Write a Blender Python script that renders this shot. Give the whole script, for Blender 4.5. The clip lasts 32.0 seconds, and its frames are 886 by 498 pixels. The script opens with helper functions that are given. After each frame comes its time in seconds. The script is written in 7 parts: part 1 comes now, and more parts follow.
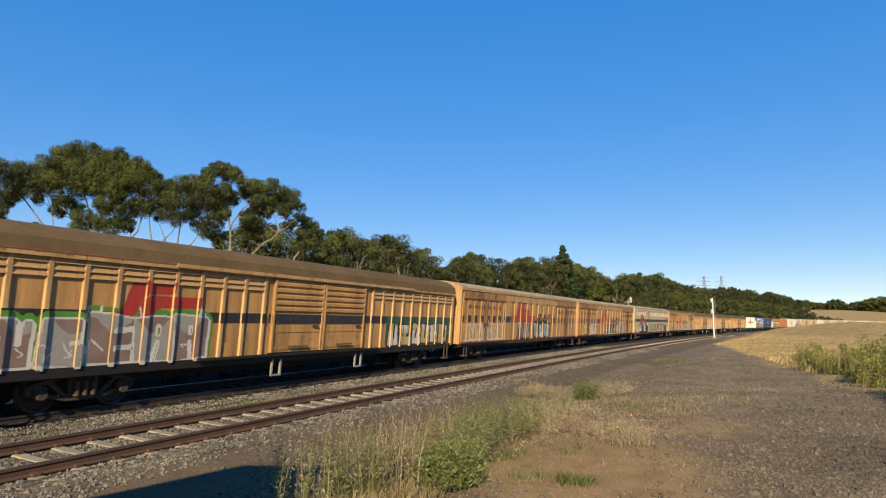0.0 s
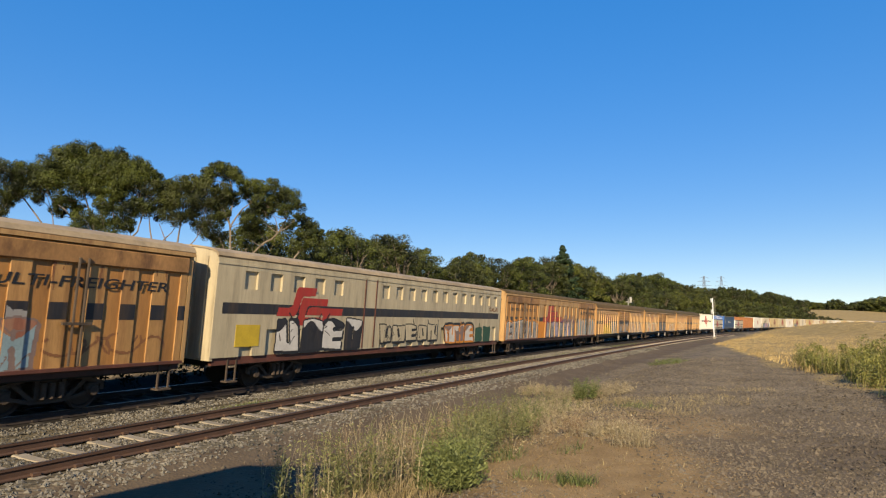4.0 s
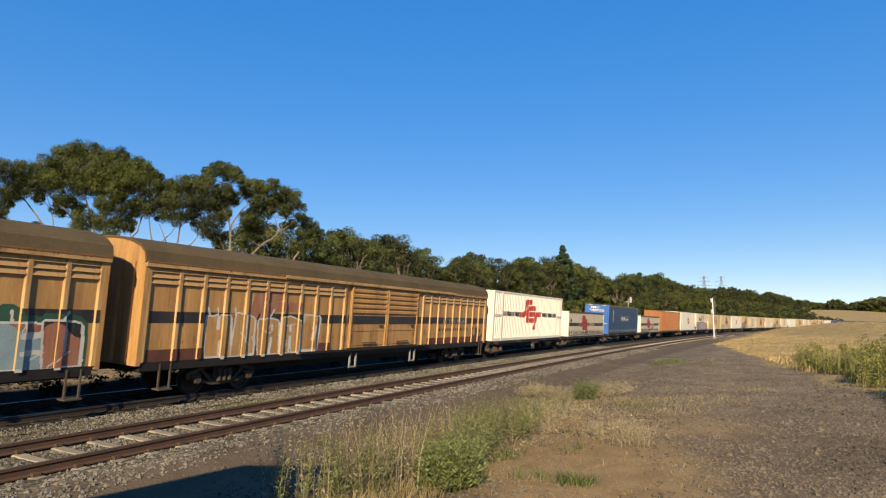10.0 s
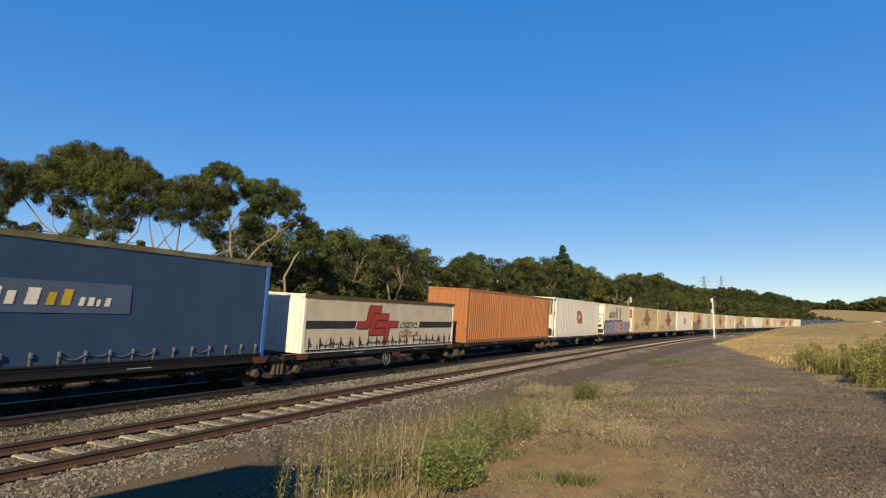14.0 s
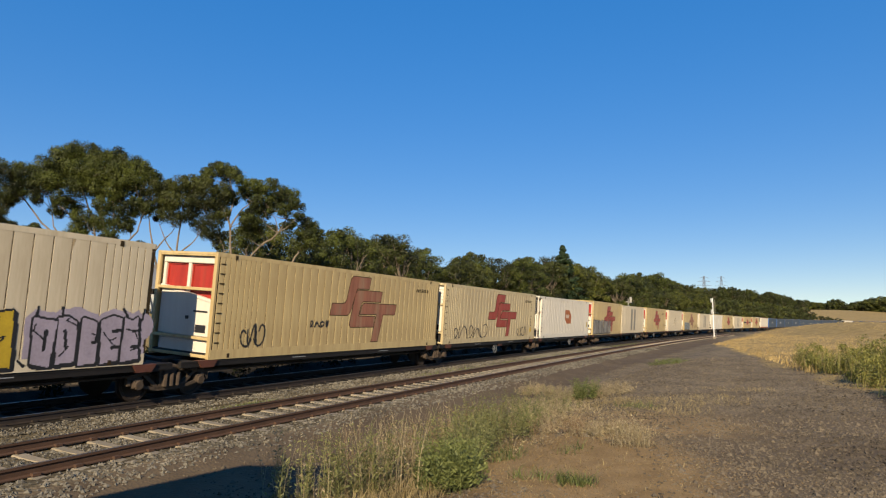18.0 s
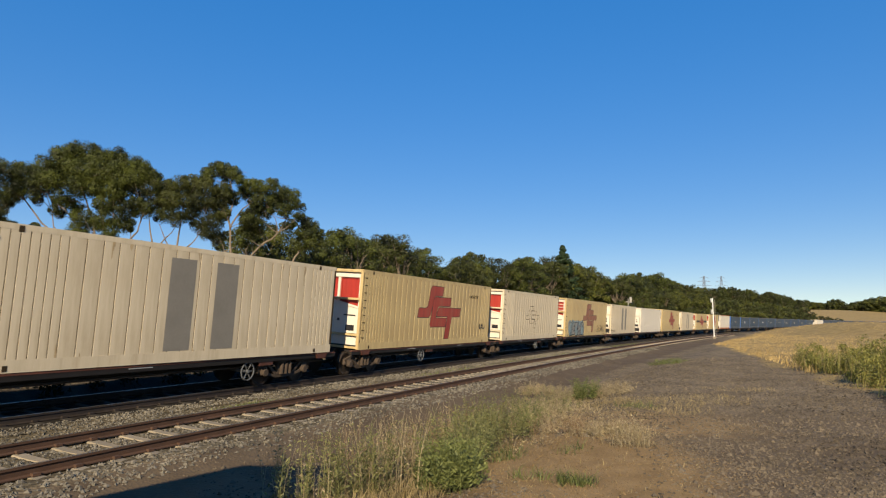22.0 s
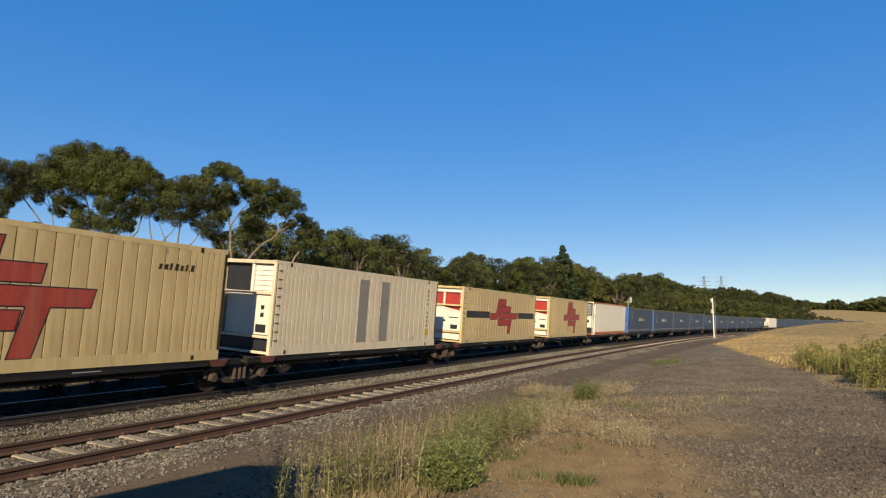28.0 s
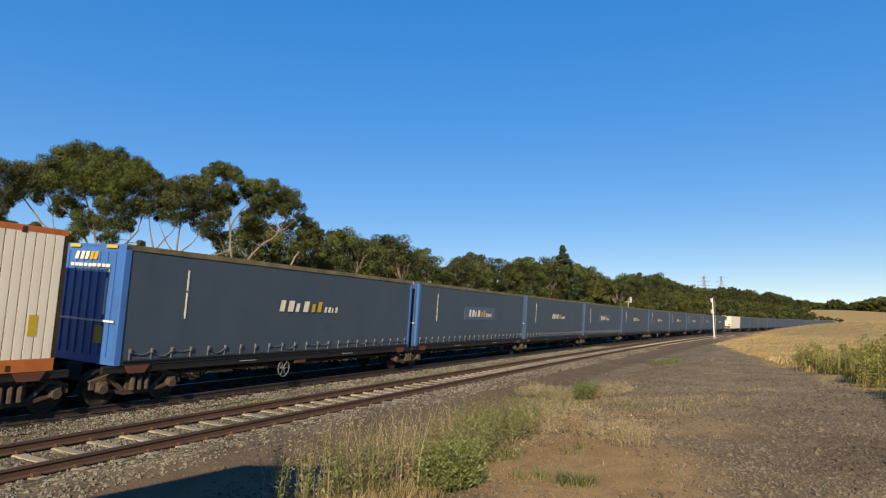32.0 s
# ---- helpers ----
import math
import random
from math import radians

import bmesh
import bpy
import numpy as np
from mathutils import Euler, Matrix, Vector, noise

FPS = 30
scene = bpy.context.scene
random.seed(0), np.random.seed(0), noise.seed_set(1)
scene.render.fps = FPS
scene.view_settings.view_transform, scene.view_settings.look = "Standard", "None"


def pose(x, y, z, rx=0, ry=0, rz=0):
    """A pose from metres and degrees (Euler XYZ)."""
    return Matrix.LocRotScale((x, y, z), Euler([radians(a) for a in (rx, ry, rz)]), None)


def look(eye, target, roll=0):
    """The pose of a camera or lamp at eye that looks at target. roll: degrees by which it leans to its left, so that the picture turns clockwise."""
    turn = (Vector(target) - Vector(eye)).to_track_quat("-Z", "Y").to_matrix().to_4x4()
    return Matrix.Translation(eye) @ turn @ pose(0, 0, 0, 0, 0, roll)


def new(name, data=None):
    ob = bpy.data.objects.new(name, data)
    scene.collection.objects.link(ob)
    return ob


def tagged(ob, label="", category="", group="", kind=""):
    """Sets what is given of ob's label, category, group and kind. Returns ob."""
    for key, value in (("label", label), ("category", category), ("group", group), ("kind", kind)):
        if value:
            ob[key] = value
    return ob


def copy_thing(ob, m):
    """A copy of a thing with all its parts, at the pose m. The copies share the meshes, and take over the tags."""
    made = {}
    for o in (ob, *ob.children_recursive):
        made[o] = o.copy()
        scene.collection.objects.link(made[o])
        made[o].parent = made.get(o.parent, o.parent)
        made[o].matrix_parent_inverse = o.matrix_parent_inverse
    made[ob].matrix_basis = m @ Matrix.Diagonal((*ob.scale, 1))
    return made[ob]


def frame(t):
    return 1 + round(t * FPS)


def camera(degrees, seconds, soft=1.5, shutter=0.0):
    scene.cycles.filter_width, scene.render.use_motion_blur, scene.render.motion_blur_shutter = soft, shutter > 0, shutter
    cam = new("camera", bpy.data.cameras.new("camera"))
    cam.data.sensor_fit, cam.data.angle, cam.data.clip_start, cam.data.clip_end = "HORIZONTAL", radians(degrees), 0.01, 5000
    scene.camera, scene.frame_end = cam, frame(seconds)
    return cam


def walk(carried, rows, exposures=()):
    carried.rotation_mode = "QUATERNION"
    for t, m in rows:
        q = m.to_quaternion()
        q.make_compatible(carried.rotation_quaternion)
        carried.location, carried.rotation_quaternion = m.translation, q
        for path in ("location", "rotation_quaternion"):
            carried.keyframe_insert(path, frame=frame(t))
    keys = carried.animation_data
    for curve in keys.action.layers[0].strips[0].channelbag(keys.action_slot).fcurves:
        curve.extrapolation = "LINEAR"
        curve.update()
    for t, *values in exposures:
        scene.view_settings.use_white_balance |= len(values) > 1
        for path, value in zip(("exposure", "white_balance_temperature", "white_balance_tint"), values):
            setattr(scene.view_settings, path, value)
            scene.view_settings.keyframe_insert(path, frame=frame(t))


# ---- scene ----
from itertools import groupby

# The curve of the railway: an arc that bends to the right as it leaves the camera.
START_X, START_Y = -7.025, 20.0
START_TURN = radians(25.63)
RADIUS = 1172.5
CANT = radians(4.085)
SPEED = 16.0
NEAR_TRACK = 4.63
NEAR_CANT = radians(2.8)
CLIP = 32.0


def along(s, off=0.0):
    """Place on the ground plan: s metres along the far track, off metres to its right."""
    th = START_TURN + s / RADIUS
    x = START_X + RADIUS * (math.cos(START_TURN) - math.cos(th)) + off * math.cos(th)
    y = START_Y + RADIUS * (math.sin(th) - math.sin(START_TURN)) - off * math.sin(th)
    return x, y


def on_track(s, off=0.0, z=0.0, cant=CANT):
    """Pose on the canted track: x along it, y to its left, z up."""
    th = START_TURN + s / RADIUS
    c, e = math.cos(cant), math.sin(cant)
    px, py = along(s, off)
    return Matrix(((math.sin(th), -c * math.cos(th), e * math.cos(th), px),
                   (math.cos(th), c * math.sin(th), -e * math.sin(th), py),
                   (0, e, c, z), (0, 0, 0, 1)))


# ---- camera ----
cam = camera(70.46, CLIP, soft=1.2, shutter=0.04)
EYE = Matrix.Translation((0, 0, 1.963)) @ pose(0, 0, 0, 90 + 6.74, 0, 0) @ pose(0, 0, 0, 0, 0, 0.2)
walk(cam, [(0.0, EYE), (CLIP, EYE)], exposures=[(0.0, 1.03), (10.0, 1.03), (14.0, 0.88), (18.0, 0.84), (29.5, 0.84), (CLIP, 0.97)])

# ---- light ----
SUN_TURN = radians(4.5)      # the way the light travels, to the right of straight ahead
SUN_HEIGHT = radians(25.5)
sky_world = bpy.data.worlds.new("sky")
scene.world = sky_world
sky_world.use_nodes = True
wn = sky_world.node_tree
sky = wn.nodes.new("ShaderNodeTexSky")
sky.sky_type = "NISHITA"
sky.sun_disc = False
sky.sun_elevation = SUN_HEIGHT
sky.sun_rotation = math.pi + SUN_TURN
sky.altitude = 1800
sky.air_density, sky.dust_density, sky.ozone_density = 1.0, 0.0, 3.0
wn.nodes["Background"].inputs["Strength"].default_value = 0.221
rich = wn.nodes.new("ShaderNodeHueSaturation")
rich.inputs["Saturation"].default_value = 2.57
rich.inputs["Hue"].default_value = 0.517
soften = wn.nodes.new("ShaderNodeGamma")
soften.inputs["Gamma"].default_value = 0.35
wn.links.new(sky.outputs[0], soften.inputs["Color"])
wn.links.new(soften.outputs[0], rich.inputs["Color"])
wn.links.new(rich.outputs[0], wn.nodes["Background"].inputs["Color"])
sun = new("sun", bpy.data.lights.new("sun", "SUN"))
sun.data.energy, sun.data.angle, sun.data.color = 5.0, radians(0.5), (1.0, 0.82, 0.57)
ray = Vector((math.sin(SUN_TURN) * math.cos(SUN_HEIGHT), math.cos(SUN_TURN) * math.cos(SUN_HEIGHT), -math.sin(SUN_HEIGHT)))
sun.matrix_world = look(Vector((0, -30, 30)), Vector((0, -30, 30)) + ray)
# ---- materials ----
def material(name, colour, rough=0.6, metal=0.0, vary=0.25, scale=3.0, fine=40.0, bump=0.0, bump_scale=60.0, stain=None, stain_amount=0.0,
             stretch=(1, 1, 1), per_object=0.0, spec=0.4, stain_scale=1.5):
    """A weathered surface: two scales of variation, streaky stains and fine relief, in the object's own metres."""
    m = bpy.data.materials.new(name)
    m.use_nodes = True
    nt = m.node_tree
    b = nt.nodes["Principled BSDF"]
    b.inputs["Roughness"].default_value, b.inputs["Metallic"].default_value = rough, metal
    b.inputs["Specular IOR Level"].default_value = spec
    co = nt.nodes.new("ShaderNodeTexCoord")
    mp = nt.nodes.new("ShaderNodeMapping")
    mp.inputs["Scale"].default_value = stretch
    nt.links.new(co.outputs["Object"], mp.inputs["Vector"])
    big, small = nt.nodes.new("ShaderNodeTexNoise"), nt.nodes.new("ShaderNodeTexNoise")
    big.inputs["Scale"].default_value, big.inputs["Detail"].default_value = scale, 4
    small.inputs["Scale"].default_value, small.inputs["Detail"].default_value = fine, 3
    for n in (big, small):
        nt.links.new(mp.outputs[0], n.inputs["Vector"])
    add = nt.nodes.new("ShaderNodeMath")
    add.operation = "MULTIPLY_ADD"
    add.inputs[1].default_value = 0.5
    nt.links.new(small.outputs["Fac"], add.inputs[0])
    nt.links.new(big.outputs["Fac"], add.inputs[2])
    rng = nt.nodes.new("ShaderNodeMapRange")
    rng.inputs["From Min"].default_value, rng.inputs["From Max"].default_value = 0.45, 1.05
    rng.inputs["To Min"].default_value, rng.inputs["To Max"].default_value = 1 - vary, 1 + vary
    nt.links.new(add.outputs[0], rng.inputs["Value"])
    mul = nt.nodes.new("ShaderNodeMix")
    mul.data_type, mul.blend_type = "RGBA", "MULTIPLY"
    mul.inputs["Factor"].default_value = 1.0
    mul.inputs["A"].default_value = (*colour, 1)
    nt.links.new(rng.outputs[0], mul.inputs["B"])
    out = mul.outputs["Result"]
    if per_object:
        info = nt.nodes.new("ShaderNodeObjectInfo")
        r2 = nt.nodes.new("ShaderNodeMapRange")
        r2.inputs["To Min"].default_value, r2.inputs["To Max"].default_value = 1 - per_object, 1 + per_object
        nt.links.new(info.outputs["Random"], r2.inputs["Value"])
        m2 = nt.nodes.new("ShaderNodeMix")
        m2.data_type, m2.blend_type = "RGBA", "MULTIPLY"
        m2.inputs["Factor"].default_value = 1.0
        nt.links.new(out, m2.inputs["A"])
        nt.links.new(r2.outputs[0], m2.inputs["B"])
        out = m2.outputs["Result"]
    if stain:
        st = nt.nodes.new("ShaderNodeTexNoise")
        st.inputs["Scale"].default_value, st.inputs["Detail"].default_value, st.inputs["Roughness"].default_value = stain_scale, 6, 0.65
        nt.links.new(mp.outputs[0], st.inputs["Vector"])
        r3 = nt.nodes.new("ShaderNodeMapRange")
        r3.inputs["From Min"].default_value, r3.inputs["From Max"].default_value = 0.48, 0.72
        r3.inputs["To Max"].default_value = stain_amount
        nt.links.new(st.outputs["Fac"], r3.inputs["Value"])
        m3 = nt.nodes.new("ShaderNodeMix")
        m3.data_type = "RGBA"
        nt.links.new(r3.outputs[0], m3.inputs["Factor"])
        nt.links.new(out, m3.inputs["A"])
        m3.inputs["B"].default_value = (*stain, 1)
        out = m3.outputs["Result"]
    nt.links.new(out, b.inputs["Base Color"])
    if bump:
        bn, bt = nt.nodes.new("ShaderNodeBump"), nt.nodes.new("ShaderNodeTexNoise")
        bt.inputs["Scale"].default_value, bt.inputs["Detail"].default_value = bump_scale, 4
        nt.links.new(mp.outputs[0], bt.inputs["Vector"])
        bn.inputs["Strength"].default_value, bn.inputs["Distance"].default_value = bump, 0.02
        nt.links.new(bt.outputs["Fac"], bn.inputs["Height"])
        nt.links.new(bn.outputs[0], b.inputs["Normal"])
    return m


DIRT = (0.0619, 0.0464, 0.031)
STREAK = (3.0, 3.0, 0.35)
VAN = material("faded_orange_paint", (0.315, 0.172, 0.058), 0.6, 0, 0.34, 0.8, 14, 0.05, 25, (0.1118, 0.043, 0.0155), 0.65, STREAK)
VAN_LIGHT = material("faded_buff_paint", (0.325, 0.197, 0.078), 0.6, 0, 0.26, 0.8, 14, 0.05, 25, (0.1204, 0.0516, 0.0189), 0.6, STREAK)
# recessed side sheets: less faded paint, with some recess shade mixed into the colour
VAN_DEEP = material("deep_orange_paint", (0.27, 0.128, 0.034), 0.6, 0, 0.25, 0.8, 14, 0.05, 25, (0.11, 0.045, 0.016), 0.5, STREAK)
HEADER = material("rust_stained_header", (0.24, 0.125, 0.043), 0.65, 0, 0.4, 0.9, 16, 0.06, 25, (0.06, 0.026, 0.011), 0.95, (1.2, 1.2, 0.6))
VAN_PALE = material("dirty_cream_paint", (0.3406, 0.2864, 0.184), 0.55, 0, 0.2, 0.8, 14, 0.05, 25, DIRT, 0.4, STREAK)
VAN_RUSTY = material("rusty_brown_paint", (0.172, 0.0731, 0.0258), 0.7, 0, 0.45, 1.5, 18, 0.08, 25, (0.0344, 0.0172, 0.0103), 0.7, STREAK)
ROOF = material("dusty_brown_roof", (0.0903, 0.0619, 0.031), 0.95, 0, 0.25, 0.6, 10, 0.05, 30, (0.043, 0.031, 0.0189), 0.5, (1, 1, 1), 0, 0.1)
ROOF_DARK = material("dark_grey_roof", (0.0757, 0.0568, 0.031), 0.95, 0, 0.25, 0.6, 10, 0.05, 30, (0.0344, 0.0258, 0.0172), 0.4, (1, 1, 1), 0, 0.1)
ROOF_PALE = material("pale_dusty_roof", (0.2601, 0.1981, 0.1176), 0.7, 0, 0.25, 0.6, 10, 0.05, 30, DIRT, 0.5)
BLACK = material("faded_black_paint", (0.0136, 0.0136, 0.0161), 0.5, 0, 0.4, 2, 25, 0, 1, (0.0991, 0.0619, 0.031), 0.35, STREAK)
RED = material("faded_red_paint", (0.2601, 0.0217, 0.0136), 0.5, 0, 0.25, 2, 25, 0, 1, (0.1858, 0.0619, 0.031), 0.35, STREAK)
RED_FADED = material("sun_faded_red_paint", (0.25, 0.036, 0.022), 0.55, 0, 0.25, 2, 25, 0, 1, (0.25, 0.095, 0.055), 0.6, STREAK)
RED_PALE = material("washed_out_red_paint", (0.2229, 0.0867, 0.0495), 0.6, 0, 0.3, 2, 25, 0, 1, (0.2601, 0.1858, 0.1115), 0.7, STREAK)
SILL = material("red_brown_sill", (0.078, 0.026, 0.015), 0.7, 0, 0.3, 2, 25, 0.05, 30, (0.031, 0.0186, 0.0124), 0.6)
VAN_SILL = material("dark_brown_sill", (0.045, 0.017, 0.010), 0.7, 0, 0.3, 2, 25, 0.05, 30, (0.016, 0.011, 0.008), 0.7)
UNDER = material("black_oily_steel", (0.0112, 0.0093, 0.0081), 0.7, 0.2, 0.3, 3, 30)
BOGIE = material("brake_dust_steel", (0.0516, 0.0361, 0.0241), 0.9, 0, 0.35, 3, 30, 0.1, 40)
WHEEL = material("worn_wheel_steel", (0.0372, 0.0279, 0.0217), 0.6, 0.5, 0.3, 4, 30)
WHITE = material("white_container_paint", (0.545, 0.505, 0.425), 0.5, 0, 0.06, 1, 15, 0, 20, (0.258, 0.1763, 0.0903), 0.18, STREAK, 0.02)
OFFWHITE = material("dirty_white_panels", (0.4825, 0.4145, 0.2941), 0.5, 0, 0.08, 1, 15, 0, 20, (0.2236, 0.1548, 0.074), 0.35, STREAK, 0.03)
TAN = material("yellowed_panels", (0.4085, 0.3122, 0.1488), 0.5, 0, 0.1, 1, 15, 0.03, 20, (0.2105, 0.13, 0.0495), 0.5, STREAK, 0.05)
SEAM = material("dirty_panel_seam", (0.034, 0.024, 0.013), 0.9, 0, 0.3, 4, 20, 0, 60, None, 0, (1, 1, 1), 0, 0.1)
ORANGE = material("orange_container_paint", (0.25, 0.1, 0.032), 0.5, 0, 0.2, 1, 15, 0.03, 20, (0.1376, 0.043, 0.0155), 0.6, STREAK)
ORANGE_RAIL = material("orange_rail_paint", (0.3096, 0.0903, 0.0189), 0.5, 0, 0.2, 2, 15)
CURTAIN_BLUE = material("dusty_navy_curtain", (0.031, 0.047, 0.070), 0.6, 0, 0.1, 0.4, 6, 0.02, 5, (0.05, 0.054, 0.06), 0.45, (1, 1, 1))
CURTAIN_DEEP = material("deep_blue_curtain", (0.016, 0.041, 0.086), 0.6, 0, 0.1, 0.4, 6, 0.02, 5, (0.03, 0.042, 0.06), 0.4, (1, 1, 1))
BLUE = material("bright_blue_paint", (0.0361, 0.1075, 0.3096), 0.4, 0, 0.12, 2, 20, 0, 1, (0.0344, 0.043, 0.0688), 0.4, STREAK)
NAVY = material("dull_navy_paint", (0.0292, 0.0533, 0.1118), 0.5, 0, 0.2, 2, 20, 0, 1, (0.0258, 0.0301, 0.043), 0.4, STREAK)
CURTAIN_WHITE = material("off_white_curtain", (0.4145, 0.3543, 0.2537), 0.55, 0, 0.07, 0.5, 7, 0.02, 4, (0.2353, 0.1734, 0.0929), 0.4, (1, 1, 1))
RAIL_TOP = material("yellow_grey_top_rail", (0.1053, 0.0867, 0.0433), 0.6, 0, 0.5, 2, 20)
GREY_DECAL = material("grey_patch_paint", (0.1672, 0.1548, 0.13), 0.6, 0, 0.12, 2, 20)
PALE_PATCH = material("pale_blue_grey_patch", (0.052, 0.075, 0.118), 0.6, 0, 0.1, 2, 20)
SILVER = material("silver_grey_spray_paint", (0.2229, 0.2105, 0.192), 0.5, 0, 0.25, 1.5, 12, 0, 1, (0.1238, 0.0991, 0.0743), 0.5)
INK = material("black_spray_paint", (0.0124, 0.0124, 0.0136), 0.55, 0, 0.3, 2, 20)
CHALK = material("white_spray_paint", (0.4087, 0.3839, 0.3406), 0.55, 0, 0.2, 2, 20)
GREEN = material("green_spray_paint", (0.0557, 0.1672, 0.0186), 0.55, 0, 0.25, 2, 20)
YELLOW = material("yellow_spray_paint", (0.3839, 0.2663, 0.0186), 0.55, 0, 0.2, 2, 20)
PINK = material("pink_spray_paint", (0.3715, 0.2353, 0.2972), 0.55, 0, 0.15, 2, 20)
LILAC = material("lilac_spray_paint", (0.2724, 0.2353, 0.2848), 0.55, 0, 0.2, 2, 20)
PURPLE = material("purple_spray_paint", (0.1238, 0.0495, 0.1176), 0.55, 0, 0.25, 2, 20)
TEAL = material("pale_teal_spray_paint", (0.1734, 0.2353, 0.2477), 0.55, 0, 0.25, 2, 20)
BRIGHT_ORANGE = material("orange_spray_paint", (0.4458, 0.161, 0.0124), 0.55, 0, 0.2, 2, 20)
DARK_GREEN = material("dark_green_spray_paint", (0.0186, 0.0557, 0.031), 0.55, 0, 0.25, 2, 20)
MAUVE = material("brown_grey_spray_paint", (0.1548, 0.1053, 0.0867), 0.55, 0, 0.25, 2, 20)
GRILLE = material("dark_grille", (0.0186, 0.0186, 0.0205), 0.5, 0.2, 0.2, 4, 30)
STEEL = material("worn_rail_head", (0.1858, 0.1672, 0.1548), 0.35, 0.8, 0.2, 4, 30)
RAIL_RUST = material("rusty_rail", (0.060, 0.031, 0.018), 0.85, 0, 0.3, 3, 40, 0.1, 60)
# far-track rails: the shade under the train is put into this colour
SHADED_RAIL = material("oily_rail", (0.022, 0.0155, 0.012), 0.75, 0, 0.3, 3, 40, 0.1, 60)
CONCRETE = material("weathered_concrete", (0.211, 0.178, 0.126), 0.85, 0, 0.2, 3, 40, 0.1, 60, (0.1362, 0.0991, 0.0619), 0.4, (1, 1, 1), 0.12)
# far-track sleepers, coloured near black for the train's shade
SHADED_CONCRETE = material("oil_soaked_concrete", (0.043, 0.0361, 0.0275), 0.8, 0, 0.4, 3, 40)
BARK = material("pale_eucalypt_bark", (0.1462, 0.1161, 0.0843), 0.85, 0, 0.45, 1.5, 14, 0.1, 20, (0.043, 0.031, 0.0224), 0.7, (1, 1, 0.3))
BARK_DARK = material("dark_bark", (0.0619, 0.0464, 0.031), 0.9, 0, 0.35, 1.5, 14, 0.1, 20)
SIGNAL_WHITE = material("white_mast_paint", (0.66, 0.66, 0.64), 0.5, 0, 0.08, 2, 20)
PYLON = material("distant_steel", (0.11, 0.12, 0.14), 0.6, 0.2, 0.1, 1, 10)
POST = material("galvanised_post", (0.2477, 0.2353, 0.2167), 0.5, 0.3, 0.15, 3, 30)
IRON = material("roof_iron", (0.150, 0.158, 0.165), 0.5, 0.2, 0.12, 1, 10)
BRICKWORK = material("brown_house_wall", (0.1238, 0.0681, 0.0433), 0.85, 0, 0.25, 4, 30)
FENCE = material("pale_fence_sheet", (0.2601, 0.2724, 0.2786), 0.6, 0, 0.12, 2, 20)


def foliage(name, dark, light, thin=0.25, fleck=0.55, patches=0.35):
    """Leaves: colour differs from island to island, a little light passes through."""
    m = bpy.data.materials.new(name)
    m.use_nodes = True
    nt = m.node_tree
    b = nt.nodes["Principled BSDF"]
    geo = nt.nodes.new("ShaderNodeNewGeometry")
    co = nt.nodes.new("ShaderNodeTexCoord")
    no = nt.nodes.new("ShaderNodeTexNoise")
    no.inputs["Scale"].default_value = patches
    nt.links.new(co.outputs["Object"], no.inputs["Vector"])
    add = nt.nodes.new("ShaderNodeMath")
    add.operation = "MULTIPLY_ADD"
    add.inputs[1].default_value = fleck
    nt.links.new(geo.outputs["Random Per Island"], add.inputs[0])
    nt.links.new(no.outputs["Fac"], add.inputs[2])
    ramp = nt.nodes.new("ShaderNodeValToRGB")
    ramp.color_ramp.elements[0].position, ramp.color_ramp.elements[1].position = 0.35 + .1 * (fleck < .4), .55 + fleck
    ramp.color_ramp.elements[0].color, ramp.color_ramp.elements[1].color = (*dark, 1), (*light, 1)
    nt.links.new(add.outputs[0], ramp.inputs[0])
    nt.links.new(ramp.outputs[0], b.inputs["Base Color"])
    b.inputs["Roughness"].default_value = 0.55
    b.inputs["Specular IOR Level"].default_value = 0.25
    tr, mix = nt.nodes.new("ShaderNodeBsdfTranslucent"), nt.nodes.new("ShaderNodeMixShader")
    nt.links.new(ramp.outputs[0], tr.inputs["Color"])
    mix.inputs[0].default_value = thin
    nt.links.new(b.outputs[0], mix.inputs[1])
    nt.links.new(tr.outputs[0], mix.inputs[2])
    nt.links.new(mix.outputs[0], nt.nodes["Material Output"].inputs["Surface"])
    return m


# crown patches run from shaded-gap black to sunlit green, painted into the leaves
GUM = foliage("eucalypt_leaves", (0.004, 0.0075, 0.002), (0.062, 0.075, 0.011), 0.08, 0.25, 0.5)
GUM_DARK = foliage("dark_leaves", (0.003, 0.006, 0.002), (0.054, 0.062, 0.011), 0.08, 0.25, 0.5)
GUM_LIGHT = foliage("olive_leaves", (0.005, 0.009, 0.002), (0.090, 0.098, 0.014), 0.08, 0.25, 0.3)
PINE = foliage("pine_needles", (0.0074, 0.0186, 0.0087), (0.031, 0.0526, 0.0217))
WATTLE = foliage("yellow_wattle", (0.1734, 0.1238, 0.0062), (0.3839, 0.2848, 0.0186))
DRY = foliage("dry_grass", (0.15, 0.112, 0.048), (0.36, 0.285, 0.14), 0.3)
GRASS = foliage("green_weed", (0.030, 0.043, 0.011), (0.170, 0.190, 0.060), 0.3)
GOLD = foliage("golden_grass", (0.30, 0.20, 0.07), (0.58, 0.42, 0.17), 0.35)
STRAW = foliage("grey_straw", (0.14, 0.108, 0.058), (0.36, 0.295, 0.175), 0.3)
SEED = foliage("brown_seed_heads", (0.0991, 0.0619, 0.031), (0.2229, 0.1486, 0.0805), 0.2)
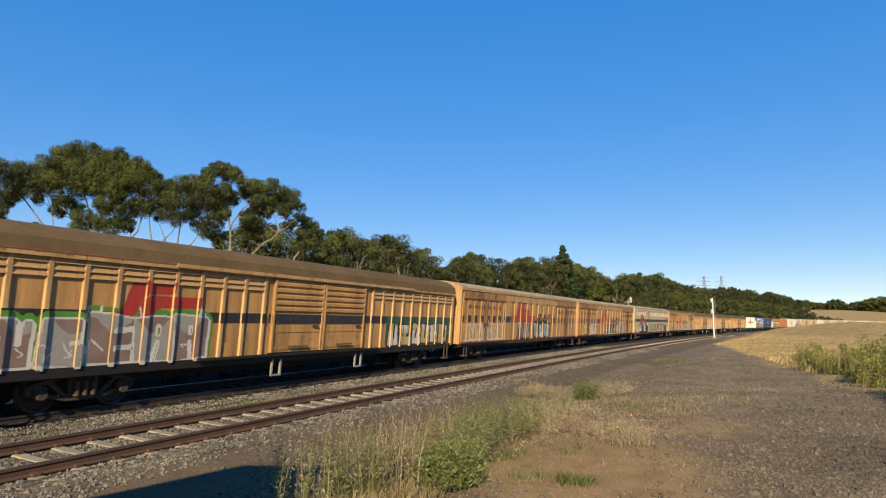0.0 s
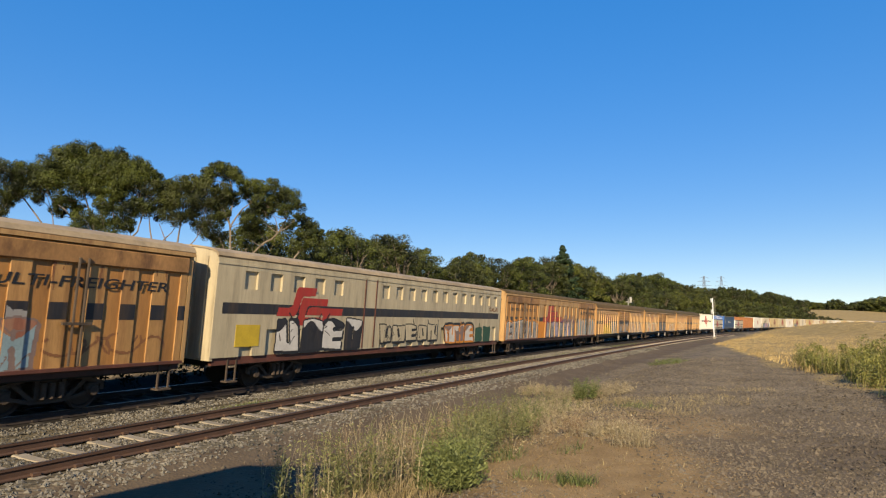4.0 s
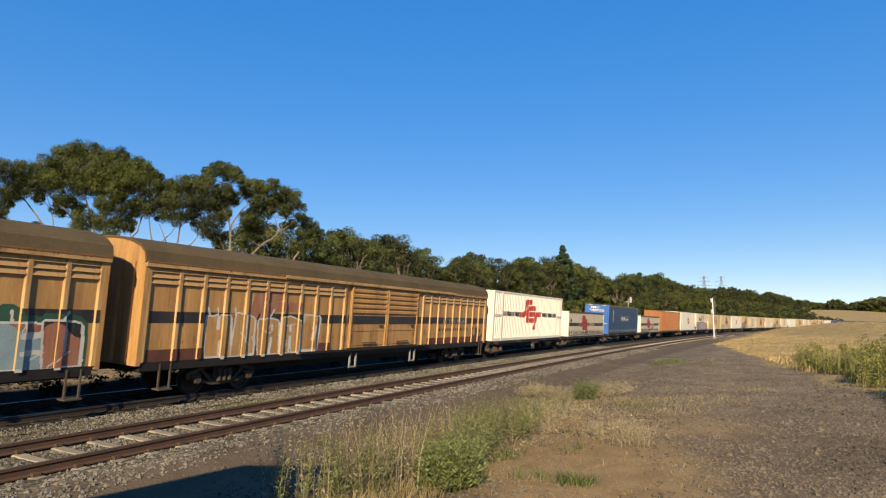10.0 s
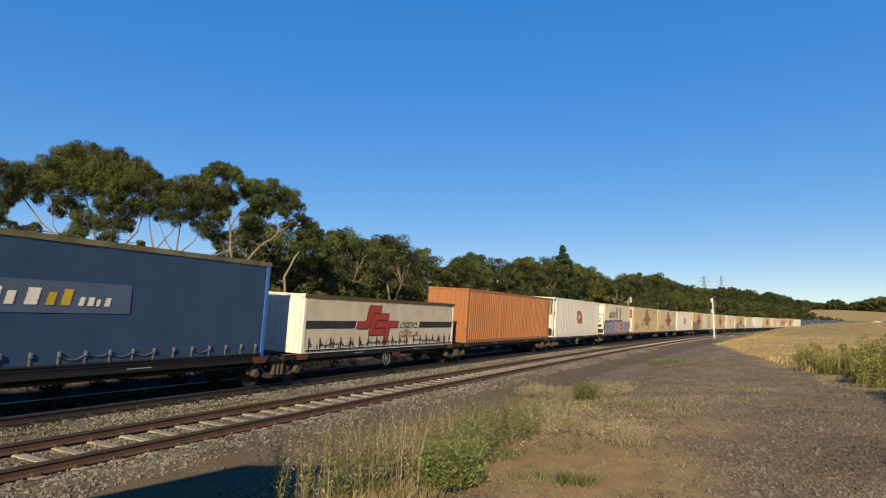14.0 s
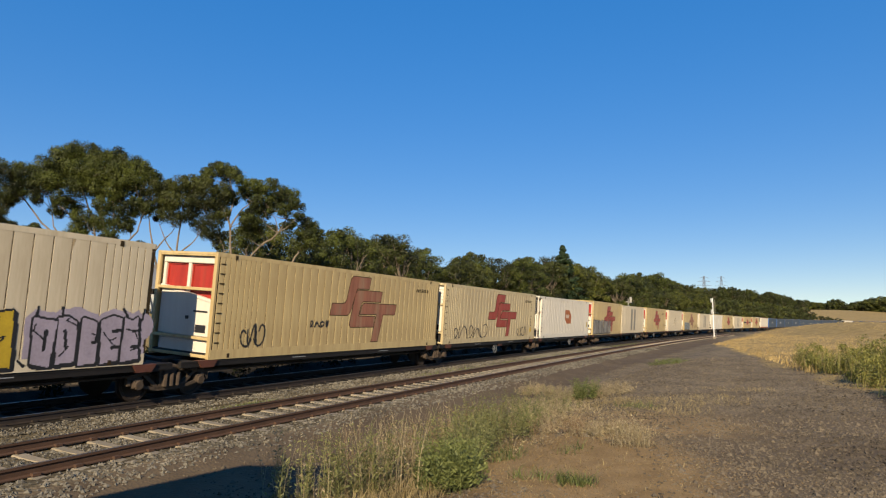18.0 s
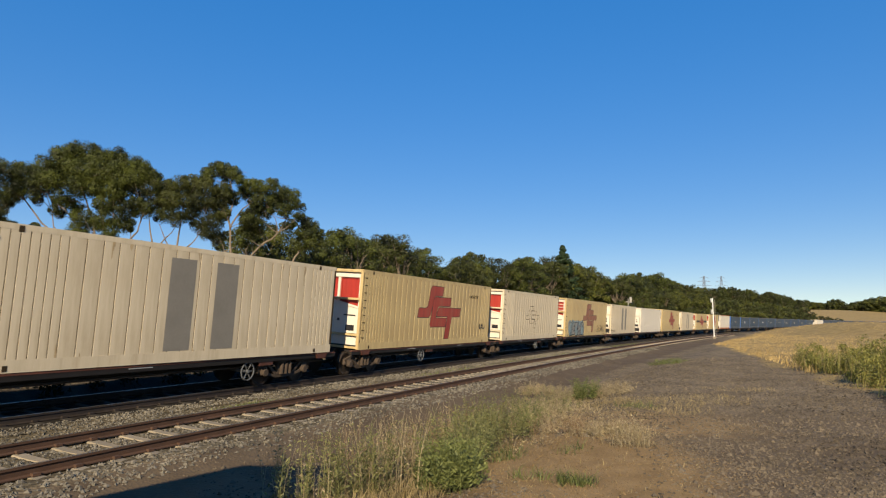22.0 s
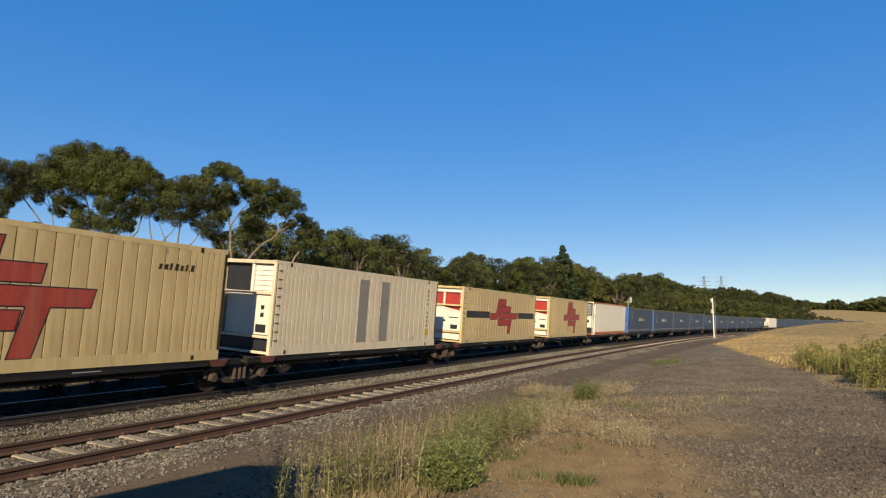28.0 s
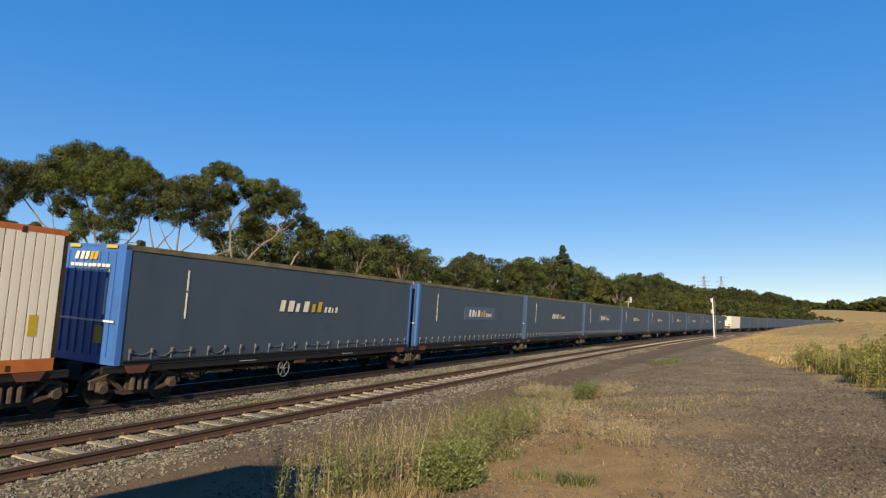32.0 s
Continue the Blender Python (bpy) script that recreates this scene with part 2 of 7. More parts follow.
# weeds behind the train: near black and without gloss to paint its shadow
SHADED_WEED = foliage("sooty_weeds", (0.0017, 0.0026, 0.0009), (0.012, 0.0138, 0.006), 0.05)
SHADED_WEED.node_tree.nodes["Principled BSDF"].inputs["Specular IOR Level"].default_value = 0.02
TAN_STAIN = material("brown_run_off", (0.3096, 0.2322, 0.129), 0.8, 0, 0.35, 3, 30)
# ---- building tools ----
class Shape:
    """Gathers vertices and faces of one mesh."""

    def __init__(self):
        self.v, self.f = [], []

    def add(self, verts, faces):
        n = len(self.v)
        self.v += [tuple(p) for p in verts]
        self.f += [tuple(i + n for i in q) for q in faces]
        return self

    def box(self, x0, x1, y0, y1, z0, z1):
        return self.add([(x0, y0, z0), (x1, y0, z0), (x1, y1, z0), (x0, y1, z0), (x0, y0, z1), (x1, y0, z1), (x1, y1, z1), (x0, y1, z1)],
                        [(0, 3, 2, 1), (4, 5, 6, 7), (0, 1, 5, 4), (1, 2, 6, 5), (2, 3, 7, 6), (3, 0, 4, 7)])

    def soft_box(self, x0, x1, y0, y1, z0, z1, b=0.01):
        """A box with chamfered edges."""
        xs, ys, zs = (x0, x0 + b, x1 - b, x1), (y0, y0 + b, y1 - b, y1), (z0, z0 + b, z1 - b, z1)
        ring = lambda z, i, j: [(xs[i], ys[j], z), (xs[3 - i], ys[j], z), (xs[3 - j], ys[i], z), (xs[3 - j], ys[3 - i], z),
                                (xs[3 - i], ys[3 - j], z), (xs[i], ys[3 - j], z), (xs[j], ys[3 - i], z), (xs[j], ys[i], z)]
        r = [ring(zs[0], 1, 1), ring(zs[1], 1, 0), ring(zs[2], 1, 0), ring(zs[3], 1, 1)]
        fs = [tuple(range(7, -1, -1)), tuple(range(24, 32))]
        for k in range(3):
            fs += [(k * 8 + i, k * 8 + (i + 1) % 8, k * 8 + 8 + (i + 1) % 8, k * 8 + 8 + i) for i in range(8)]
        return self.add([p for q in r for p in q], fs)

    def tube(self, a, b, ra, rb, n=8, caps=True):
        a, b = Vector(a), Vector(b)
        d = (b - a).normalized()
        u = d.orthogonal().normalized()
        w = d.cross(u)
        vs = []
        for c, r in ((a, ra), (b, rb)):
            vs += [c + (u * math.cos(2 * math.pi * i / n) + w * math.sin(2 * math.pi * i / n)) * r for i in range(n)]
        fs = [(i, (i + 1) % n, n + (i + 1) % n, n + i) for i in range(n)]
        if caps:
            fs += [tuple(range(n - 1, -1, -1)), tuple(range(n, 2 * n))]
        return self.add(vs, fs)

    def sweep(self, profile, axis_from, axis_to, closed=True):
        """A profile of (y, z) drawn out along x."""
        n = len(profile)
        vs = [(axis_from, y, z) for y, z in profile] + [(axis_to, y, z) for y, z in profile]
        fs = [(i, (i + 1) % n, n + (i + 1) % n, n + i) for i in range(n if closed else n - 1)]
        if closed:
            fs += [tuple(range(n - 1, -1, -1)), tuple(range(n, 2 * n))]
        return self.add(vs, fs)

    def mesh(self, name, mat, smooth=False):
        me = bpy.data.meshes.new(name)
        me.from_pydata(self.v, [], self.f)
        me.materials.append(mat)
        if smooth:
            me.shade_smooth()
        return me


def thing(name, label, category, group="", kind=""):
    return tagged(new(name), label, category, group, kind)


def part(name, shape, mat, parent, label="", smooth=False):
    """One mesh object under a thing or a part."""
    ob = new(name, shape.mesh(name, mat, smooth) if isinstance(shape, Shape) else shape)  # a ready mesh keeps its material
    ob.parent = parent
    return tagged(ob, label)


def piece(name, me, parent, m):
    """One more object on a mesh that others share."""
    ob = new(name, me)
    ob.parent = parent
    ob.matrix_basis = m
    return ob


def words(text, size, mat, parent, m, shear=0.0, name="lettering", width=None, bold=0.0):
    """Flat lettering in the built-in font."""
    cu = bpy.data.curves.new(name, "FONT")
    cu.body, cu.size, cu.shear, cu.extrude, cu.offset = text, size, shear, 0.002, bold
    tmp = bpy.data.objects.new(name, cu)
    me = bpy.data.meshes.new_from_object(tmp)
    bpy.data.objects.remove(tmp)
    if width:
        xs = [v.co.x for v in me.vertices]
        k = width / (max(xs) - min(xs))
        for v in me.vertices:
            v.co.x *= k
    me.materials.clear()
    me.materials.append(mat)
    return piece(name, me, parent, m)


FACE_OUT = Matrix.Rotation(math.pi / 2, 4, "X")      # lettering on a side that looks towards -y

# ---- painted marks: areas on a side, cut to the side's relief ----
CELL = 0.025
SLOPED = []      # reliefs with slanting faces


def grid(x0, x1, z0, z1, cell=CELL):
    xs = np.arange(x0, x1, cell) + cell / 2
    zs = np.arange(z0, z1, cell) + cell / 2
    return np.meshgrid(xs, zs)


def poly_mask(X, Z, pts):
    inside = np.zeros(X.shape, bool)
    n = len(pts)
    for i in range(n):
        (xa, za), (xb, zb) = pts[i], pts[(i + 1) % n]
        if za == zb:
            continue
        cross = ((Z < za) != (Z < zb)) & (X < (xb - xa) * (Z - za) / (zb - za) + xa)
        inside ^= cross
    return inside


def stroke_mask(X, Z, pts, r):
    inside = np.zeros(X.shape, bool)
    for (xa, za), (xb, zb) in zip(pts, pts[1:]):
        dx, dz = xb - xa, zb - za
        t = np.clip(((X - xa) * dx + (Z - za) * dz) / max(dx * dx + dz * dz, 1e-6), 0, 1)
        inside |= (X - xa - t * dx) ** 2 + (Z - za - t * dz) ** 2 < r * r
    return inside


def grow(mask, n):
    for _ in range(n):
        out = mask.copy()
        out[1:] |= mask[:-1]
        out[:-1] |= mask[1:]
        out[:, 1:] |= mask[:, :-1]
        out[:, :-1] |= mask[:, 1:]
        mask = out
    return mask


def mark(name, X, Z, mask, depth, lift, mat, parent, label="", cell=CELL):
    """Turns a mask into thin paint on the relief depth(x), a function of x that gives y."""
    sh = Shape()
    ys = np.array([round(depth(x, 0.0), 4) for x in X[0]])
    sloped = depth in SLOPED
    for r in range(mask.shape[0]):
        row = mask[r]
        if not row.any():
            continue
        z0, z1 = Z[r, 0] - cell / 2, Z[r, 0] + cell / 2
        for (on, y), g in groupby(range(len(row)), key=lambda i: (row[i], ys[i])):
            if on:
                g = list(g)
                x0, x1 = X[0, g[0]] - cell / 2, X[0, g[-1]] + cell / 2
                ya, yb = (depth(x0, 0.0) - lift, depth(x1, 0.0) - lift) if sloped else (y - lift, y - lift)
                sh.add([(x0, ya, z0), (x1, yb, z0), (x1, yb, z1), (x0, ya, z1)], [(0, 1, 2, 3)])
    if sh.f:
        return part(name, sh, mat, parent, label)


# three interlocking bars that bend like a ribbon, in a unit square
LOGO = [[(0, .41), (.022, .575), (.16, .575), (.19, .592), (.211, .632), (.245, .885), (.257, .959), (.286, 1), (.546, 1), (.529, .83), (.357, .82), (.334, .774), (.287, .527), (.268, .454), (.233, .41)],
        [(.74, .795), (.725, .636), (.457, .632), (.428, .606), (.414, .536), (.394, .396), (.651, .394), (.633, .235), (.29, .233), (.273, .277), (.33, .728), (.352, .782), (.381, .795)],
        [(1, .597), (.981, .436), (.78, .432), (.717, 0), (.616, 0), (.673, .436), (.414, .432), (.433, .537), (.449, .584), (.479, .599)]]


def flat_side(x, z):
    """The relief of a smooth container side."""
    return -1.225


def widened(pts, d):
    """A closed outline pushed outwards by d, corners mitred."""
    n, out = len(pts), []
    area = sum(pts[i][0] * pts[(i + 1) % n][1] - pts[(i + 1) % n][0] * pts[i][1] for i in range(n))
    side = 1 if area > 0 else -1
    for i in range(n):
        a, b, c = Vector(pts[i - 1]), Vector(pts[i]), Vector(pts[(i + 1) % n])
        u, w = (b - a).normalized(), (c - b).normalized()
        nu, nw = Vector((u.y, -u.x)) * side, Vector((w.y, -w.x)) * side
        m = (nu + nw).normalized()
        out.append(tuple(b + m * (d / max(.4, m.dot(nu)))))
    return out


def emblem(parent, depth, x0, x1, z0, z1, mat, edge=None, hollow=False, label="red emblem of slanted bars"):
    bars = [[(x0 + u * (x1 - x0), z0 + v * (z1 - z0)) for u, v in pts] for pts in LOGO]
    if depth is flat_side:
        for pts in bars:
            rim = widened(pts, .03)
            if edge and hollow:
                n = len(pts)
                part("emblem_outline", Shape().add([(x, -1.228, z) for x, z in pts + rim], [(i, (i + 1) % n, n + (i + 1) % n, n + i) for i in range(n)]), edge, parent)
            elif edge:
                part("emblem_outline", Shape().add([(x, -1.228, z) for x, z in rim], [tuple(range(len(rim)))]), edge, parent)
            if not hollow:
                part("emblem", Shape().add([(x, -1.231, z) for x, z in pts], [tuple(range(len(pts)))]), mat, parent, label)
        return
    X, Z = grid(x0 - .1, x1 + .1, z0 - .1, z1 + .1)
    m = np.zeros(X.shape, bool)
    for pts in bars:
        m |= poly_mask(X, Z, pts)
    big = grow(m, 1)
    if edge:
        mark("emblem_outline", X, Z, big & ~m if hollow else big, depth, 0.003, edge, parent)
    if not hollow:
        mark("emblem", X, Z, m, depth, 0.006, mat, parent, label)


def band(parent, depth, x0, x1, z0, z1, mat, label="black stripe", slant=0.0, lift=0.003):
    X, Z = grid(x0, x1 + slant, z0, z1)
    m = (X > x0 + slant * (Z - z0) / (z1 - z0)) & (X < x1 + slant * (Z - z0) / (z1 - z0))
    mark("stripe", X, Z, m, depth, lift, mat, parent, label)


def bars_text(parent, depth, x0, x1, z0, z1, mat, n):
    """Writing that is not spelt out: a row of plain slanted bars of uneven width."""
    X, Z = grid(x0, x1, z0, z1, 0.02)
    w = (x1 - x0) / n
    q = (X - x0 - .2 * (Z - z0)) / w
    k = np.floor(q).astype(int)
    u = q - k
    for i in range(n):
        m = (k == i) & (u < .58 + .14 * math.sin(i * 2.3)) & (Z < z1 - (z1 - z0) * .22 * (math.sin(i * 1.7 + n) > .35))
        mark("marking", X, Z, m, depth, 0.005, mat, parent, "", 0.02)


def graffiti(parent, depth, x0, x1, z0, z1, seed, fills, edge, cloud=None, n=5, label="", thick=0.16, shine=None):
    """Bubble-shaped spray paint of letter-like forms that spell nothing."""
    rnd = random.Random(seed)
    X, Z = grid(x0 - .35, x1 + .35, max(z0 - .1, 1.02), z1 + .3)
    w, h = (x1 - x0) / n, z1 - z0
    body = np.zeros(X.shape, bool)
    letters = []
    slit = max(.05, .11 * w)
    for k in range(n):
        a, b = x0 + w * k, x0 + w * (k + 1)
        j = lambda q: rnd.uniform(-q, q)
        m = poly_mask(X, Z, [(a + (.02 + j(.09)) * w, z0 + j(.05) * h), (b - .12 * w + j(.08) * w, z0 + j(.05) * h), (b - .14 * w + j(.12) * w, z0 + h * (.92 + j(.1))), (a + w * .45, z0 + h * (.95 + j(.06))), (a + j(.12) * w, z0 + h * (.95 + j(.09)))])
        cx, lean = a + w * (.5 + j(.06)), j(.12) * w
        cuts = {0: [((cx, z0 - .1), (cx + lean, z0 + .38 * h)), ((cx + lean, z0 + .6 * h), (cx + lean, z0 + .72 * h))],
                1: [((cx, z0 + .66 * h), (b + .1, z0 + .70 * h)), ((cx, z0 + .30 * h), (b + .1, z0 + .33 * h))],
                2: [((cx, z0 + .32 * h), (cx + lean, z1 + .2))],
                3: [((a + .32 * w, z0 - .1), (a + .30 * w, z0 + .55 * h)), ((a + .68 * w, z0 + .45 * h), (a + .7 * w, z1 + .2))],
                4: [((cx, z0 + .32 * h), (cx + lean, z0 + .68 * h))],
                5: [((cx, z0 - .1), (cx, z0 + .34 * h)), ((cx + lean, z0 + .66 * h), (cx + lean, z1 + .2))],
                6: [((cx + .1 * w, z0 + .42 * h), (b + .1, z0 + .5 * h)), ((cx + .3 * w, z0 + .5 * h), (cx + .35 * w, z1 + .2))]}[rnd.randrange(7)]
        for way in cuts:
            m &= ~stroke_mask(X, Z, list(way), slit * rnd.uniform(.7, 1.2) * .6)
        letters.append(m & ~body)
        body |= m
    if cloud:
        c = grow(body, 7)
        for _ in range(n * 2):
            c |= (X - rnd.uniform(x0, x1)) ** 2 + (Z - rnd.uniform(z0 + .3 * h, z1)) ** 2 < rnd.uniform(.15, .38) ** 2
        mark("graffiti_cloud", X, Z, c, depth, 0.004, cloud, parent)
    full = np.zeros(X.shape, bool)
    for m in letters:
        full |= grow(m, 2)
    block = full.copy()
    for k in range(1, 3):
        full[:-k] |= block[k:]
        full[:-k, k:] |= block[k:, :-k]
    for _ in range(n * 2):      # spikes and drips that leave the outline
        a, b = rnd.uniform(x0, x1), rnd.choice((z0 + .1 * h, z1 - .1 * h))
        full |= stroke_mask(X, Z, [(a, b), (a + rnd.uniform(-.25, .25), b + (.28 if b > z0 + .5 * h else -.12))], .03)
    mark("graffiti_outline", X, Z, full, depth, 0.007, edge, parent)
    inner = np.zeros(X.shape, bool)
    for k, m in enumerate(letters):
        mm = m & ~grow(~m & body, 1)
        for q, mat in enumerate(fills):
            sel = mm & ((k + ((Z - z0) / h * 1.3 + np.sin(X * 5 + k) * .22).astype(int)) % len(fills) == q)
            if sel.any():
                mark("graffiti_fill", X, Z, sel, depth, 0.010, mat, parent, label if k == 0 and q == 0 else "")
        if shine:
            inner |= m & ~np.roll(np.roll(m, 2, 1), -2, 0)
    lines = np.zeros(X.shape, bool)
    for _ in range(n * 2):      # thin lines inside the letters
        a, b = rnd.uniform(x0, x1), rnd.uniform(z0 + .15 * h, z1 - .15 * h)
        pts = [(a, b)]
        for _k in range(2):
            a, b = a + rnd.uniform(-.3, .3), b + rnd.uniform(-.28, .28)
            pts.append((a, b))
        lines |= stroke_mask(X, Z, pts, .016)
    mark("graffiti_line", X, Z, lines & body, depth, 0.012, edge, parent)
    if shine:
        mark("graffiti_shine", X, Z, inner, depth, 0.013, shine, parent)


def scrawl(parent, depth, x0, x1, z0, z1, seed, mat, n=6, r=0.03):
    """Thin looping spray lines."""
    rnd = random.Random(seed)
    X, Z = grid(x0 - .1, x1 + .1, z0 - .1, z1 + .1)
    m = np.zeros(X.shape, bool)
    w = (x1 - x0) / n
    for k in range(n):
        cx, top = x0 + w * (k + .5), rnd.uniform(.6, 1)
        a, b = rnd.uniform(.35, .6), rnd.uniform(0, 6)
        pts = [(cx + w * a * math.cos(b + i * .55) + w * .06 * (i - 5), z0 + (z1 - z0) * (.5 * top + .45 * top * math.sin(b + i * .55 * (1 + k % 2)))) for i in range(11)]
        m |= stroke_mask(X, Z, pts, r)
    mark("scrawl", X, Z, m, depth, 0.006, mat, parent)


def rust_runs(parent, depth, x0, x1, z, reach, n, seed, upward=False, mat=None):
    """Thin tapering runs of rust or dirt down from an edge, or splashed up from one."""
    rnd = random.Random(seed)
    X, Z = grid(x0, x1, z if upward else z - reach, z + reach if upward else z)
    m = np.zeros(X.shape, bool)
    for _ in range(n):
        c, w, L = rnd.uniform(x0, x1), rnd.uniform(.008, .05), reach * rnd.uniform(.15, 1) ** 1.5
        t = (Z - z) / L if upward else (z - Z) / L
        m |= (np.abs(X - c - .02 * np.sin(Z * 9 + c)) < w * (1 - t)) & (t < 1)
    mark("rust_streak" if mat is None else "dirt_streak", X, Z, m, depth, 0.0025, mat or VAN_RUSTY, parent)
# ---- the train ----
MOVERS = []
ROLLERS = []


def joins(ob, s, length):
    """Puts a vehicle or load with its front end at s (at the clip's start) on the far track."""
    MOVERS.append((ob, s + length / 2))
    return ob


def disc(r, w, n=20):
    """A spoked-looking wheel disc with flange, axle along y."""
    sh = Shape()
    prof = [(0.0, 0.10), (0.10, 0.10), (0.14, 0.04), (r - 0.09, 0.03), (r - 0.06, 0.065), (r, 0.065), (r, -0.05), (r + 0.028, -0.06), (r + 0.028, -0.075), (0, -0.075)]
    vs, fs = [], []
    for i in range(n):
        a = 2 * math.pi * i / n
        vs += [(q * math.cos(a), -w * t, q * math.sin(a)) for q, t in prof]
    k = len(prof)
    for i in range(n):
        j = (i + 1) % n
        fs += [(i * k + q, i * k + q + 1, j * k + q + 1, j * k + q) for q in range(k - 1)]
    return sh.add(vs, fs)


WHEEL_R = 0.44
WHEEL_MESH = disc(WHEEL_R, 1.0).mesh("wheel", WHEEL)
WHEEL_FAR = disc(WHEEL_R, -1.0).mesh("wheel", WHEEL)


def side_frame(y):
    """One cast side of a bogie: a truss of bars with a pedestal at each end."""
    sh = Shape()
    bars = [(-1.30, .60, -.48, .82, .09), (-.5, .82, .5, .82, .11), (.48, .82, 1.30, .60, .09), (-1.12, .46, -.42, .30, .08), (-.45, .30, .45, .30, .09), (.42, .30, 1.12, .46, .08),
            (-.30, .30, -.30, .82, .10), (.30, .30, .30, .82, .10), (-.36, .32, -.82, .70, .09), (.36, .32, .82, .70, .09), (-1.25, .44, -1.25, .62, .10), (1.25, .44, 1.25, .62, .10)]
    for xa, za, xb, zb, w in bars:
        L = math.hypot(xb - xa, zb - za)
        nx, nz = -(zb - za) / L * w / 2, (xb - xa) / L * w / 2
        ring = [(xa + nx, za + nz), (xa - nx, za - nz), (xb - nx, zb - nz), (xb + nx, zb + nz)]
        sh.add([(q, y, z) for q, z in ring] + [(q, y + .1, z) for q, z in ring], [(0, 1, 2, 3), (7, 6, 5, 4), (0, 4, 5, 1), (1, 5, 6, 2), (2, 6, 7, 3), (3, 7, 4, 0)])
    return sh


AXLE_BOX = Shape().soft_box(-.15, .15, -.05, .16, .36, .62, .04).tube((0, -.10, .45), (0, -.05, .45), .11, .13, 10)
SPRING = Shape().tube((0, 0, .36), (0, 0, .70), .075, .075, 8)
BOLSTER = Shape().box(-.22, .22, -1.0, 1.0, .62, .9)
SIDE_MESH = [side_frame(y).mesh("side_frame", BOGIE) for y in (-1.02, .94)]
AXLE_MESH, SPRING_MESH, BOLSTER_MESH = AXLE_BOX.mesh("axle_box", BOGIE), SPRING.mesh("spring", BOGIE), BOLSTER.mesh("bogie", BOGIE)


def add_bogie(parent, x, far=False):
    """A three-piece bogie: bolster, side frames, axle boxes, springs and wheels."""
    b = piece("bogie", BOLSTER_MESH, parent, Matrix.Translation((x, 0, 0)))
    tagged(b, "dusty brown three-piece bogie")
    for y, me in zip((-1.02, .94), SIDE_MESH):
        piece("side_frame", me, b, Matrix.Identity(4))
        if y > 0 or far:
            continue
        for q in (-1.0, 1.0):
            piece("axle_box", AXLE_MESH, b, Matrix.Translation((q, y, 0)))
        for q in (-.2, 0.0, .2):
            piece("spring", SPRING_MESH, b, Matrix.Translation((q, y - .04, 0)))
    for dx in (-0.9, 0.9):
        for y, me in ((-0.74, WHEEL_MESH), (0.74, WHEEL_FAR)):
            w = new("wheel", me)
            w.parent = b
            w.matrix_parent_inverse = Matrix.Translation((dx, y, WHEEL_R))
            ROLLERS.append(w)


VAN_HW = 1.42


def roof_profile(z_eave, z_top, hw, n=10):
    return [(-hw * math.cos(math.pi * i / n), z_eave + (z_top - z_eave) * math.sin(math.pi * i / n) ** 0.75) for i in range(n + 1)]


def van_base(name, label, length, roof_mat, eave, top, sill_mat, body, end_mat):
    """Floor, ends, roof and running gear that all the vans share."""
    v = thing(name, label, "goods van", "covered vans of the train")
    h = length / 2
    part("underframe", Shape().box(-h + .3, h - .3, -1.2, 1.2, .78, 1.0).box(-h + 3.6, h - 3.6, -.25, .25, .45, .8), UNDER, v)
    for y in (-1.36, 1.24):
        part("solebar", Shape().box(-h + .15, h - .15, y, y + .12, .84, 1.06), sill_mat, v)
    part("floor", Shape().box(-h + .05, h - .05, -1.30, 1.30, 1.0, 1.08), UNDER, v)
    for x0 in (-h, h - .12):
        end = Shape().box(x0, x0 + .12, -1.40, 1.40, .98, eave)
        end.sweep([(-1.40, eave)] + [(y * .985, z - .02) for y, z in roof_profile(eave, top, VAN_HW)][1:-1] + [(1.40, eave)], x0, x0 + .12)
        wall = part("end_wall", end, end_mat, v)
        rib = Shape().box(x0 - .05, x0 + .17, -.05, .05, 1.05, eave - .01).mesh("rib", end_mat)
        for y in (-1.0, -.5, 0, .5, 1.0):
            piece("rib", rib, wall, Matrix.Translation((0, y, 0)))
    ro = Shape()
    pr = roof_profile(eave + .02, top, VAN_HW + .02)
    ro.sweep(pr + [(y * .97, z - .05) for y, z in reversed(pr)], -h - .03, h + .03)
    part("roof", ro, roof_mat, v, smooth=False)
    part("far_side", Shape().box(-h + .12, h - .12, 1.30, 1.38, 1.05, eave), body, v)
    for x in (-h - .35, h - .3):
        part("drawgear", Shape().box(x, x + .65, -.12, .12, .78, .98), UNDER, v)
    for x in (-h + .75, h - .75):
        part("step", Shape().box(x - .02, x + .02, -1.38, -1.34, .35, 1.0).box(x + .32, x + .36, -1.38, -1.34, .35, 1.0).box(x - .04, x + .38, -1.45, -1.2, .33, .37), BOGIE, v)
    for x in (-h + 3.3, h - 3.3):
        add_bogie(v, x)
    return v, h


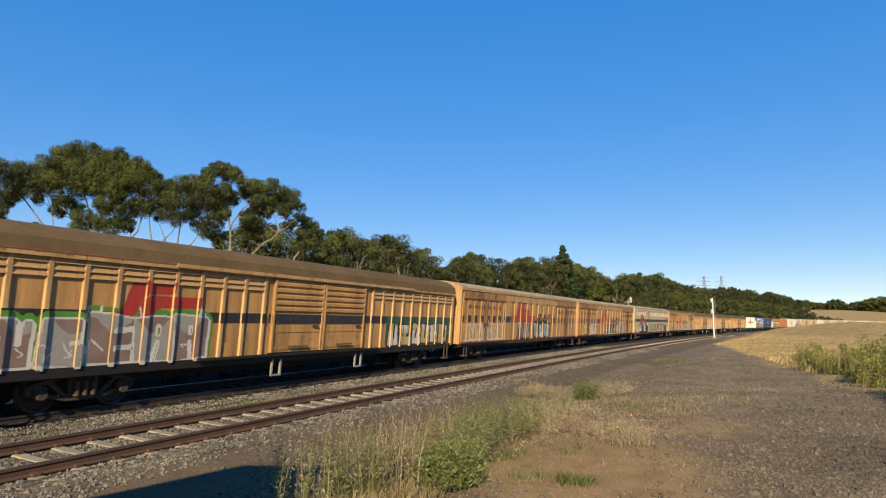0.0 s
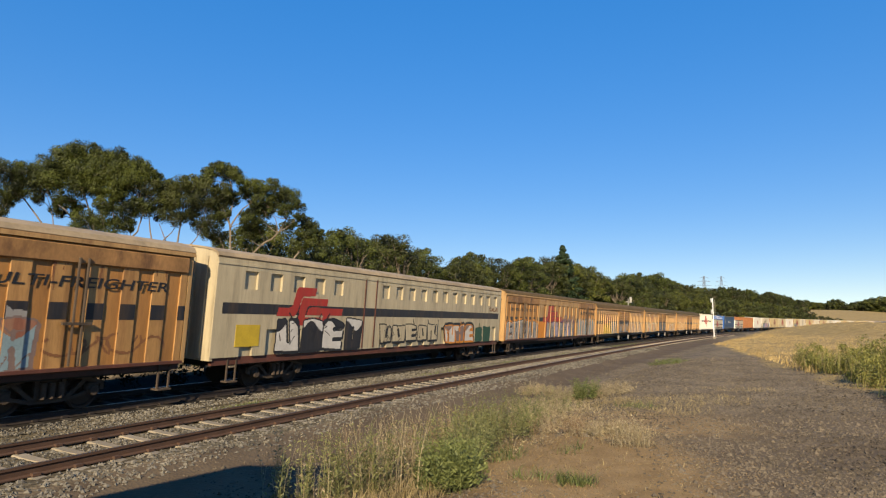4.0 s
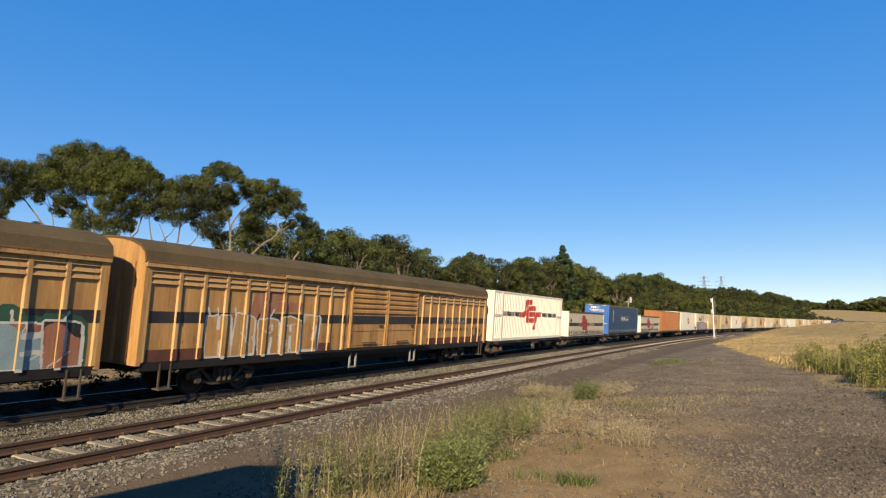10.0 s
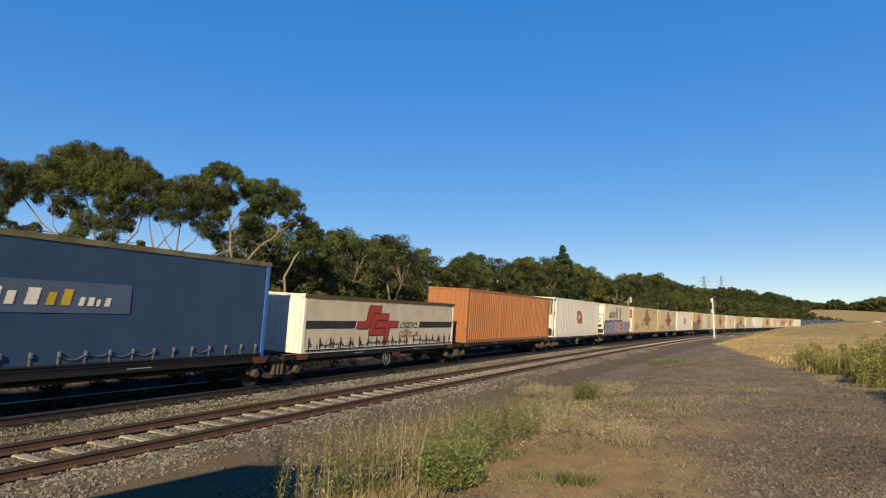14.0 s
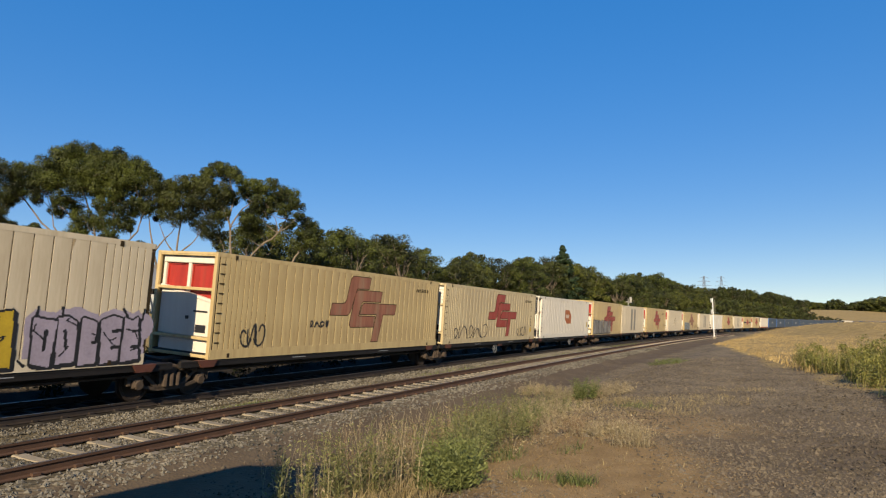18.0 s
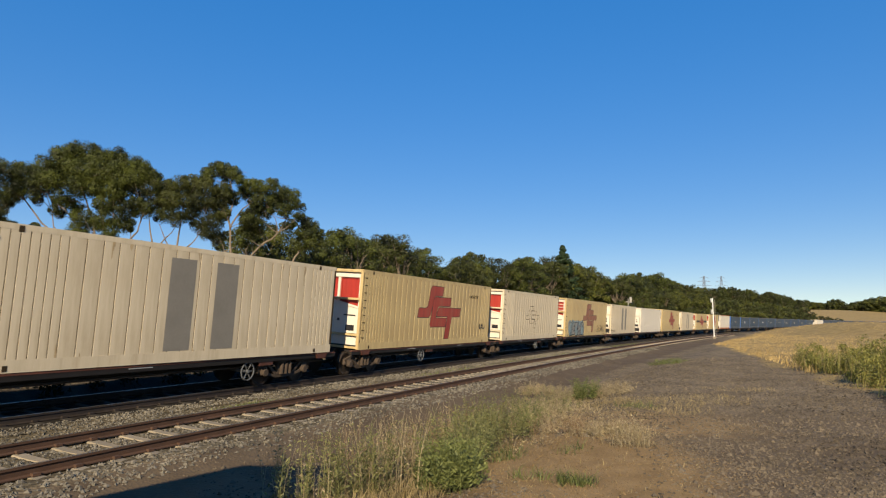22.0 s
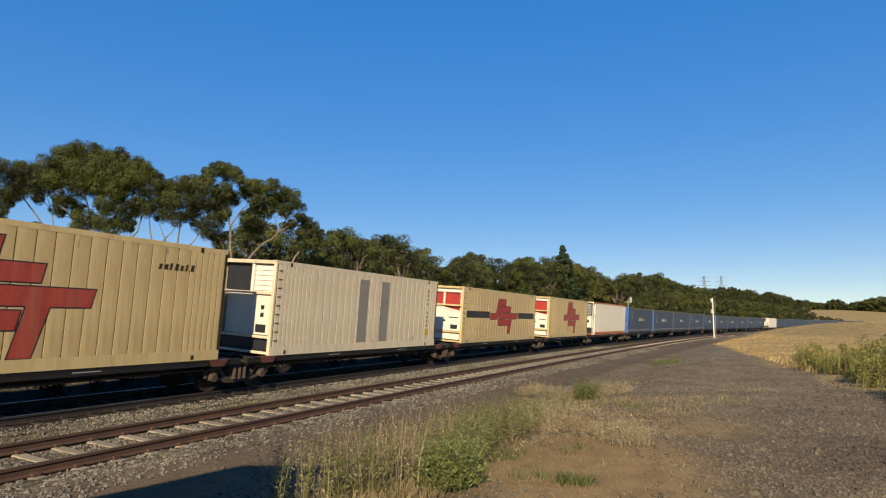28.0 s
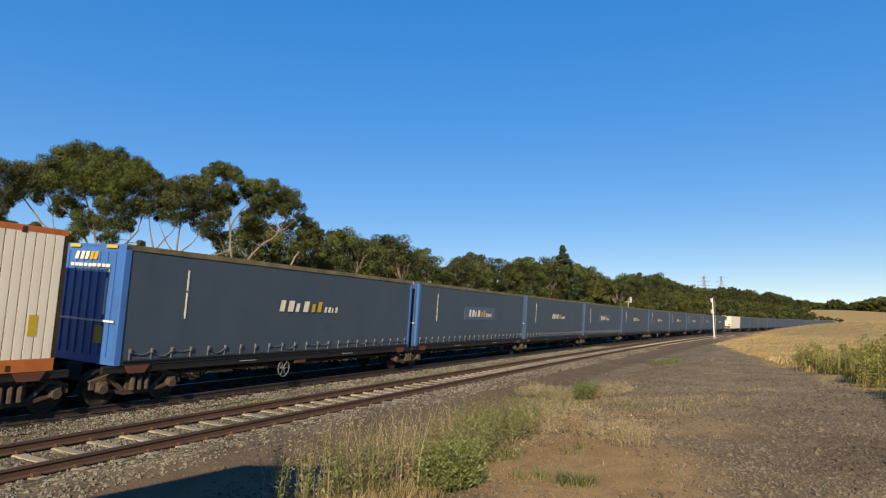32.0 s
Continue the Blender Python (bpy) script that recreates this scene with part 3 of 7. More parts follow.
def louvre_van(s, label, body, roof_mat, band_x=((0.3, 8.9), (9.0, 14.4), (14.4, 22.6)), length=22.65):
    v, h = van_base("louvre_van", label, length, roof_mat, 3.58, 4.22, UNDER, body, body)
    posts = [0.16] + [0.3 + .84 * i for i in range(1, 10)] + [8.72, 15.0] + [22.5 - .84 * i for i in range(8, 0, -1)] + [length - .16]
    depth_in, depth_out = -1.335, -1.395

    def depth(x, z):
        q = x + h
        if 9.1 < q < 14.4:
            return -1.40
        return depth_out if any(abs(q - p) < .075 for p in posts) else depth_in

    part("side_sheet", Shape().box(-h + .12, -h + 9.1, -1.335, -1.26, 1.04, 3.46), body, v)
    part("side_sheet", Shape().box(-h + 14.42, h - .12, -1.335, -1.26, 1.04, 3.46), body, v)
    post = Shape().add([(-.075, -1.33, 1.04), (-.05, -1.395, 1.06), (.05, -1.395, 1.06), (.075, -1.33, 1.04), (-.075, -1.33, 3.50), (-.05, -1.395, 3.50), (.05, -1.395, 3.50), (.075, -1.33, 3.50)],
                       [(0, 1, 5, 4), (1, 2, 6, 5), (2, 3, 7, 6), (4, 5, 6, 7), (3, 2, 1, 0)]).mesh("post", VAN_LIGHT if body is VAN else body)
    for p in posts:
        piece("post", post, v, Matrix.Translation((p - h, 0, 0)))
    slat = Shape().add([(0, -1.33, 0), (.72, -1.33, 0), (.72, -1.392, .015), (0, -1.392, .015), (0, -1.345, .125), (.72, -1.345, .125)],
                       [(0, 3, 2, 1), (3, 4, 5, 2), (0, 4, 3), (1, 2, 5)]).mesh("louvre", VAN_LIGHT if body is VAN else body)
    for a, b in zip(posts, posts[1:]):
        if b - a < 1.2:
            for k in range(3):
                piece("louvre", slat, v, Matrix.Translation((a + .06 - h, 0, 3.03 + .15 * k)) @ Matrix.Diagonal(((b - a - .12) / .72, 1, 1, 1)))
    part("gutter", Shape().box(-h, h, -1.45, -1.30, 3.46, 3.56).box(-h + 5.2, -h + 18.2, -1.49, -1.45, 3.50, 3.60), VAN_LIGHT if body is VAN else body, v)
    for x0, x1 in ((9.12, 11.72), (11.78, 14.38)):
        d = Shape().box(x0 - h, x1 - h, -1.38, -1.30, 1.12, 3.44)
        ribs = []
        for z in (2.42, 2.62, 2.82, 3.02, 3.22):
            ribs.append(Shape().add([(x0 + .08 - h, -1.38, z), (x1 - .08 - h, -1.38, z), (x1 - .08 - h, -1.435, z + .03), (x0 + .08 - h, -1.435, z + .03), (x0 + .08 - h, -1.435, z + .12), (x1 - .08 - h, -1.435, z + .12), (x0 + .08 - h, -1.38, z + .16), (x1 - .08 - h, -1.38, z + .16)],
                  [(0, 1, 2, 3), (3, 2, 5, 4), (4, 5, 7, 6)]))
        for z in (1.2, 1.75):
            ribs.append(Shape().box(x0 + .08 - h, x1 - .08 - h, -1.396, -1.38, z, z + .1))
        door = part("sliding_door", d, body, v, "sliding door pressed with horizontal ribs")
        for rib in ribs:
            part("rib", rib, body, door)
        for q in (x0, x1 - .08):
            part("door_frame", Shape().box(q - h, q + .08 - h, -1.43, -1.36, 1.12, 3.44), body, door)
        part("handle", Shape().box((x0 + x1) / 2 + .7 - h, (x0 + x1) / 2 + 1.0 - h, -1.47, -1.41, 1.95, 2.0), BOGIE, door)
        part("locking_bar", Shape().tube(((x0 + x1) / 2 - .5 - h, -1.46, 1.3), ((x0 + x1) / 2 + .5 - h, -1.46, 1.3), .025, .025, 6), BOGIE, door)
    part("roof_edge", Shape().box(-h, h, -1.462, -1.40, 3.562, 3.60), VAN_RUSTY, v)
    part("door_track", Shape().box(-h + 6.2, -h + 15.5, -1.50, -1.42, 1.02, 1.09), UNDER, v)
    for q in (9.3, 14.0):
        part("stirrup_step", Shape().box(-h + q, -h + q + .06, -1.38, -1.32, .4, .9).box(-h + q + .4, -h + q + .46, -1.38, -1.32, .4, .9).box(-h + q, -h + q + .46, -1.38, -1.32, .38, .43), POST, v)
    for x0, x1 in band_x:
        band(v, depth, x0 - h, x1 - h, 2.04, 2.33, BLACK)
    emblem_x = (2.9 - h, 7.4 - h)
    X, Z = grid(emblem_x[0], emblem_x[1], 2.0, 3.1)
    for k, pts in enumerate(LOGO[:2]):
        m = poly_mask(X, Z, [(emblem_x[0] + u * 4.5, 1.25 + w * 1.85) for u, w in pts])
        mark("emblem", X, Z, m, depth, 0.006, RED if label.startswith("Faded") else RED_PALE, v, "faded red emblem of slanted bars")
    rust_runs(v, lambda q, z: -1.452, .2 - h, 22.4 - h, 3.555, .10, 70, int(s))
    rust_runs(v, depth, .4 - h, 22.2 - h, 1.5, .5, 40, int(s) + 3, True)
    joins(v, s, length)
    return v, h, depth


def multi_van(s, label, body, roof_mat, length=22.65):
    v, h = van_base("multi_purpose_van", label, length, roof_mat, 3.92, 4.24, VAN_SILL, body, VAN_LIGHT)
    ends = ((0.25, 6.35), (16.75, length - .15))
    recess = [(7.35 + 1.17 * i, 7.95 + 1.17 * i) for i in range(8)]

    def depth(x, z):
        q = x + h
        for a, b in ends:
            if a < q < b:
                k = ((q - a) / (b - a) * 7) % 1
                return -1.36 if .25 < k < .75 else -1.40
        return -1.365 if any(a < q < b for a, b in recess) else -1.42

    part("side_sheet", Shape().box(-h + .12, h - .12, -1.365, -1.28, 1.04, 3.90), VAN_DEEP, v)
    cuts = [6.4] + [q for r in recess for q in r] + [16.7]
    for a, b in zip(cuts[::2], cuts[1::2]):
        part("panel", Shape().soft_box(a - h, b - h, -1.42, -1.33, 1.05, 3.46, .006), VAN_LIGHT if body is VAN else body, v)
    part("fascia", Shape().soft_box(-h + 6.4, -h + 16.7, -1.43, -1.33, 3.40, 3.80, .02), VAN_LIGHT if body is VAN else body, v)
    part("gutter", Shape().box(-h, h, -1.46, -1.34, 3.82, 3.92), VAN_LIGHT if body is VAN else body, v)
    for a, b in ends:
        w = (b - a) / 7
        bay = part("plug_door", Shape().box(a - h, b - h, -1.36, -1.33, 1.06, 3.42), body, v, "ribbed plug door with locking bars")
        for k in range(8):
            x = a + k * w
            part("rib", Shape().soft_box(max(x - .25 * w, a) - h, min(x + .25 * w, b) - h, -1.40, -1.35, 1.06, 3.42, .006), body, bay)
        part("door_header", Shape().soft_box(a - h, b - h, -1.45, -1.33, 3.36, 3.78, .03), HEADER, bay)
        c = (a + b) / 2 - h
        part("locking_bar", Shape().tube((c - .1, -1.47, 1.1), (c - .1, -1.47, 3.5), .03, .03, 6).tube((c + .12, -1.47, 1.1), (c + .12, -1.47, 3.5), .03, .03, 6).box(c - .35, c + .35, -1.50, -1.44, 2.0, 2.06), BOGIE, bay)
        part("door_rail", Shape().box(a - h, b - h, -1.50, -1.40, 1.0, 1.07), SILL, bay)
        band(v, depth, a - h, b - h, 2.12, 2.48, BLACK)
    emblem(v, depth, 7.4 - h, 11.9 - h, 1.3, 3.38, RED, INK)
    band(v, depth, 15.9 - h, 16.6 - h, 2.12, 2.48, BLACK)
    band(v, depth, 6.4 - h, 7.25 - h, 2.12, 2.48, BLACK, "black stripe", .12)
    bars_text(v, depth, .9 - h, 5.9 - h, 2.86, 3.06, INK, 22)
    words("RAIL", 1.0, MAUVE if "purple" in label else BLACK, v, Matrix.Translation((12.05 - h, -1.436, 2.04)) @ FACE_OUT, .4, "lettering", 3.5, .012)
    words("MULTI-FREIGHTER", .34, INK, v, Matrix.Translation((17.4 - h, -1.408, 2.84)) @ FACE_OUT, .15, "lettering", 4.75, .004)
    rust_runs(v, depth, .3 - h, 6.3 - h, 3.40, .9, 26, int(s))
    rust_runs(v, depth, 16.8 - h, 22.4 - h, 3.40, .9, 24, int(s) + 1)
    rust_runs(v, lambda q, z: -1.432, 6.5 - h, 16.6 - h, 3.79, .4, 30, int(s) + 2)
    joins(v, s, length)
    return v, h, depth


def window_van(s, label, length=22.4):
    v, h = van_base("panelled_van", label, length, ROOF_PALE, 3.95, 4.25, SILL, VAN_PALE, VAN_PALE)
    holes = [1.1 + 1.12 * i for i in range(5)] + [8.9 + 1.12 * i for i in range(12)]

    def depth(x, z):
        return -1.42

    part("side_sheet", Shape().box(-h + .12, h - .12, -1.34, -1.26, 1.04, 3.95), VAN_PALE, v)
    part("side_band", Shape().box(-h, h, -1.42, -1.33, 1.86, 3.06), VAN_PALE, v)
    part("top_band", Shape().box(-h, h, -1.42, -1.33, 3.60, 3.92).box(-h, h, -1.44, -1.41, 3.74, 3.80), VAN_PALE, v)
    cuts = [0] + [q for a in holes for q in (a, a + .55)] + [length]
    for a, b in zip(cuts[::2], cuts[1::2]):
        for z0, z1 in ((3.06, 3.60), (1.06, 1.86)):
            part("panel", Shape().box(a - h, b - h, -1.42, -1.33, z0, z1), VAN_PALE, v)
    part("door_seam", Shape().box(7.6 - h, 7.66 - h, -1.44, -1.41, 1.1, 3.8).box(8.4 - h, 8.46 - h, -1.44, -1.41, 1.1, 3.8), SILL, v)
    band(v, depth, .3 - h, length - .3 - h, 2.32, 2.62, BLACK)
    emblem(v, depth, 2.6 - h, 6.2 - h, 1.6, 3.25, RED, None)
    part("yellow_patch", Shape().box(.9 - h, 1.9 - h, -1.432, -1.42, 1.35, 2.0), YELLOW, v)
    joins(v, s, length)
    return v, h, depth


# ---- wagons that carry containers ----
STRAP = material("dull_grey_webbing", (0.0805, 0.0867, 0.0929), 0.7, 0, 0.2, 4, 30)
BEARER = Shape().box(-.12, .12, -1.15, 1.15, .78, .96).mesh("cross_bearer", UNDER)


def platform(s0, s1, label, bogies, tail=False, red=False, brake_wheel=None, box_at=()):
    """One platform of a container wagon, from s0 to s1; bogies at places along it."""
    length = s1 - s0
    h = length / 2
    w = thing("container_wagon", label, "wagon", "container wagons of the train")
    rail = SILL if red else UNDER
    part("centre_sill", Shape().box(-h + .2, h - .2, -.3, .3, .55, .98), UNDER, w)
    part("side_rail", Shape().box(-h + .1, h - .1, -1.20, -1.10, .82, .94), UNDER, w)
    part("rail_flange", Shape().box(-h + .1, h - .1, -1.21, -1.10, .94, .985), rail, w)
    part("side_rail", Shape().box(-h + .1, h - .1, 1.10, 1.20, .82, .98), UNDER, w)
    for k in range(0 if "far along" in label else 2):
        x = -h + length * (.3 + .35 * k)
        part("reflector_strip", Shape().box(x, x + .7, -1.206, -1.20, .895, .915), FENCE, w)
    for k in range(7):
        piece("cross_bearer", BEARER, w, Matrix.Translation((-h + .6 + (length - 1.2) * k / 6, 0, 0)))
    for x in (-h + 1.0, h - 1.0) + tuple(b - s0 - h for b in box_at):
        part("twist_lock_bracket", Shape().add([(x - .35, -1.25, .99), (x + .35, -1.25, .99), (x + .22, -1.25, .80), (x - .22, -1.25, .80), (x - .35, -1.05, .99), (x + .35, -1.05, .99), (x + .22, -1.05, .80), (x - .22, -1.05, .80)],
             [(0, 3, 2, 1), (4, 5, 6, 7), (0, 1, 5, 4), (1, 2, 6, 5), (2, 3, 7, 6), (3, 0, 4, 7)]), SILL, w)
    if brake_wheel is not None:
        x = brake_wheel - s0 - h
        bw = Shape()
        for i in range(16):
            a, b = 2 * math.pi * i / 16, 2 * math.pi * (i + 1) / 16
            bw.tube((x + .27 * math.cos(a), -1.16, .56 + .27 * math.sin(a)), (x + .27 * math.cos(b), -1.16, .56 + .27 * math.sin(b)), .02, .02, 5, False)
        for i in range(6):
            a = 2 * math.pi * i / 6
            bw.tube((x, -1.14, .56), (x + .27 * math.cos(a), -1.16, .56 + .27 * math.sin(a)), .014, .014, 5, False)
        bw.tube((x, -1.20, .56), (x, -.5, .56), .05, .05, 8)
        part("handbrake_wheel", bw, STRAP, w, "grey spoked handbrake wheel")
        part("wheel_bracket", Shape().box(x + .5, x + 1.1, -1.18, -1.1, .70, .90), SILL, w)
    part("air_pipe", Shape().tube((-h + .5, -.9, .66), (h - .5, -.9, .66), .03, .03, 6), BOGIE, w)
    for b in bogies:
        add_bogie(w, b - s0 - h, "far along" in label)
    joins(w, s0, length)
    return w


HW = 1.225
BASE = 1.0


def box_shell(name, label, category, s0, s1, z1, mat, group):
    c = thing(name, label, category, group)
    length = s1 - s0
    h = length / 2
    part("roof", Shape().box(-h, h, -HW + .01, HW - .01, z1 - .08, z1 - .01), mat, c)
    part("far_side", Shape().box(-h + .1, h - .1, HW - .08, HW, BASE, z1 - .05), mat, c)
    part("floor", Shape().box(-h + .05, h - .05, -HW + .06, HW - .06, BASE + .02, BASE + .16), UNDER, c)
    joins(c, s0, length)
    return c, h


def corner_posts(c, h, z1, mat):
    me = Shape().soft_box(-.08, .08, -.08, .08, BASE, z1, .015).mesh("corner_post", mat)
    cast = Shape().soft_box(-.09, .09, -.085, .085, 0, .12, .015).mesh("corner_casting", mat)
    for x in (-h + .08, h - .08):
        for y in (-HW + .075, HW - .075):
            piece("corner_post", me, c, Matrix.Translation((x, y, 0)))
            for z in (BASE, z1 - .12):
                piece("corner_casting", cast, c, Matrix.Translation((x, y, z + .001)))


def corrugated(s0, s1, z1, mat, label, pitch=.28):
    """A steel container with trapezoid ribs."""
    c, h = box_shell("container", label, "container", s0, s1, z1, mat, "containers on the train")
    deep = .045
    n = int((2 * h - .3) / pitch)
    x, pts = -h + .15, []
    for _ in range(n):
        pts += [(x, 0), (x + pitch * .32, 0), (x + pitch * .5, deep), (x + pitch * .82, deep)]
        x += pitch
    pts.append((h - .15, 0))
    sh = Shape()
    vs = [(a, -HW + .005 + b, z) for z in (BASE + .16, z1 - .1) for a, b in pts]
    k = len(pts)
    sh.add(vs, [(i, i + 1, k + i + 1, k + i) for i in range(k - 1)])
    part("corrugated_side", sh, mat, c)
    rib = Shape().box(-.05, .05, 0, .12, BASE + .15, z1 - .1).mesh("rib", mat)
    for xe in (-h + .06, h - .06):
        wall = part("end_wall", Shape().box(xe - .02, xe + .02, -HW + .12, HW - .12, BASE, z1 - .08), mat, c)
        for q in range(8):
            piece("rib", rib, wall, Matrix.Translation((xe, -HW + .22 + q * .28, 0)))
    part("bottom_rail", Shape().box(-h + .1, h - .1, -HW, -HW + .07, BASE, BASE + .16), mat, c)
    part("top_rail", Shape().box(-h + .1, h - .1, -HW, -HW + .07, z1 - .1, z1 - .004), mat, c)
    corner_posts(c, h, z1, mat)

    def ribbed(q, z):
        u = ((q + h - .15) / pitch) % 1
        return -HW + .005 + deep * min(1, max(0, min((u - .32) / .18, (1 - u) / .18)))

    SLOPED.append(ribbed)
    return c, h, ribbed


def reefer(s0, s1, z1, mat, label, bay=0.0, unit=WHITE, unit_face=RED, rail_mat=None, seam=.42):
    """An insulated container of flat panels with a cooling unit in its front end."""
    c, h = box_shell("refrigerated_container", label, "container", s0 - bay, s1, z1, mat, "containers on the train")
    x0 = -h + bay
    rail_mat = rail_mat or mat
    part("backing", Shape().box(x0 + .06, h - .02, -HW + .010, -HW + .1, BASE + .1, z1 - .06), SEAM, c)
    n = max(1, round((h - x0 - .3) / seam))
    w = (h - x0 - .24) / n
    close = 4
    me = Shape().box(.015, w - .015, -HW, -HW + .012, BASE + .26, z1 - .12).mesh("panel", mat)
    thin = Shape().box(.013, w / 2 - .013, -HW, -HW + .012, BASE + .26, z1 - .12).mesh("panel", mat)
    for k in range(n):
        if k < close or k >= n - 3:
            for q in (0, w / 2):
                piece("panel", thin, c, Matrix.Translation((x0 + .12 + k * w + q, 0, 0)))
        else:
            piece("panel", me, c, Matrix.Translation((x0 + .12 + k * w, 0, 0)))
    part("bottom_rail", Shape().box(x0 + .05, h - .05, -HW - .006, -HW + .09, BASE, BASE + .27), rail_mat, c)
    part("top_rail", Shape().box(-h + .05, h - .05, -HW - .004, -HW + .09, z1 - .13, z1 - .003), rail_mat, c)
    part("rear_doors", Shape().box(h - .05, h, -HW + .1, HW - .1, BASE + .05, z1 - .06).box(h - .01, h + .03, -.02, .02, BASE + .1, z1 - .1), mat, c)
    part("front_wall", Shape().box(x0 + .42, x0 + .5, -HW + .1, HW - .1, BASE, z1 - .06), mat, c)
    front = -h + .16 if bay else x0 + .08
    top, mid, foot = z1 - .14, BASE + 1.98, BASE + .58
    u = part("cooling_unit", Shape().soft_box(front + .20, x0 + .45, -1.06, 1.06, foot, top, .03), unit, c, "white cooling unit in the container's end")
    slat = Shape().add([(-.05, 0, 0), (-.05, 1, 0), (-.005, 0, .075), (-.005, 1, .075), (.0, 0, 0), (.0, 1, 0)], [(0, 1, 3, 2), (0, 4, 5, 1), (0, 2, 4), (1, 5, 3)])
    if unit_face is RED:
        near, far = mid - .34, mid + .06      # the sill between fans and housing slants
        part("header", Shape().soft_box(front + .04, front + .24, -1.08, 1.08, top - .2, top, .02), unit, u)
        for y0, y1 in ((-.97, -.06), (.06, .97)):
            za, zb = near + (y0 + 1.06) / 2.12 * (far - near), near + (y1 + 1.06) / 2.12 * (far - near)
            pan = part("fan_panel", Shape().add([(front + .15, y0, za), (front + .15, y1, zb), (front + .15, y1, top - .2), (front + .15, y0, top - .2)], [(0, 3, 2, 1)]), RED, u, "recessed red panel over the fan")
            part("panel_rim", Shape().box(front + .12, front + .15, y0, y0 + .05, za, top - .2).box(front + .12, front + .15, y1 - .05, y1, zb, top - .2).box(front + .12, front + .15, y0 + .05, y1 - .05, top - .25, top - .2), RED, pan)
            if "blue" in label:
                for k in range(3):
                    part("bar", Shape().box(front + .10, front + .13, y0, y1, mid + .1 + k * .24, mid + .14 + k * .24), unit, pan)
        for y in (-1.03, 0.0, 1.03):
            part("mullion", Shape().soft_box(front + .06, front + .22, y - .055, y + .055, near + (y + 1.06) / 2.12 * (far - near), top - .19, .01), unit, u)
        part("sill", Shape().add([(front + x, y, z + dz) for dz in (-.05, .03) for x in (.02, .22) for y, z in ((-1.08, near), (1.08, far))], [(0, 1, 3, 2), (4, 6, 7, 5), (0, 4, 5, 1), (2, 3, 7, 6), (0, 2, 6, 4), (1, 5, 7, 3)]), unit, u)
        part("unit_housing", Shape().add([(front + x, y, z) for x in (.05, .24) for y, z in ((-1.05, foot + .04), (1.05, foot + .04), (1.05, far - .05), (-1.05, near - .05))], [(0, 3, 2, 1), (4, 5, 6, 7), (0, 4, 7, 3), (1, 2, 6, 5), (2, 3, 7, 6), (0, 1, 5, 4)]), unit, u)
        part("control_box", Shape().soft_box(front + .02, front + .07, -.88, -.48, foot + .14, foot + .36, .01), GRILLE, u)
        part("vent_slot", Shape().box(front + .035, front + .07, -.9, -.35, foot + .72, foot + .77), GRILLE, u)
        part("switch", Shape().soft_box(front + .03, front + .07, -.16, -.04, foot + .5, foot + .6, .01), GRILLE, u)
    elif bay:
        g = part("fan_grille", Shape().soft_box(front + .10, front + .24, -.98, .98, mid - .25, top - .04, .04), GRILLE, u)
        me = slat.mesh("slat", FENCE)
        for k in range(8):
            piece("slat", me, g, Matrix.Translation((front + .10 - .03 * math.sin(k * .4), -.94, mid - .20 + k * .145)) @ Matrix.Diagonal((1.2, 1.88, 1.1, 1)))
        hous = part("unit_housing", Shape().soft_box(front + .02, front + .26, -.98, .98, foot + .05, mid - .30, .06), unit, u)
        part("control_box", Shape().soft_box(front - .005, front + .04, -.8, -.3, foot + .55, foot + .80, .01), GRILLE, hous)
    else:
        me = slat.mesh("slat", unit)
        shut = part("slatted_panel", Shape().box(front + .06, front + .21, -1.06, -.28, mid + .04, top - .02), unit, u)
        for k in range(5):
            piece("slat", me, shut, Matrix.Translation((front + .06, -1.06, mid + .08 + k * .165)) @ Matrix.Diagonal((.6, .78, 1.6, 1)))
        part("fan_grille", Shape().soft_box(front + .12, front + .21, -.16, 1.04, mid + .06, top - .04, .01), GRILLE, u)
        part("divider", Shape().box(front - .02, front + .21, -.27, -.17, mid, top), unit, u)
        door = part("service_door", Shape().soft_box(front + .01, front + .24, -1.04, -.30, foot + .04, mid - .04, .02), unit, u)
        for z in (foot + .62, foot + .86):
            part("switch", Shape().soft_box(front - .005, front + .03, -.80, -.66, z, z + .14, .01), GRILLE, door)
        part("control_box", Shape().soft_box(front - .01, front + .03, -.92, -.5, foot + .12, foot + .38, .01), GRILLE, door)
    part("generator_box", Shape().soft_box(front + .06, x0 + .45, -1.0, 1.0, BASE + .10, BASE + .50, .02), unit if unit_face is RED else GRILLE, u)
    for y in (-HW + .06, HW - .06):
        wide = .03 if bay else .06
        part("end_post", Shape().soft_box(-h, -h + wide * 1.6, y - wide, y + wide, BASE, z1, .012), mat, c)
        if bay:
            part("end_post", Shape().soft_box(x0, x0 + .1, y - .06, y + .06, BASE, z1, .012), mat, c)
            for z in (BASE + .02, mid - .1):
                part("side_brace", Shape().box(-h + .1, x0, y - .04, y + .04, z, z + .09), WHITE, c)
    for z in (BASE + .02, z1 - .11) if bay else (BASE + .02, BASE + .52, mid - .05, z1 - .13):
        part("cross_bar", Shape().soft_box(-h + .01, -h + .09, -HW + .12, HW - .12, z, z + .09, .012), rail_mat, c)
    for x in (x0 + .75, h - 1.0):
        for z in (BASE + .02, z1 - .17):
            part("lifting_fitting", Shape().soft_box(x - .06, x + .06, -HW - .012, -HW + .03, z, z + .14, .012), SEAM, c)
    rung = Shape().box(x0 + .16, x0 + .34, -HW - .012, -HW, 0, .035).mesh("rung", SEAM)
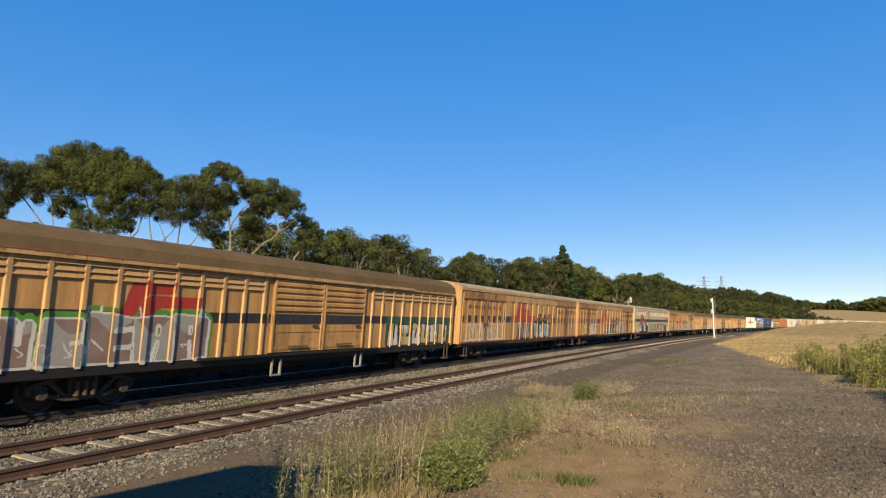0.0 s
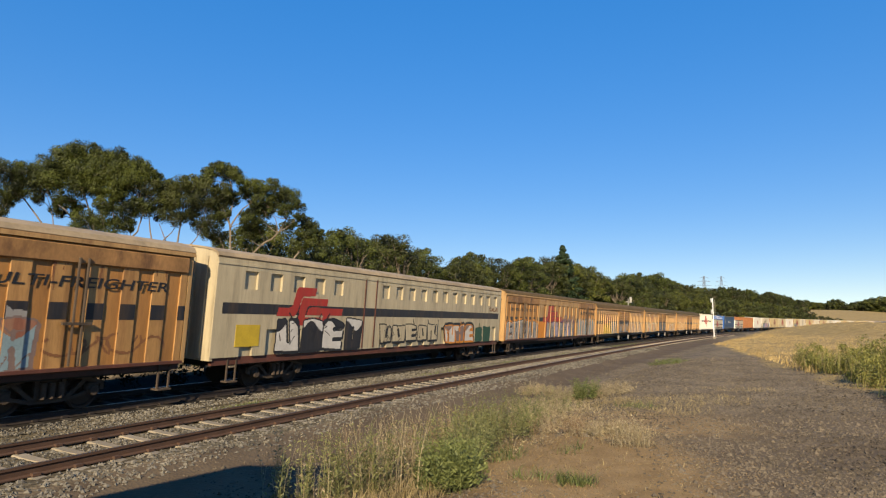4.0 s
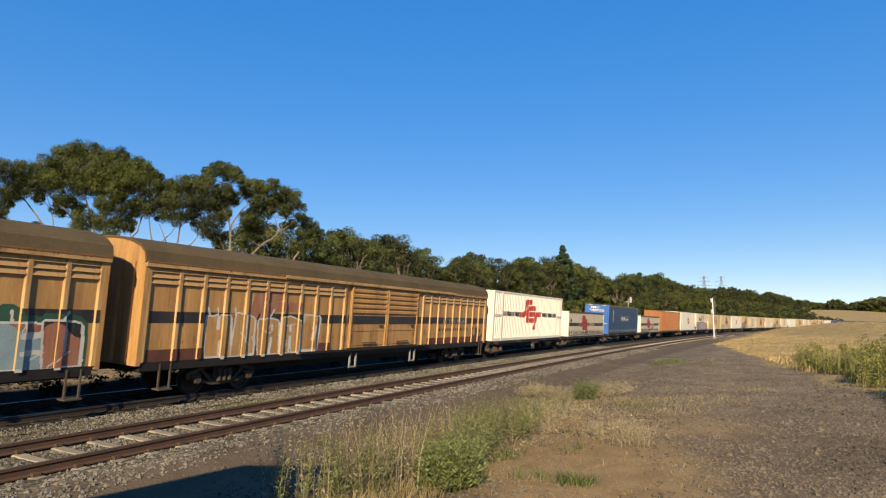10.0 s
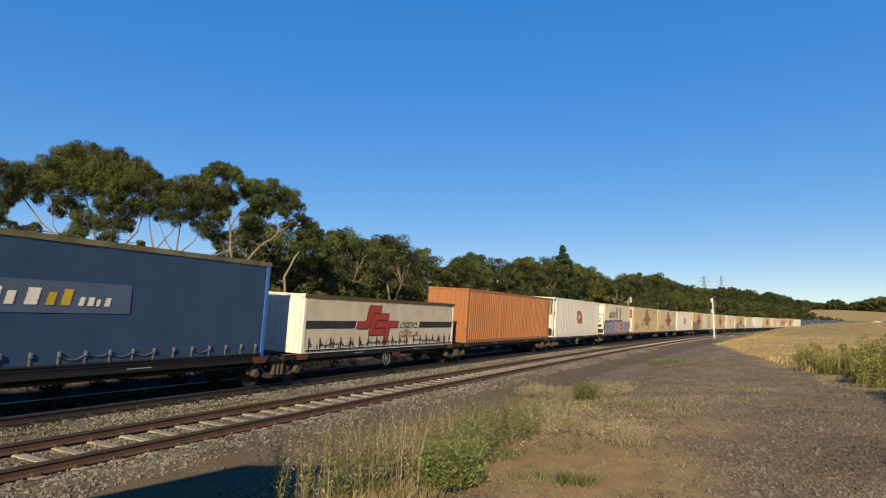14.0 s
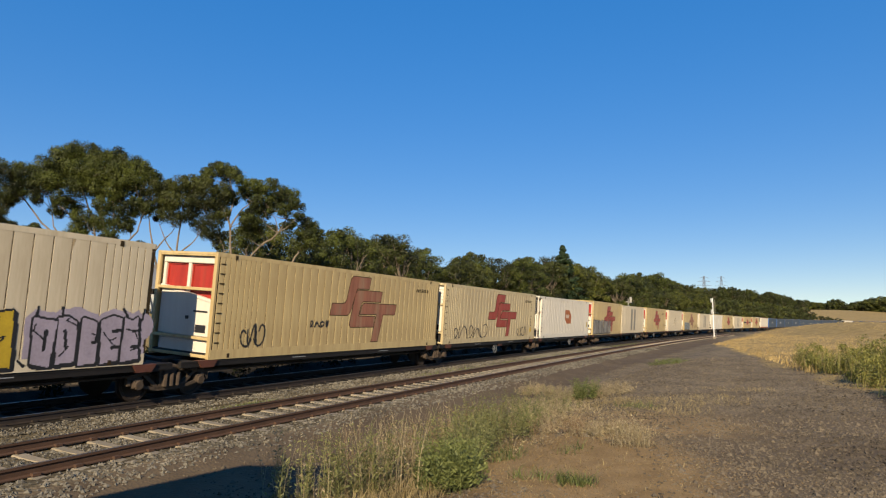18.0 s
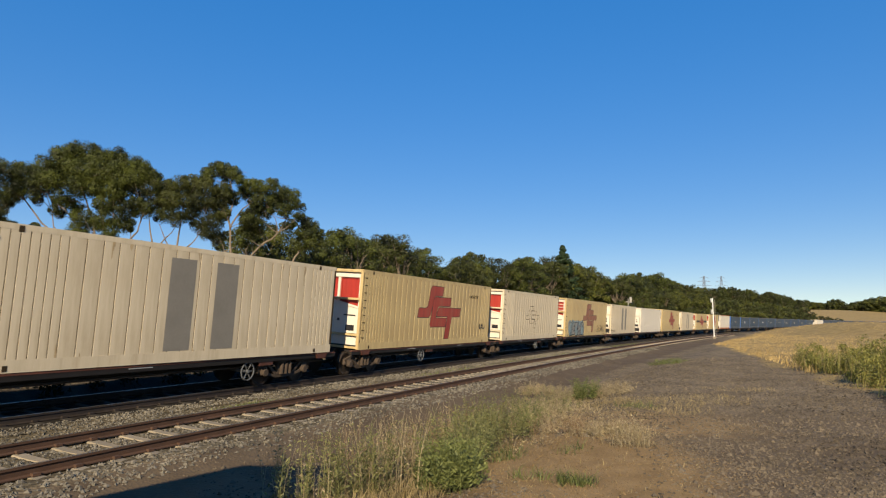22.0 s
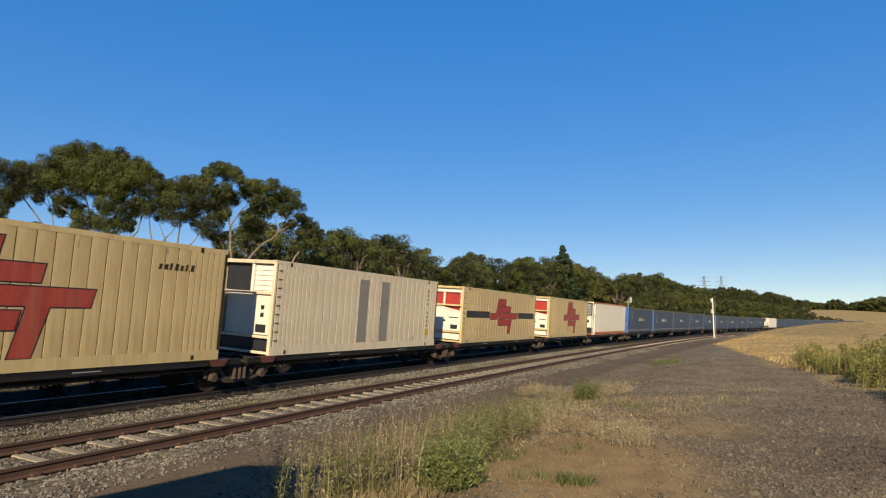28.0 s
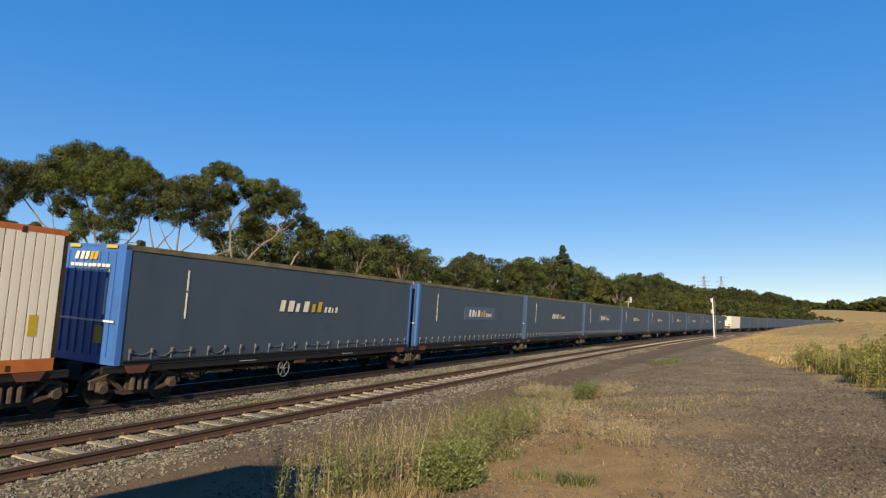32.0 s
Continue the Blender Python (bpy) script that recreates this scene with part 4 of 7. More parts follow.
    for k in range(9):
        piece("rung", rung, c, Matrix.Translation((0, 0, BASE + .45 + k * (z1 - BASE - .8) / 8)))
    rust_runs(c, lambda q, z: -HW, x0 + .2, h - .2, z1 - .13, .8, int(h), int(s0) + 7, False, TAN_STAIN)
    rust_runs(c, lambda q, z: -HW, x0 + .2, h - .2, BASE + .27, .35, int(h * 1.5), int(s0) + 8, True, TAN_STAIN)
    return c, h, flat_side


def curtain_box(s0, s1, z1, mat, frame_mat, label, buckles=True, top_mat=RAIL_TOP):
    """A container with a side curtain held by straps along its foot."""
    c, h = box_shell("curtain_sided_container", label, "container", s0, s1, z1, frame_mat, "containers on the train")
    cu = Shape()
    n = 120
    vs = []
    for z in (BASE + .12, BASE + .7, (BASE + z1) / 2, z1 - .12):
        vs += [(-h + .12 + (2 * h - .24) * i / n, -HW + .012 + .007 * math.sin(i * .53) * math.sin(i * .17 + z * 1.3), z) for i in range(n + 1)]
    cu.add(vs, [(r * (n + 1) + i, r * (n + 1) + i + 1, (r + 1) * (n + 1) + i + 1, (r + 1) * (n + 1) + i) for r in range(3) for i in range(n)])
    part("curtain", cu, mat, c)
    part("backing", Shape().box(-h + .1, h - .1, -HW + .04, -HW + .09, BASE + .1, z1 - .1), UNDER, c)
    part("top_rail", Shape().box(-h, h, -HW - .012, -HW + .1, z1 - .14, z1 - .004), top_mat, c)
    part("bottom_rail", Shape().box(-h, h, -HW - .005, -HW + .1, BASE, BASE + .13), frame_mat if frame_mat not in (BLUE, NAVY) else GRILLE, c)
    rib = Shape().box(-.03, .1, 0, .06, BASE + .2, z1 - .2).mesh("rib", frame_mat)
    for xe in (-h, h - .07):
        wall = part("end_wall", Shape().box(xe, xe + .07, -HW + .1, HW - .1, BASE, z1 - .05), frame_mat, c)
        for q in range(7 if xe < 0 and buckles else 0):
            piece("rib", rib, wall, Matrix.Translation((xe, -HW + .3 + q * .3, 0)))
    corner_posts(c, h, z1, frame_mat)
    if buckles:
        k = int(2 * h / .62)
        tall = mat is CURTAIN_WHITE
        me = Shape().box(-.02, .02, -HW - .012, -HW + .01, BASE + .06, BASE + (.52 if tall else .40)).soft_box(-.035, .035, -HW - .05, -HW, BASE + .28, BASE + .40, .01).mesh("strap", GRILLE if tall else STRAP)
        for i in range(k):
            piece("strap", me, c, Matrix.Translation((-h + .4 + i * (2 * h - .8) / (k - 1), 0, 0)))
        rope = random.Random(int(s0))
        for i in range(k - 1):      # slack rope between the buckles
            a, w, sag = -h + .4 + i * (2 * h - .8) / (k - 1), (2 * h - .8) / (k - 1), rope.uniform(.03, .16)
            if rope.random() < .65:
                lash = Shape()
                for q in range(5):
                    x0, x1 = q / 5, (q + 1) / 5
                    lash.tube((a + w * x0, -HW - .02, BASE + .34 - sag * 4 * x0 * (1 - x0)), (a + w * x1, -HW - .02, BASE + .34 - sag * 4 * x1 * (1 - x1)), .011, .011, 5, False)
                part("lashing", lash, GRILLE if tall else STRAP, c)
        foot_bar = Shape().tube((-h + .2, -HW - .03, BASE + .1), (h - .2, -HW - .03, BASE + .1), .022, .022, 6)
        part("lashing_bar", foot_bar, GRILLE, c, "dark lashing bar")
        if tall:
            rust_runs(c, flat_side, -h + .2, h - .2, BASE + .13, .45, int(h * 9), int(s0) + 3, True, SEAM)
            rust_runs(c, flat_side, -h + .2, h - .2, z1 - .14, .3, int(h * 3), int(s0) + 4, False, TAN_STAIN)
    return c, h, flat_side
# ---- the vehicles in their order, front to rear ----
def consist():
    v, h, d = louvre_van(-8.5, "Faded orange louvre-sided goods van with green graffiti", VAN, ROOF)
    graffiti(v, d, .7 - h, 6.6 - h, 1.1, 2.25, 3, (MAUVE, SILVER), CHALK, GREEN, 5, "green and grey-brown graffiti", .2)
    band(v, d, 16.2 - h, 22.4 - h, 1.1, 2.3, DARK_GREEN, "dark green sprayed field", 0, .004)
    graffiti(v, d, 16.4 - h, 22.2 - h, 1.15, 2.05, 4, (CHALK, STRAW_PAINT), INK, None, 6, "cream graffiti", .15)
    part("rust_patch", Shape().box(.2 - h, .95 - h, -1.341, -1.336, 1.2, 2.0), VAN_RUSTY, v)

    v, h, d = multi_van(15.05, "Orange multi-purpose goods van with red emblem and sprayed letters", VAN, ROOF_PALE)
    graffiti(v, d, .5 - h, 6.2 - h, 1.2, 2.05, 7, (VAN_LIGHT,), CHALK, None, 7, "white outlined graffiti", .12)
    graffiti(v, d, 8.6 - h, 11.2 - h, 1.15, 2.15, 8, (MAUVE, SILVER), INK, None, 2, "brown graffiti", .2, CHALK)
    graffiti(v, d, 11.9 - h, 15.3 - h, 1.15, 2.1, 9, (TEAL, CHALK), INK, INK, 3, "pale blue graffiti on black", .2)
    graffiti(v, d, 16.0 - h, 22.3 - h, 1.15, 2.05, 10, (VAN_LIGHT, VAN), MAUVE, None, 6, "brown outlined graffiti", .12)

    v, h, d = multi_van(38.35, "Orange multi-purpose goods van with black and white graffiti", VAN, ROOF_PALE, 22.95)
    graffiti(v, d, 2.2 - h, 3.6 - h, 1.15, 2.0, 14, (YELLOW,), INK, CHALK, 1, "yellow face-like blob", .3)
    graffiti(v, d, 3.8 - h, 6.4 - h, 1.1, 2.1, 15, (CHALK,), INK, None, 3, "white graffiti", .16)
    graffiti(v, d, 9.4 - h, 14.5 - h, 1.1, 2.1, 16, (INK, BLACK), CHALK, None, 5, "black graffiti edged in white", .22)
    graffiti(v, d, 14.6 - h, 19.0 - h, 1.1, 2.15, 17, (SILVER, TEAL, RED_PALE), MAUVE, SILVER, 5, "grey and teal graffiti", .18)
    scrawl(v, d, 19.2 - h, 22.2 - h, 1.3, 1.95, 18, VAN_RUSTY, 4)

    v, h, d = window_van(62.2, "Dirty cream goods van with rows of square recesses")
    graffiti(v, d, 2.7 - h, 7.6 - h, 1.15, 2.2, 21, (CHALK, BLACK), INK, None, 4, "black and white graffiti", .2)
    graffiti(v, d, 8.9 - h, 14.2 - h, 1.3, 2.0, 22, (VAN_PALE,), INK, None, 5, "outlined graffiti", .14)
    graffiti(v, d, 15.0 - h, 18.6 - h, 1.15, 2.0, 23, (CHALK, MAUVE), BRIGHT_ORANGE, INK, 3, "orange, white and black graffiti", .18)
    graffiti(v, d, 18.7 - h, 21.0 - h, 1.15, 1.85, 24, (DARK_GREEN,), DARK_GREEN, None, 2, "dark green graffiti", .26)
    scrawl(v, d, 20.6 - h, 21.9 - h, 2.75, 3.05, 25, VAN_RUSTY, 4, .025)

    v, h, d = multi_van(85.5, "Orange multi-purpose goods van with silver and purple graffiti", VAN, ROOF)
    graffiti(v, d, .3 - h, 6.4 - h, 1.05, 2.25, 31, (SILVER,), INK, BRIGHT_ORANGE, 5, "silver graffiti on orange", .23, CHALK)
    band(v, d, 6.4 - h, 8.2 - h, 1.06, 2.2, BRIGHT_ORANGE, "orange sprayed field", 0, .0035)
    graffiti(v, d, 8.3 - h, 15.4 - h, 1.1, 2.2, 32, (SILVER, SILVER, LILAC), INK, PURPLE, 7, "silver graffiti on purple", .18)
    graffiti(v, d, 16.9 - h, 22.4 - h, 1.1, 2.3, 33, (TEAL, SILVER), SILVER, CHALK, 6, "pale drips of paint", .2)

    v, h, d = louvre_van(108.75, "Orange louvre-sided goods van with yellow and silver graffiti", VAN, ROOF)
    graffiti(v, d, 3.3 - h, 6.0 - h, 1.1, 2.0, 41, (YELLOW,), DARK_GREEN, YELLOW, 2, "yellow blob with dark spots", .16)
    graffiti(v, d, 6.1 - h, 8.4 - h, 1.1, 2.05, 42, (TEAL, SILVER), DARK_GREEN, TEAL, 2, "grey-green graffiti", .26)
    graffiti(v, d, 8.6 - h, 13.8 - h, 1.25, 2.05, 43, (VAN, SILVER), SILVER, None, 5, "grey graffiti", .14)
    graffiti(v, d, 14.4 - h, 21.8 - h, 1.1, 2.2, 44, (MAUVE, GREY_DECAL), CHALK, None, 6, "silver-edged grey graffiti", .19)

    v, h, d = louvre_van(132.2, "Orange louvre-sided goods van with dark roof and mixed graffiti", VAN, ROOF_DARK)
    graffiti(v, d, 1.0 - h, 8.2 - h, 1.1, 2.1, 51, (GREEN_GREY, RED_PALE, SILVER), CHALK, GREEN_GREY, 8, "green, red and white swirls", .18)
    band(v, d, 9.22 - h, 14.3 - h, 1.13, 2.2, GREY_DECAL, "grey sprayed field", 0, .005)
    scrawl(v, d, 9.3 - h, 14.2 - h, 1.2, 2.3, 52, INK, 6, .045)
    graffiti(v, d, 17.6 - h, 22.3 - h, 1.1, 2.1, 53, (TEAL, RED_PALE, BLACK), CHALK, DARK_GREEN, 5, "dark teal, red and white graffiti", .2)

    v, h, d = louvre_van(155.85, "Orange louvre-sided goods van with dark roof and chalky tags", VAN, ROOF_DARK)
    graffiti(v, d, 2.2 - h, 7.4 - h, 1.12, 2.3, 61, (VAN, VAN_LIGHT), CHALK, None, 5, "white outlined graffiti", .13)
    band(v, d, .3 - h, 8.0 - h, 1.06, 1.34, SILL, "red-brown lower strip", 0, .002)
    band(v, d, 15.6 - h, 22.2 - h, 1.06, 1.34, SILL, "red-brown lower strip", 0, .002)
    words("IN THE RIGHT", .27, SILVER, v, Matrix.Translation((17.0 - h, -1.43, 2.07)) @ FACE_OUT, .1, "lettering", 3.0)
    bars_text(v, d, 16.6 - h, 20.4 - h, 1.68, 1.84, INK, 20)
    scrawl(v, d, 20.6 - h, 22.2 - h, 1.3, 2.0, 63, INK, 3, .05)

    # white ribbed container and its pack of platforms
    pack = [(179.95, 194.1), (196.1, 208.1), (210.1, 224.55), (226.4, 238.5), (240.2, 254.9)]
    frames_of(pack, 179.6, 255.3, 0, {0: 187.6, 3: 232.2})
    c, h, d = corrugated(179.95, 194.1, 4.02, WHITE, "White ribbed steel container with a red emblem and black stripe")
    band(c, d, 1.4 - h, 4.6 - h, 2.5, 2.78, BLACK)
    band(c, d, 9.2 - h, 12.6 - h, 2.5, 2.78, BLACK)
    emblem(c, d, 4.5 - h, 9.1 - h, 1.62, 3.66, RED)
    part("tie_rail", Shape().box(-h + .1, -h + 1.5, -HW - .012, -HW + .02, 2.5, 2.62).box(h - 1.4, h - .1, -HW - .012, -HW + .02, 2.5, 2.62), WHITE, c)
    part("tie_post", Shape().box(-h + 1.35, -h + 1.5, -HW - .014, -HW + .03, BASE, 4.0).box(h - 1.5, h - 1.35, -HW - .014, -HW + .03, BASE, 4.0), WHITE, c)
    c, h, d = curtain_box(196.1, 208.1, 3.08, CURTAIN_WHITE, WHITE, "Low off-white curtain-sided container with a red emblem", True, ROOF_DARK)
    band(c, d, .1 - h, 3.28 - h, 1.85, 2.11, BLACK, "black stripe", .1)
    band(c, d, 8.45 - h, 11.85 - h, 1.84, 2.10, BLACK, "black stripe", .1)
    emblem(c, d, 3.42 - h, 6.65 - h, 1.20, 2.74, RED, INK)
    words("LOGISTICS", .37, INK, c, Matrix.Translation((6.76 - h, -HW - .004, 1.84)) @ FACE_OUT, .2, "lettering", 1.64)
    part("hazard_diamond", Shape().add([(.45 - h, -HW - .006, 2.32), (.72 - h, -HW - .006, 2.12), (.98 - h, -HW - .006, 2.32), (.72 - h, -HW - .006, 2.54)], [(0, 1, 2, 3)]), SEAM, c)
    blue_container(210.1, 224.55, True, 0)
    c, h, d = curtain_box(226.4, 238.5, 3.05, CURTAIN_WHITE, WHITE, "Low off-white curtain-sided container with scrawled tags", True, ROOF_DARK)
    band(c, d, .1 - h, 3.15 - h, 1.85, 2.11, BLACK, "black stripe", .1)
    band(c, d, 8.35 - h, 11.85 - h, 1.85, 2.11, BLACK, "black stripe", .1)
    emblem(c, d, 3.28 - h, 6.5 - h, 1.20, 2.74, RED, INK)
    words("LOGISTICS", .37, INK, c, Matrix.Translation((6.6 - h, -HW - .004, 1.84)) @ FACE_OUT, .2, "lettering", 1.6)
    scrawl(c, d, 6.6 - h, 8.4 - h, 1.45, 1.8, 71, RED_PALE, 4, .025)
    c, h, d = corrugated(240.2, 254.9, 3.93, ORANGE, "Orange ribbed steel container with rusty streaks")

    # pack with two pale orange-badged refrigerated containers
    pack = [(256.0, 270.15), (272.5, 284.2), (286.3, 300.7), (301.4, 315.7), (316.4, 330.4)]
    frames_of(pack, 255.5, 330.8, 0, {0: 263.0, 3: 308.6, 4: 324.8})
    c, h, d = reefer(256.6, 270.15, 4.05, WHITE, "White refrigerated container with an orange badge", .6, WHITE, WHITE)
    badge(c, d, 5.9 - h + .6, 7.6 - h + .6)
    c, h, d = reefer(272.5, 284.2, 4.04, OFFWHITE, "Off-white refrigerated container covered in graffiti along its foot", 0, WHITE, WHITE)
    for a in (4.75, 6.35):
        band(c, d, a - h, a + .72 - h, 2.6, 3.75, GREY_DECAL, "grey blanked stripe")
    graffiti(c, d, .1 - h, 4.0 - h, 1.1, 2.3, 81, (LILAC, TEAL), INK, INK, 4, "pale grey graffiti on black", .2)
    graffiti(c, d, 4.2 - h, 7.6 - h, 1.12, 2.35, 82, (PINK,), INK, DARK_GREEN, 3, "pink block graffiti", .28)
    graffiti(c, d, 7.7 - h, 8.6 - h, 1.12, 2.35, 83, (YELLOW,), INK, None, 1, "yellow block letter", .26)
    graffiti(c, d, 8.8 - h, 11.5 - h, 1.12, 2.2, 84, (LILAC,), INK, LILAC, 5, "lilac graffiti", .16)
    bars_text(c, d, 1.8 - h, 4.5 - h, 2.65, 3.3, SEAM, 9)
    c, h, d = reefer(286.3, 300.7, 4.06, TAN, "Yellowed refrigerated container with a washed-out red emblem", 0, WHITE, RED)
    emblem(c, d, 5.57 - h, 10.28 - h, 1.31, 3.83, RED_PALE, SEAM)
    scrawl(c, d, 1.2 - h, 2.2 - h, 1.3, 2.1, 85, INK, 3)
    scrawl(c, d, 4.4 - h, 5.6 - h, 1.9, 2.15, 86, INK, 4, .03)
    bars_text(c, d, 12.0 - h, 13.2 - h, 3.45, 3.62, SEAM, 7)
    c, h, d = reefer(301.4, 315.7, 4.06, TAN2, "Yellowed refrigerated container with looping black scrawls", 0, WHITE, WHITE)
    emblem(c, d, 5.75 - h, 10.45 - h, 1.25, 3.78, RED_FADED, SEAM)
    scrawl(c, d, 1.0 - h, 5.6 - h, 1.2, 2.15, 87, INK, 5)
    scrawl(c, d, 10.6 - h, 12.5 - h, 1.2, 1.9, 88, INK, 4)
    upright_code(c, h)
    bars_text(c, d, 12.0 - h, 13.2 - h, 3.45, 3.62, SEAM, 7)
    c, h, d = reefer(317.0, 330.4, 4.02, WHITE, "Clean white refrigerated container with an orange badge", .6, WHITE, GRILLE)
    badge(c, d, 5.98 - h + .6, 7.72 - h + .6)
    part("yellow_label", Shape().box(h - .75, h - .5, -HW - .006, -HW, 1.75, 2.2), YELLOW, c)

    # a long flat wagon with two containers
    w = platform(331.4, 356.6, "Long red-brown flat wagon under two containers", (334.0, 353.9), red=True, brake_wheel=352.0, box_at=(344.0, 339.0))
    c, h, d = reefer(332.0, 343.9, 4.18, TAN, "Yellowed refrigerated container with red emblem and silver graffiti", 0, WHITE, RED)
    emblem(c, d, 4.24 - h, 8.96 - h, 1.28, 3.78, RED_FADED, SEAM)
    graffiti(c, d, .3 - h, 7.0 - h, 1.15, 2.4, 91, (SILVER, GREY_DECAL), INK, None, 7, "silver block graffiti", .22)
    c, h, d = reefer(344.1, 356.1, 4.08, OFFWHITE, "Off-white refrigerated container with two grey stripes", 0, WHITE, WHITE)
    for a in (4.6, 6.2):
        band(c, d, a - h, a + .85 - h, 1.3, 3.75, GREY_DECAL, "grey blanked stripe")

    pack = [(357.9, 371.4), (373.5, 385.1), (387.2, 401.2), (403.2, 415.2), (418.3, 431.5)]
    frames_of(pack, 357.4, 432.0, 1, {0: 363.3, 1: 380.2})
    c, h, d = reefer(357.9, 371.4, 4.16, TAN, "Yellowed refrigerated container with a bold red emblem", 0, WHITE, RED)
    emblem(c, d, 4.68 - h, 9.35 - h, 1.29, 3.82, RED_FADED, INK)
    scrawl(c, d, 11.9 - h, 12.7 - h, 1.75, 2.05, 101, INK, 3)
    bars_text(c, d, 10.4 - h, 11.6 - h, 3.4, 3.58, SEAM, 7)
    c, h, d = reefer(373.5, 385.1, 4.14, OFFWHITE, "Off-white refrigerated container with a ghost of an emblem", 0, WHITE, RED)
    emblem(c, d, 4.25 - h, 6.95 - h, 1.75, 3.2, OFFWHITE, SEAM, True)
    c, h, d = reefer(387.2, 401.2, 4.12, TAN, "Yellowed refrigerated container with pale blue graffiti", 0, WHITE, RED)
    emblem(c, d, 5.3 - h, 10.04 - h, 1.3, 3.8, RED_PALE, INK)
    graffiti(c, d, 1.1 - h, 5.6 - h, 1.12, 2.2, 103, (TEAL, SILVER), INK, TEAL, 5, "pale blue graffiti", .2)
    scrawl(c, d, 10.2 - h, 13.0 - h, 1.25, 2.0, 104, INK, 7, .022)
    c, h, d = reefer(403.2, 415.2, 4.06, OFFWHITE, "Off-white refrigerated container with grey stripes and a vented unit", 0, WHITE, GRILLE)
    for a in (4.75, 6.3):
        band(c, d, a - h, a + .8 - h, 1.4, 3.75, GREY_DECAL, "grey blanked stripe")
    words("40' PLUS", .27, SEAM, c, Matrix.Translation((.25 - h, -HW - .006, 1.22)) @ FACE_OUT, 0, "lettering", 1.6)
    c, h, d = reefer(418.3, 431.5, 4.02, WHITE, "Plain white refrigerated container with a slatted unit", 0, WHITE, GRILLE)

    pack = [(432.7, 446.7), (448.8, 460.5), (463.6, 475.7), (478.9, 490.0), (492.1, 505.9)]
    frames_of(pack, 432.3, 506.4, 0, {0: 438.0, 4: 499.8})
    c, h, d = reefer(432.7, 446.7, 4.14, TAN, "Yellowed refrigerated container with a clean red emblem", 0, WHITE, RED)
    emblem(c, d, 5.25 - h, 9.95 - h, 1.29, 3.80, RED_FADED, INK)
    bars_text(c, d, 11.6 - h, 12.8 - h, 3.42, 3.6, SEAM, 7)
    c, h, d = reefer(448.8, 460.5, 4.06, OFFWHITE, "Off-white refrigerated container with two tall grey stripes", 0, WHITE, GRILLE)
    for a in (4.9, 6.5):
        band(c, d, a - h, a + .65 - h, 1.3, 3.75, GREY_DECAL, "grey blanked stripe")
    upright_code(c, h)
    c, h, d = reefer(463.6, 475.7, 4.0, TAN, "Yellowed refrigerated container with red emblem between black bars", 0, WHITE, RED)
    band(c, d, .5 - h, 3.75 - h, 2.36, 2.72, BLACK)
    band(c, d, 8.55 - h, 11.7 - h, 2.36, 2.72, BLACK)
    emblem(c, d, 3.8 - h, 8.45 - h, 1.45, 3.5, RED, INK)
    c, h, d = reefer(478.9, 490.0, 4.05, TAN, "Yellowed refrigerated container with a large red emblem", 0, WHITE, RED)
    emblem(c, d, 3.66 - h, 8.34 - h, 1.3, 3.79, RED_FADED, INK)
    c, h, d = reefer(492.7, 505.9, 4.08, WHITE, "White refrigerated container with orange rails and a vented unit", .6, WHITE, GRILLE, ORANGE_RAIL)
    part("yellow_label", Shape().box(h - .7, h - .5, -HW - .006, -HW, 1.75, 2.2), YELLOW, c)

    # two packs of dark blue curtain-sided containers, then the tail that stays far off
    start = 507.35
    for n in range(10):
        a = start + 15.25 * n
        blue_container(a, a + 14.6, n in (1, 3), n)
    for q in (0, 5):
        frames_of([(start + 15.25 * (q + n), start + 15.25 * (q + n) + 14.6) for n in range(5)], start + 15.25 * q - .4, start + 15.25 * (q + 4) + 15, 0, {0: start + 15.25 * q + 6.3})
    a = start + 15.25 * 10 + 8.5
    reefer(a, a + 13.6, 4.02, WHITE, "White refrigerated container among blue ones", 0, WHITE, WHITE, None, 1.2)
    platform(a - .4, a + 14, "Black steel container wagon far along the train", (a + 1, a + 13))
    a += 15.0
    for n in range(12):
        blue_container(a + 15.25 * n, a + 15.25 * n + 14.6, False, n + 10, False)
        platform(a + 15.25 * n - .2, a + 15.25 * n + 14.9, "Black steel container wagon far along the train", (a + 15.25 * n + 1, a + 15.25 * n + 13.6))


def upright_code(c, h, z0=1.9, n=9):
    """A code written downwards near the rear end, as plain bars."""
    me = Shape().box(-.07, .07, -HW - .006, -HW, 0, .05).box(-.07, -.03, -HW - .006, -HW, .05, .12).mesh("marking", SEAM)
    for k in range(n):
        if k != 4:
            piece("marking", me, c, Matrix.Translation((h - .95, 0, z0 + .2 * k)))
    part("yellow_label", Shape().box(h - 1.12, h - .8, -HW - .006, -HW, z0 - .42, z0 - .12), YELLOW, c)


def frames_of(boxes, first, last, red, brakes):
    """A pack of platforms that share a bogie at each joint."""
    cuts = [first] + [(a[1] + b[0]) / 2 for a, b in zip(boxes, boxes[1:])] + [last]
    for k, (a, b) in enumerate(zip(cuts, cuts[1:])):
        bog = [a + 1.3 if k == 0 else a]
        if k == len(boxes) - 1:
            bog.append(b - 1.3)
        platform(a + .05, b - .05, "Black articulated container wagon with dusty bogies", bog, red=bool(red), brake_wheel=brakes.get(k))


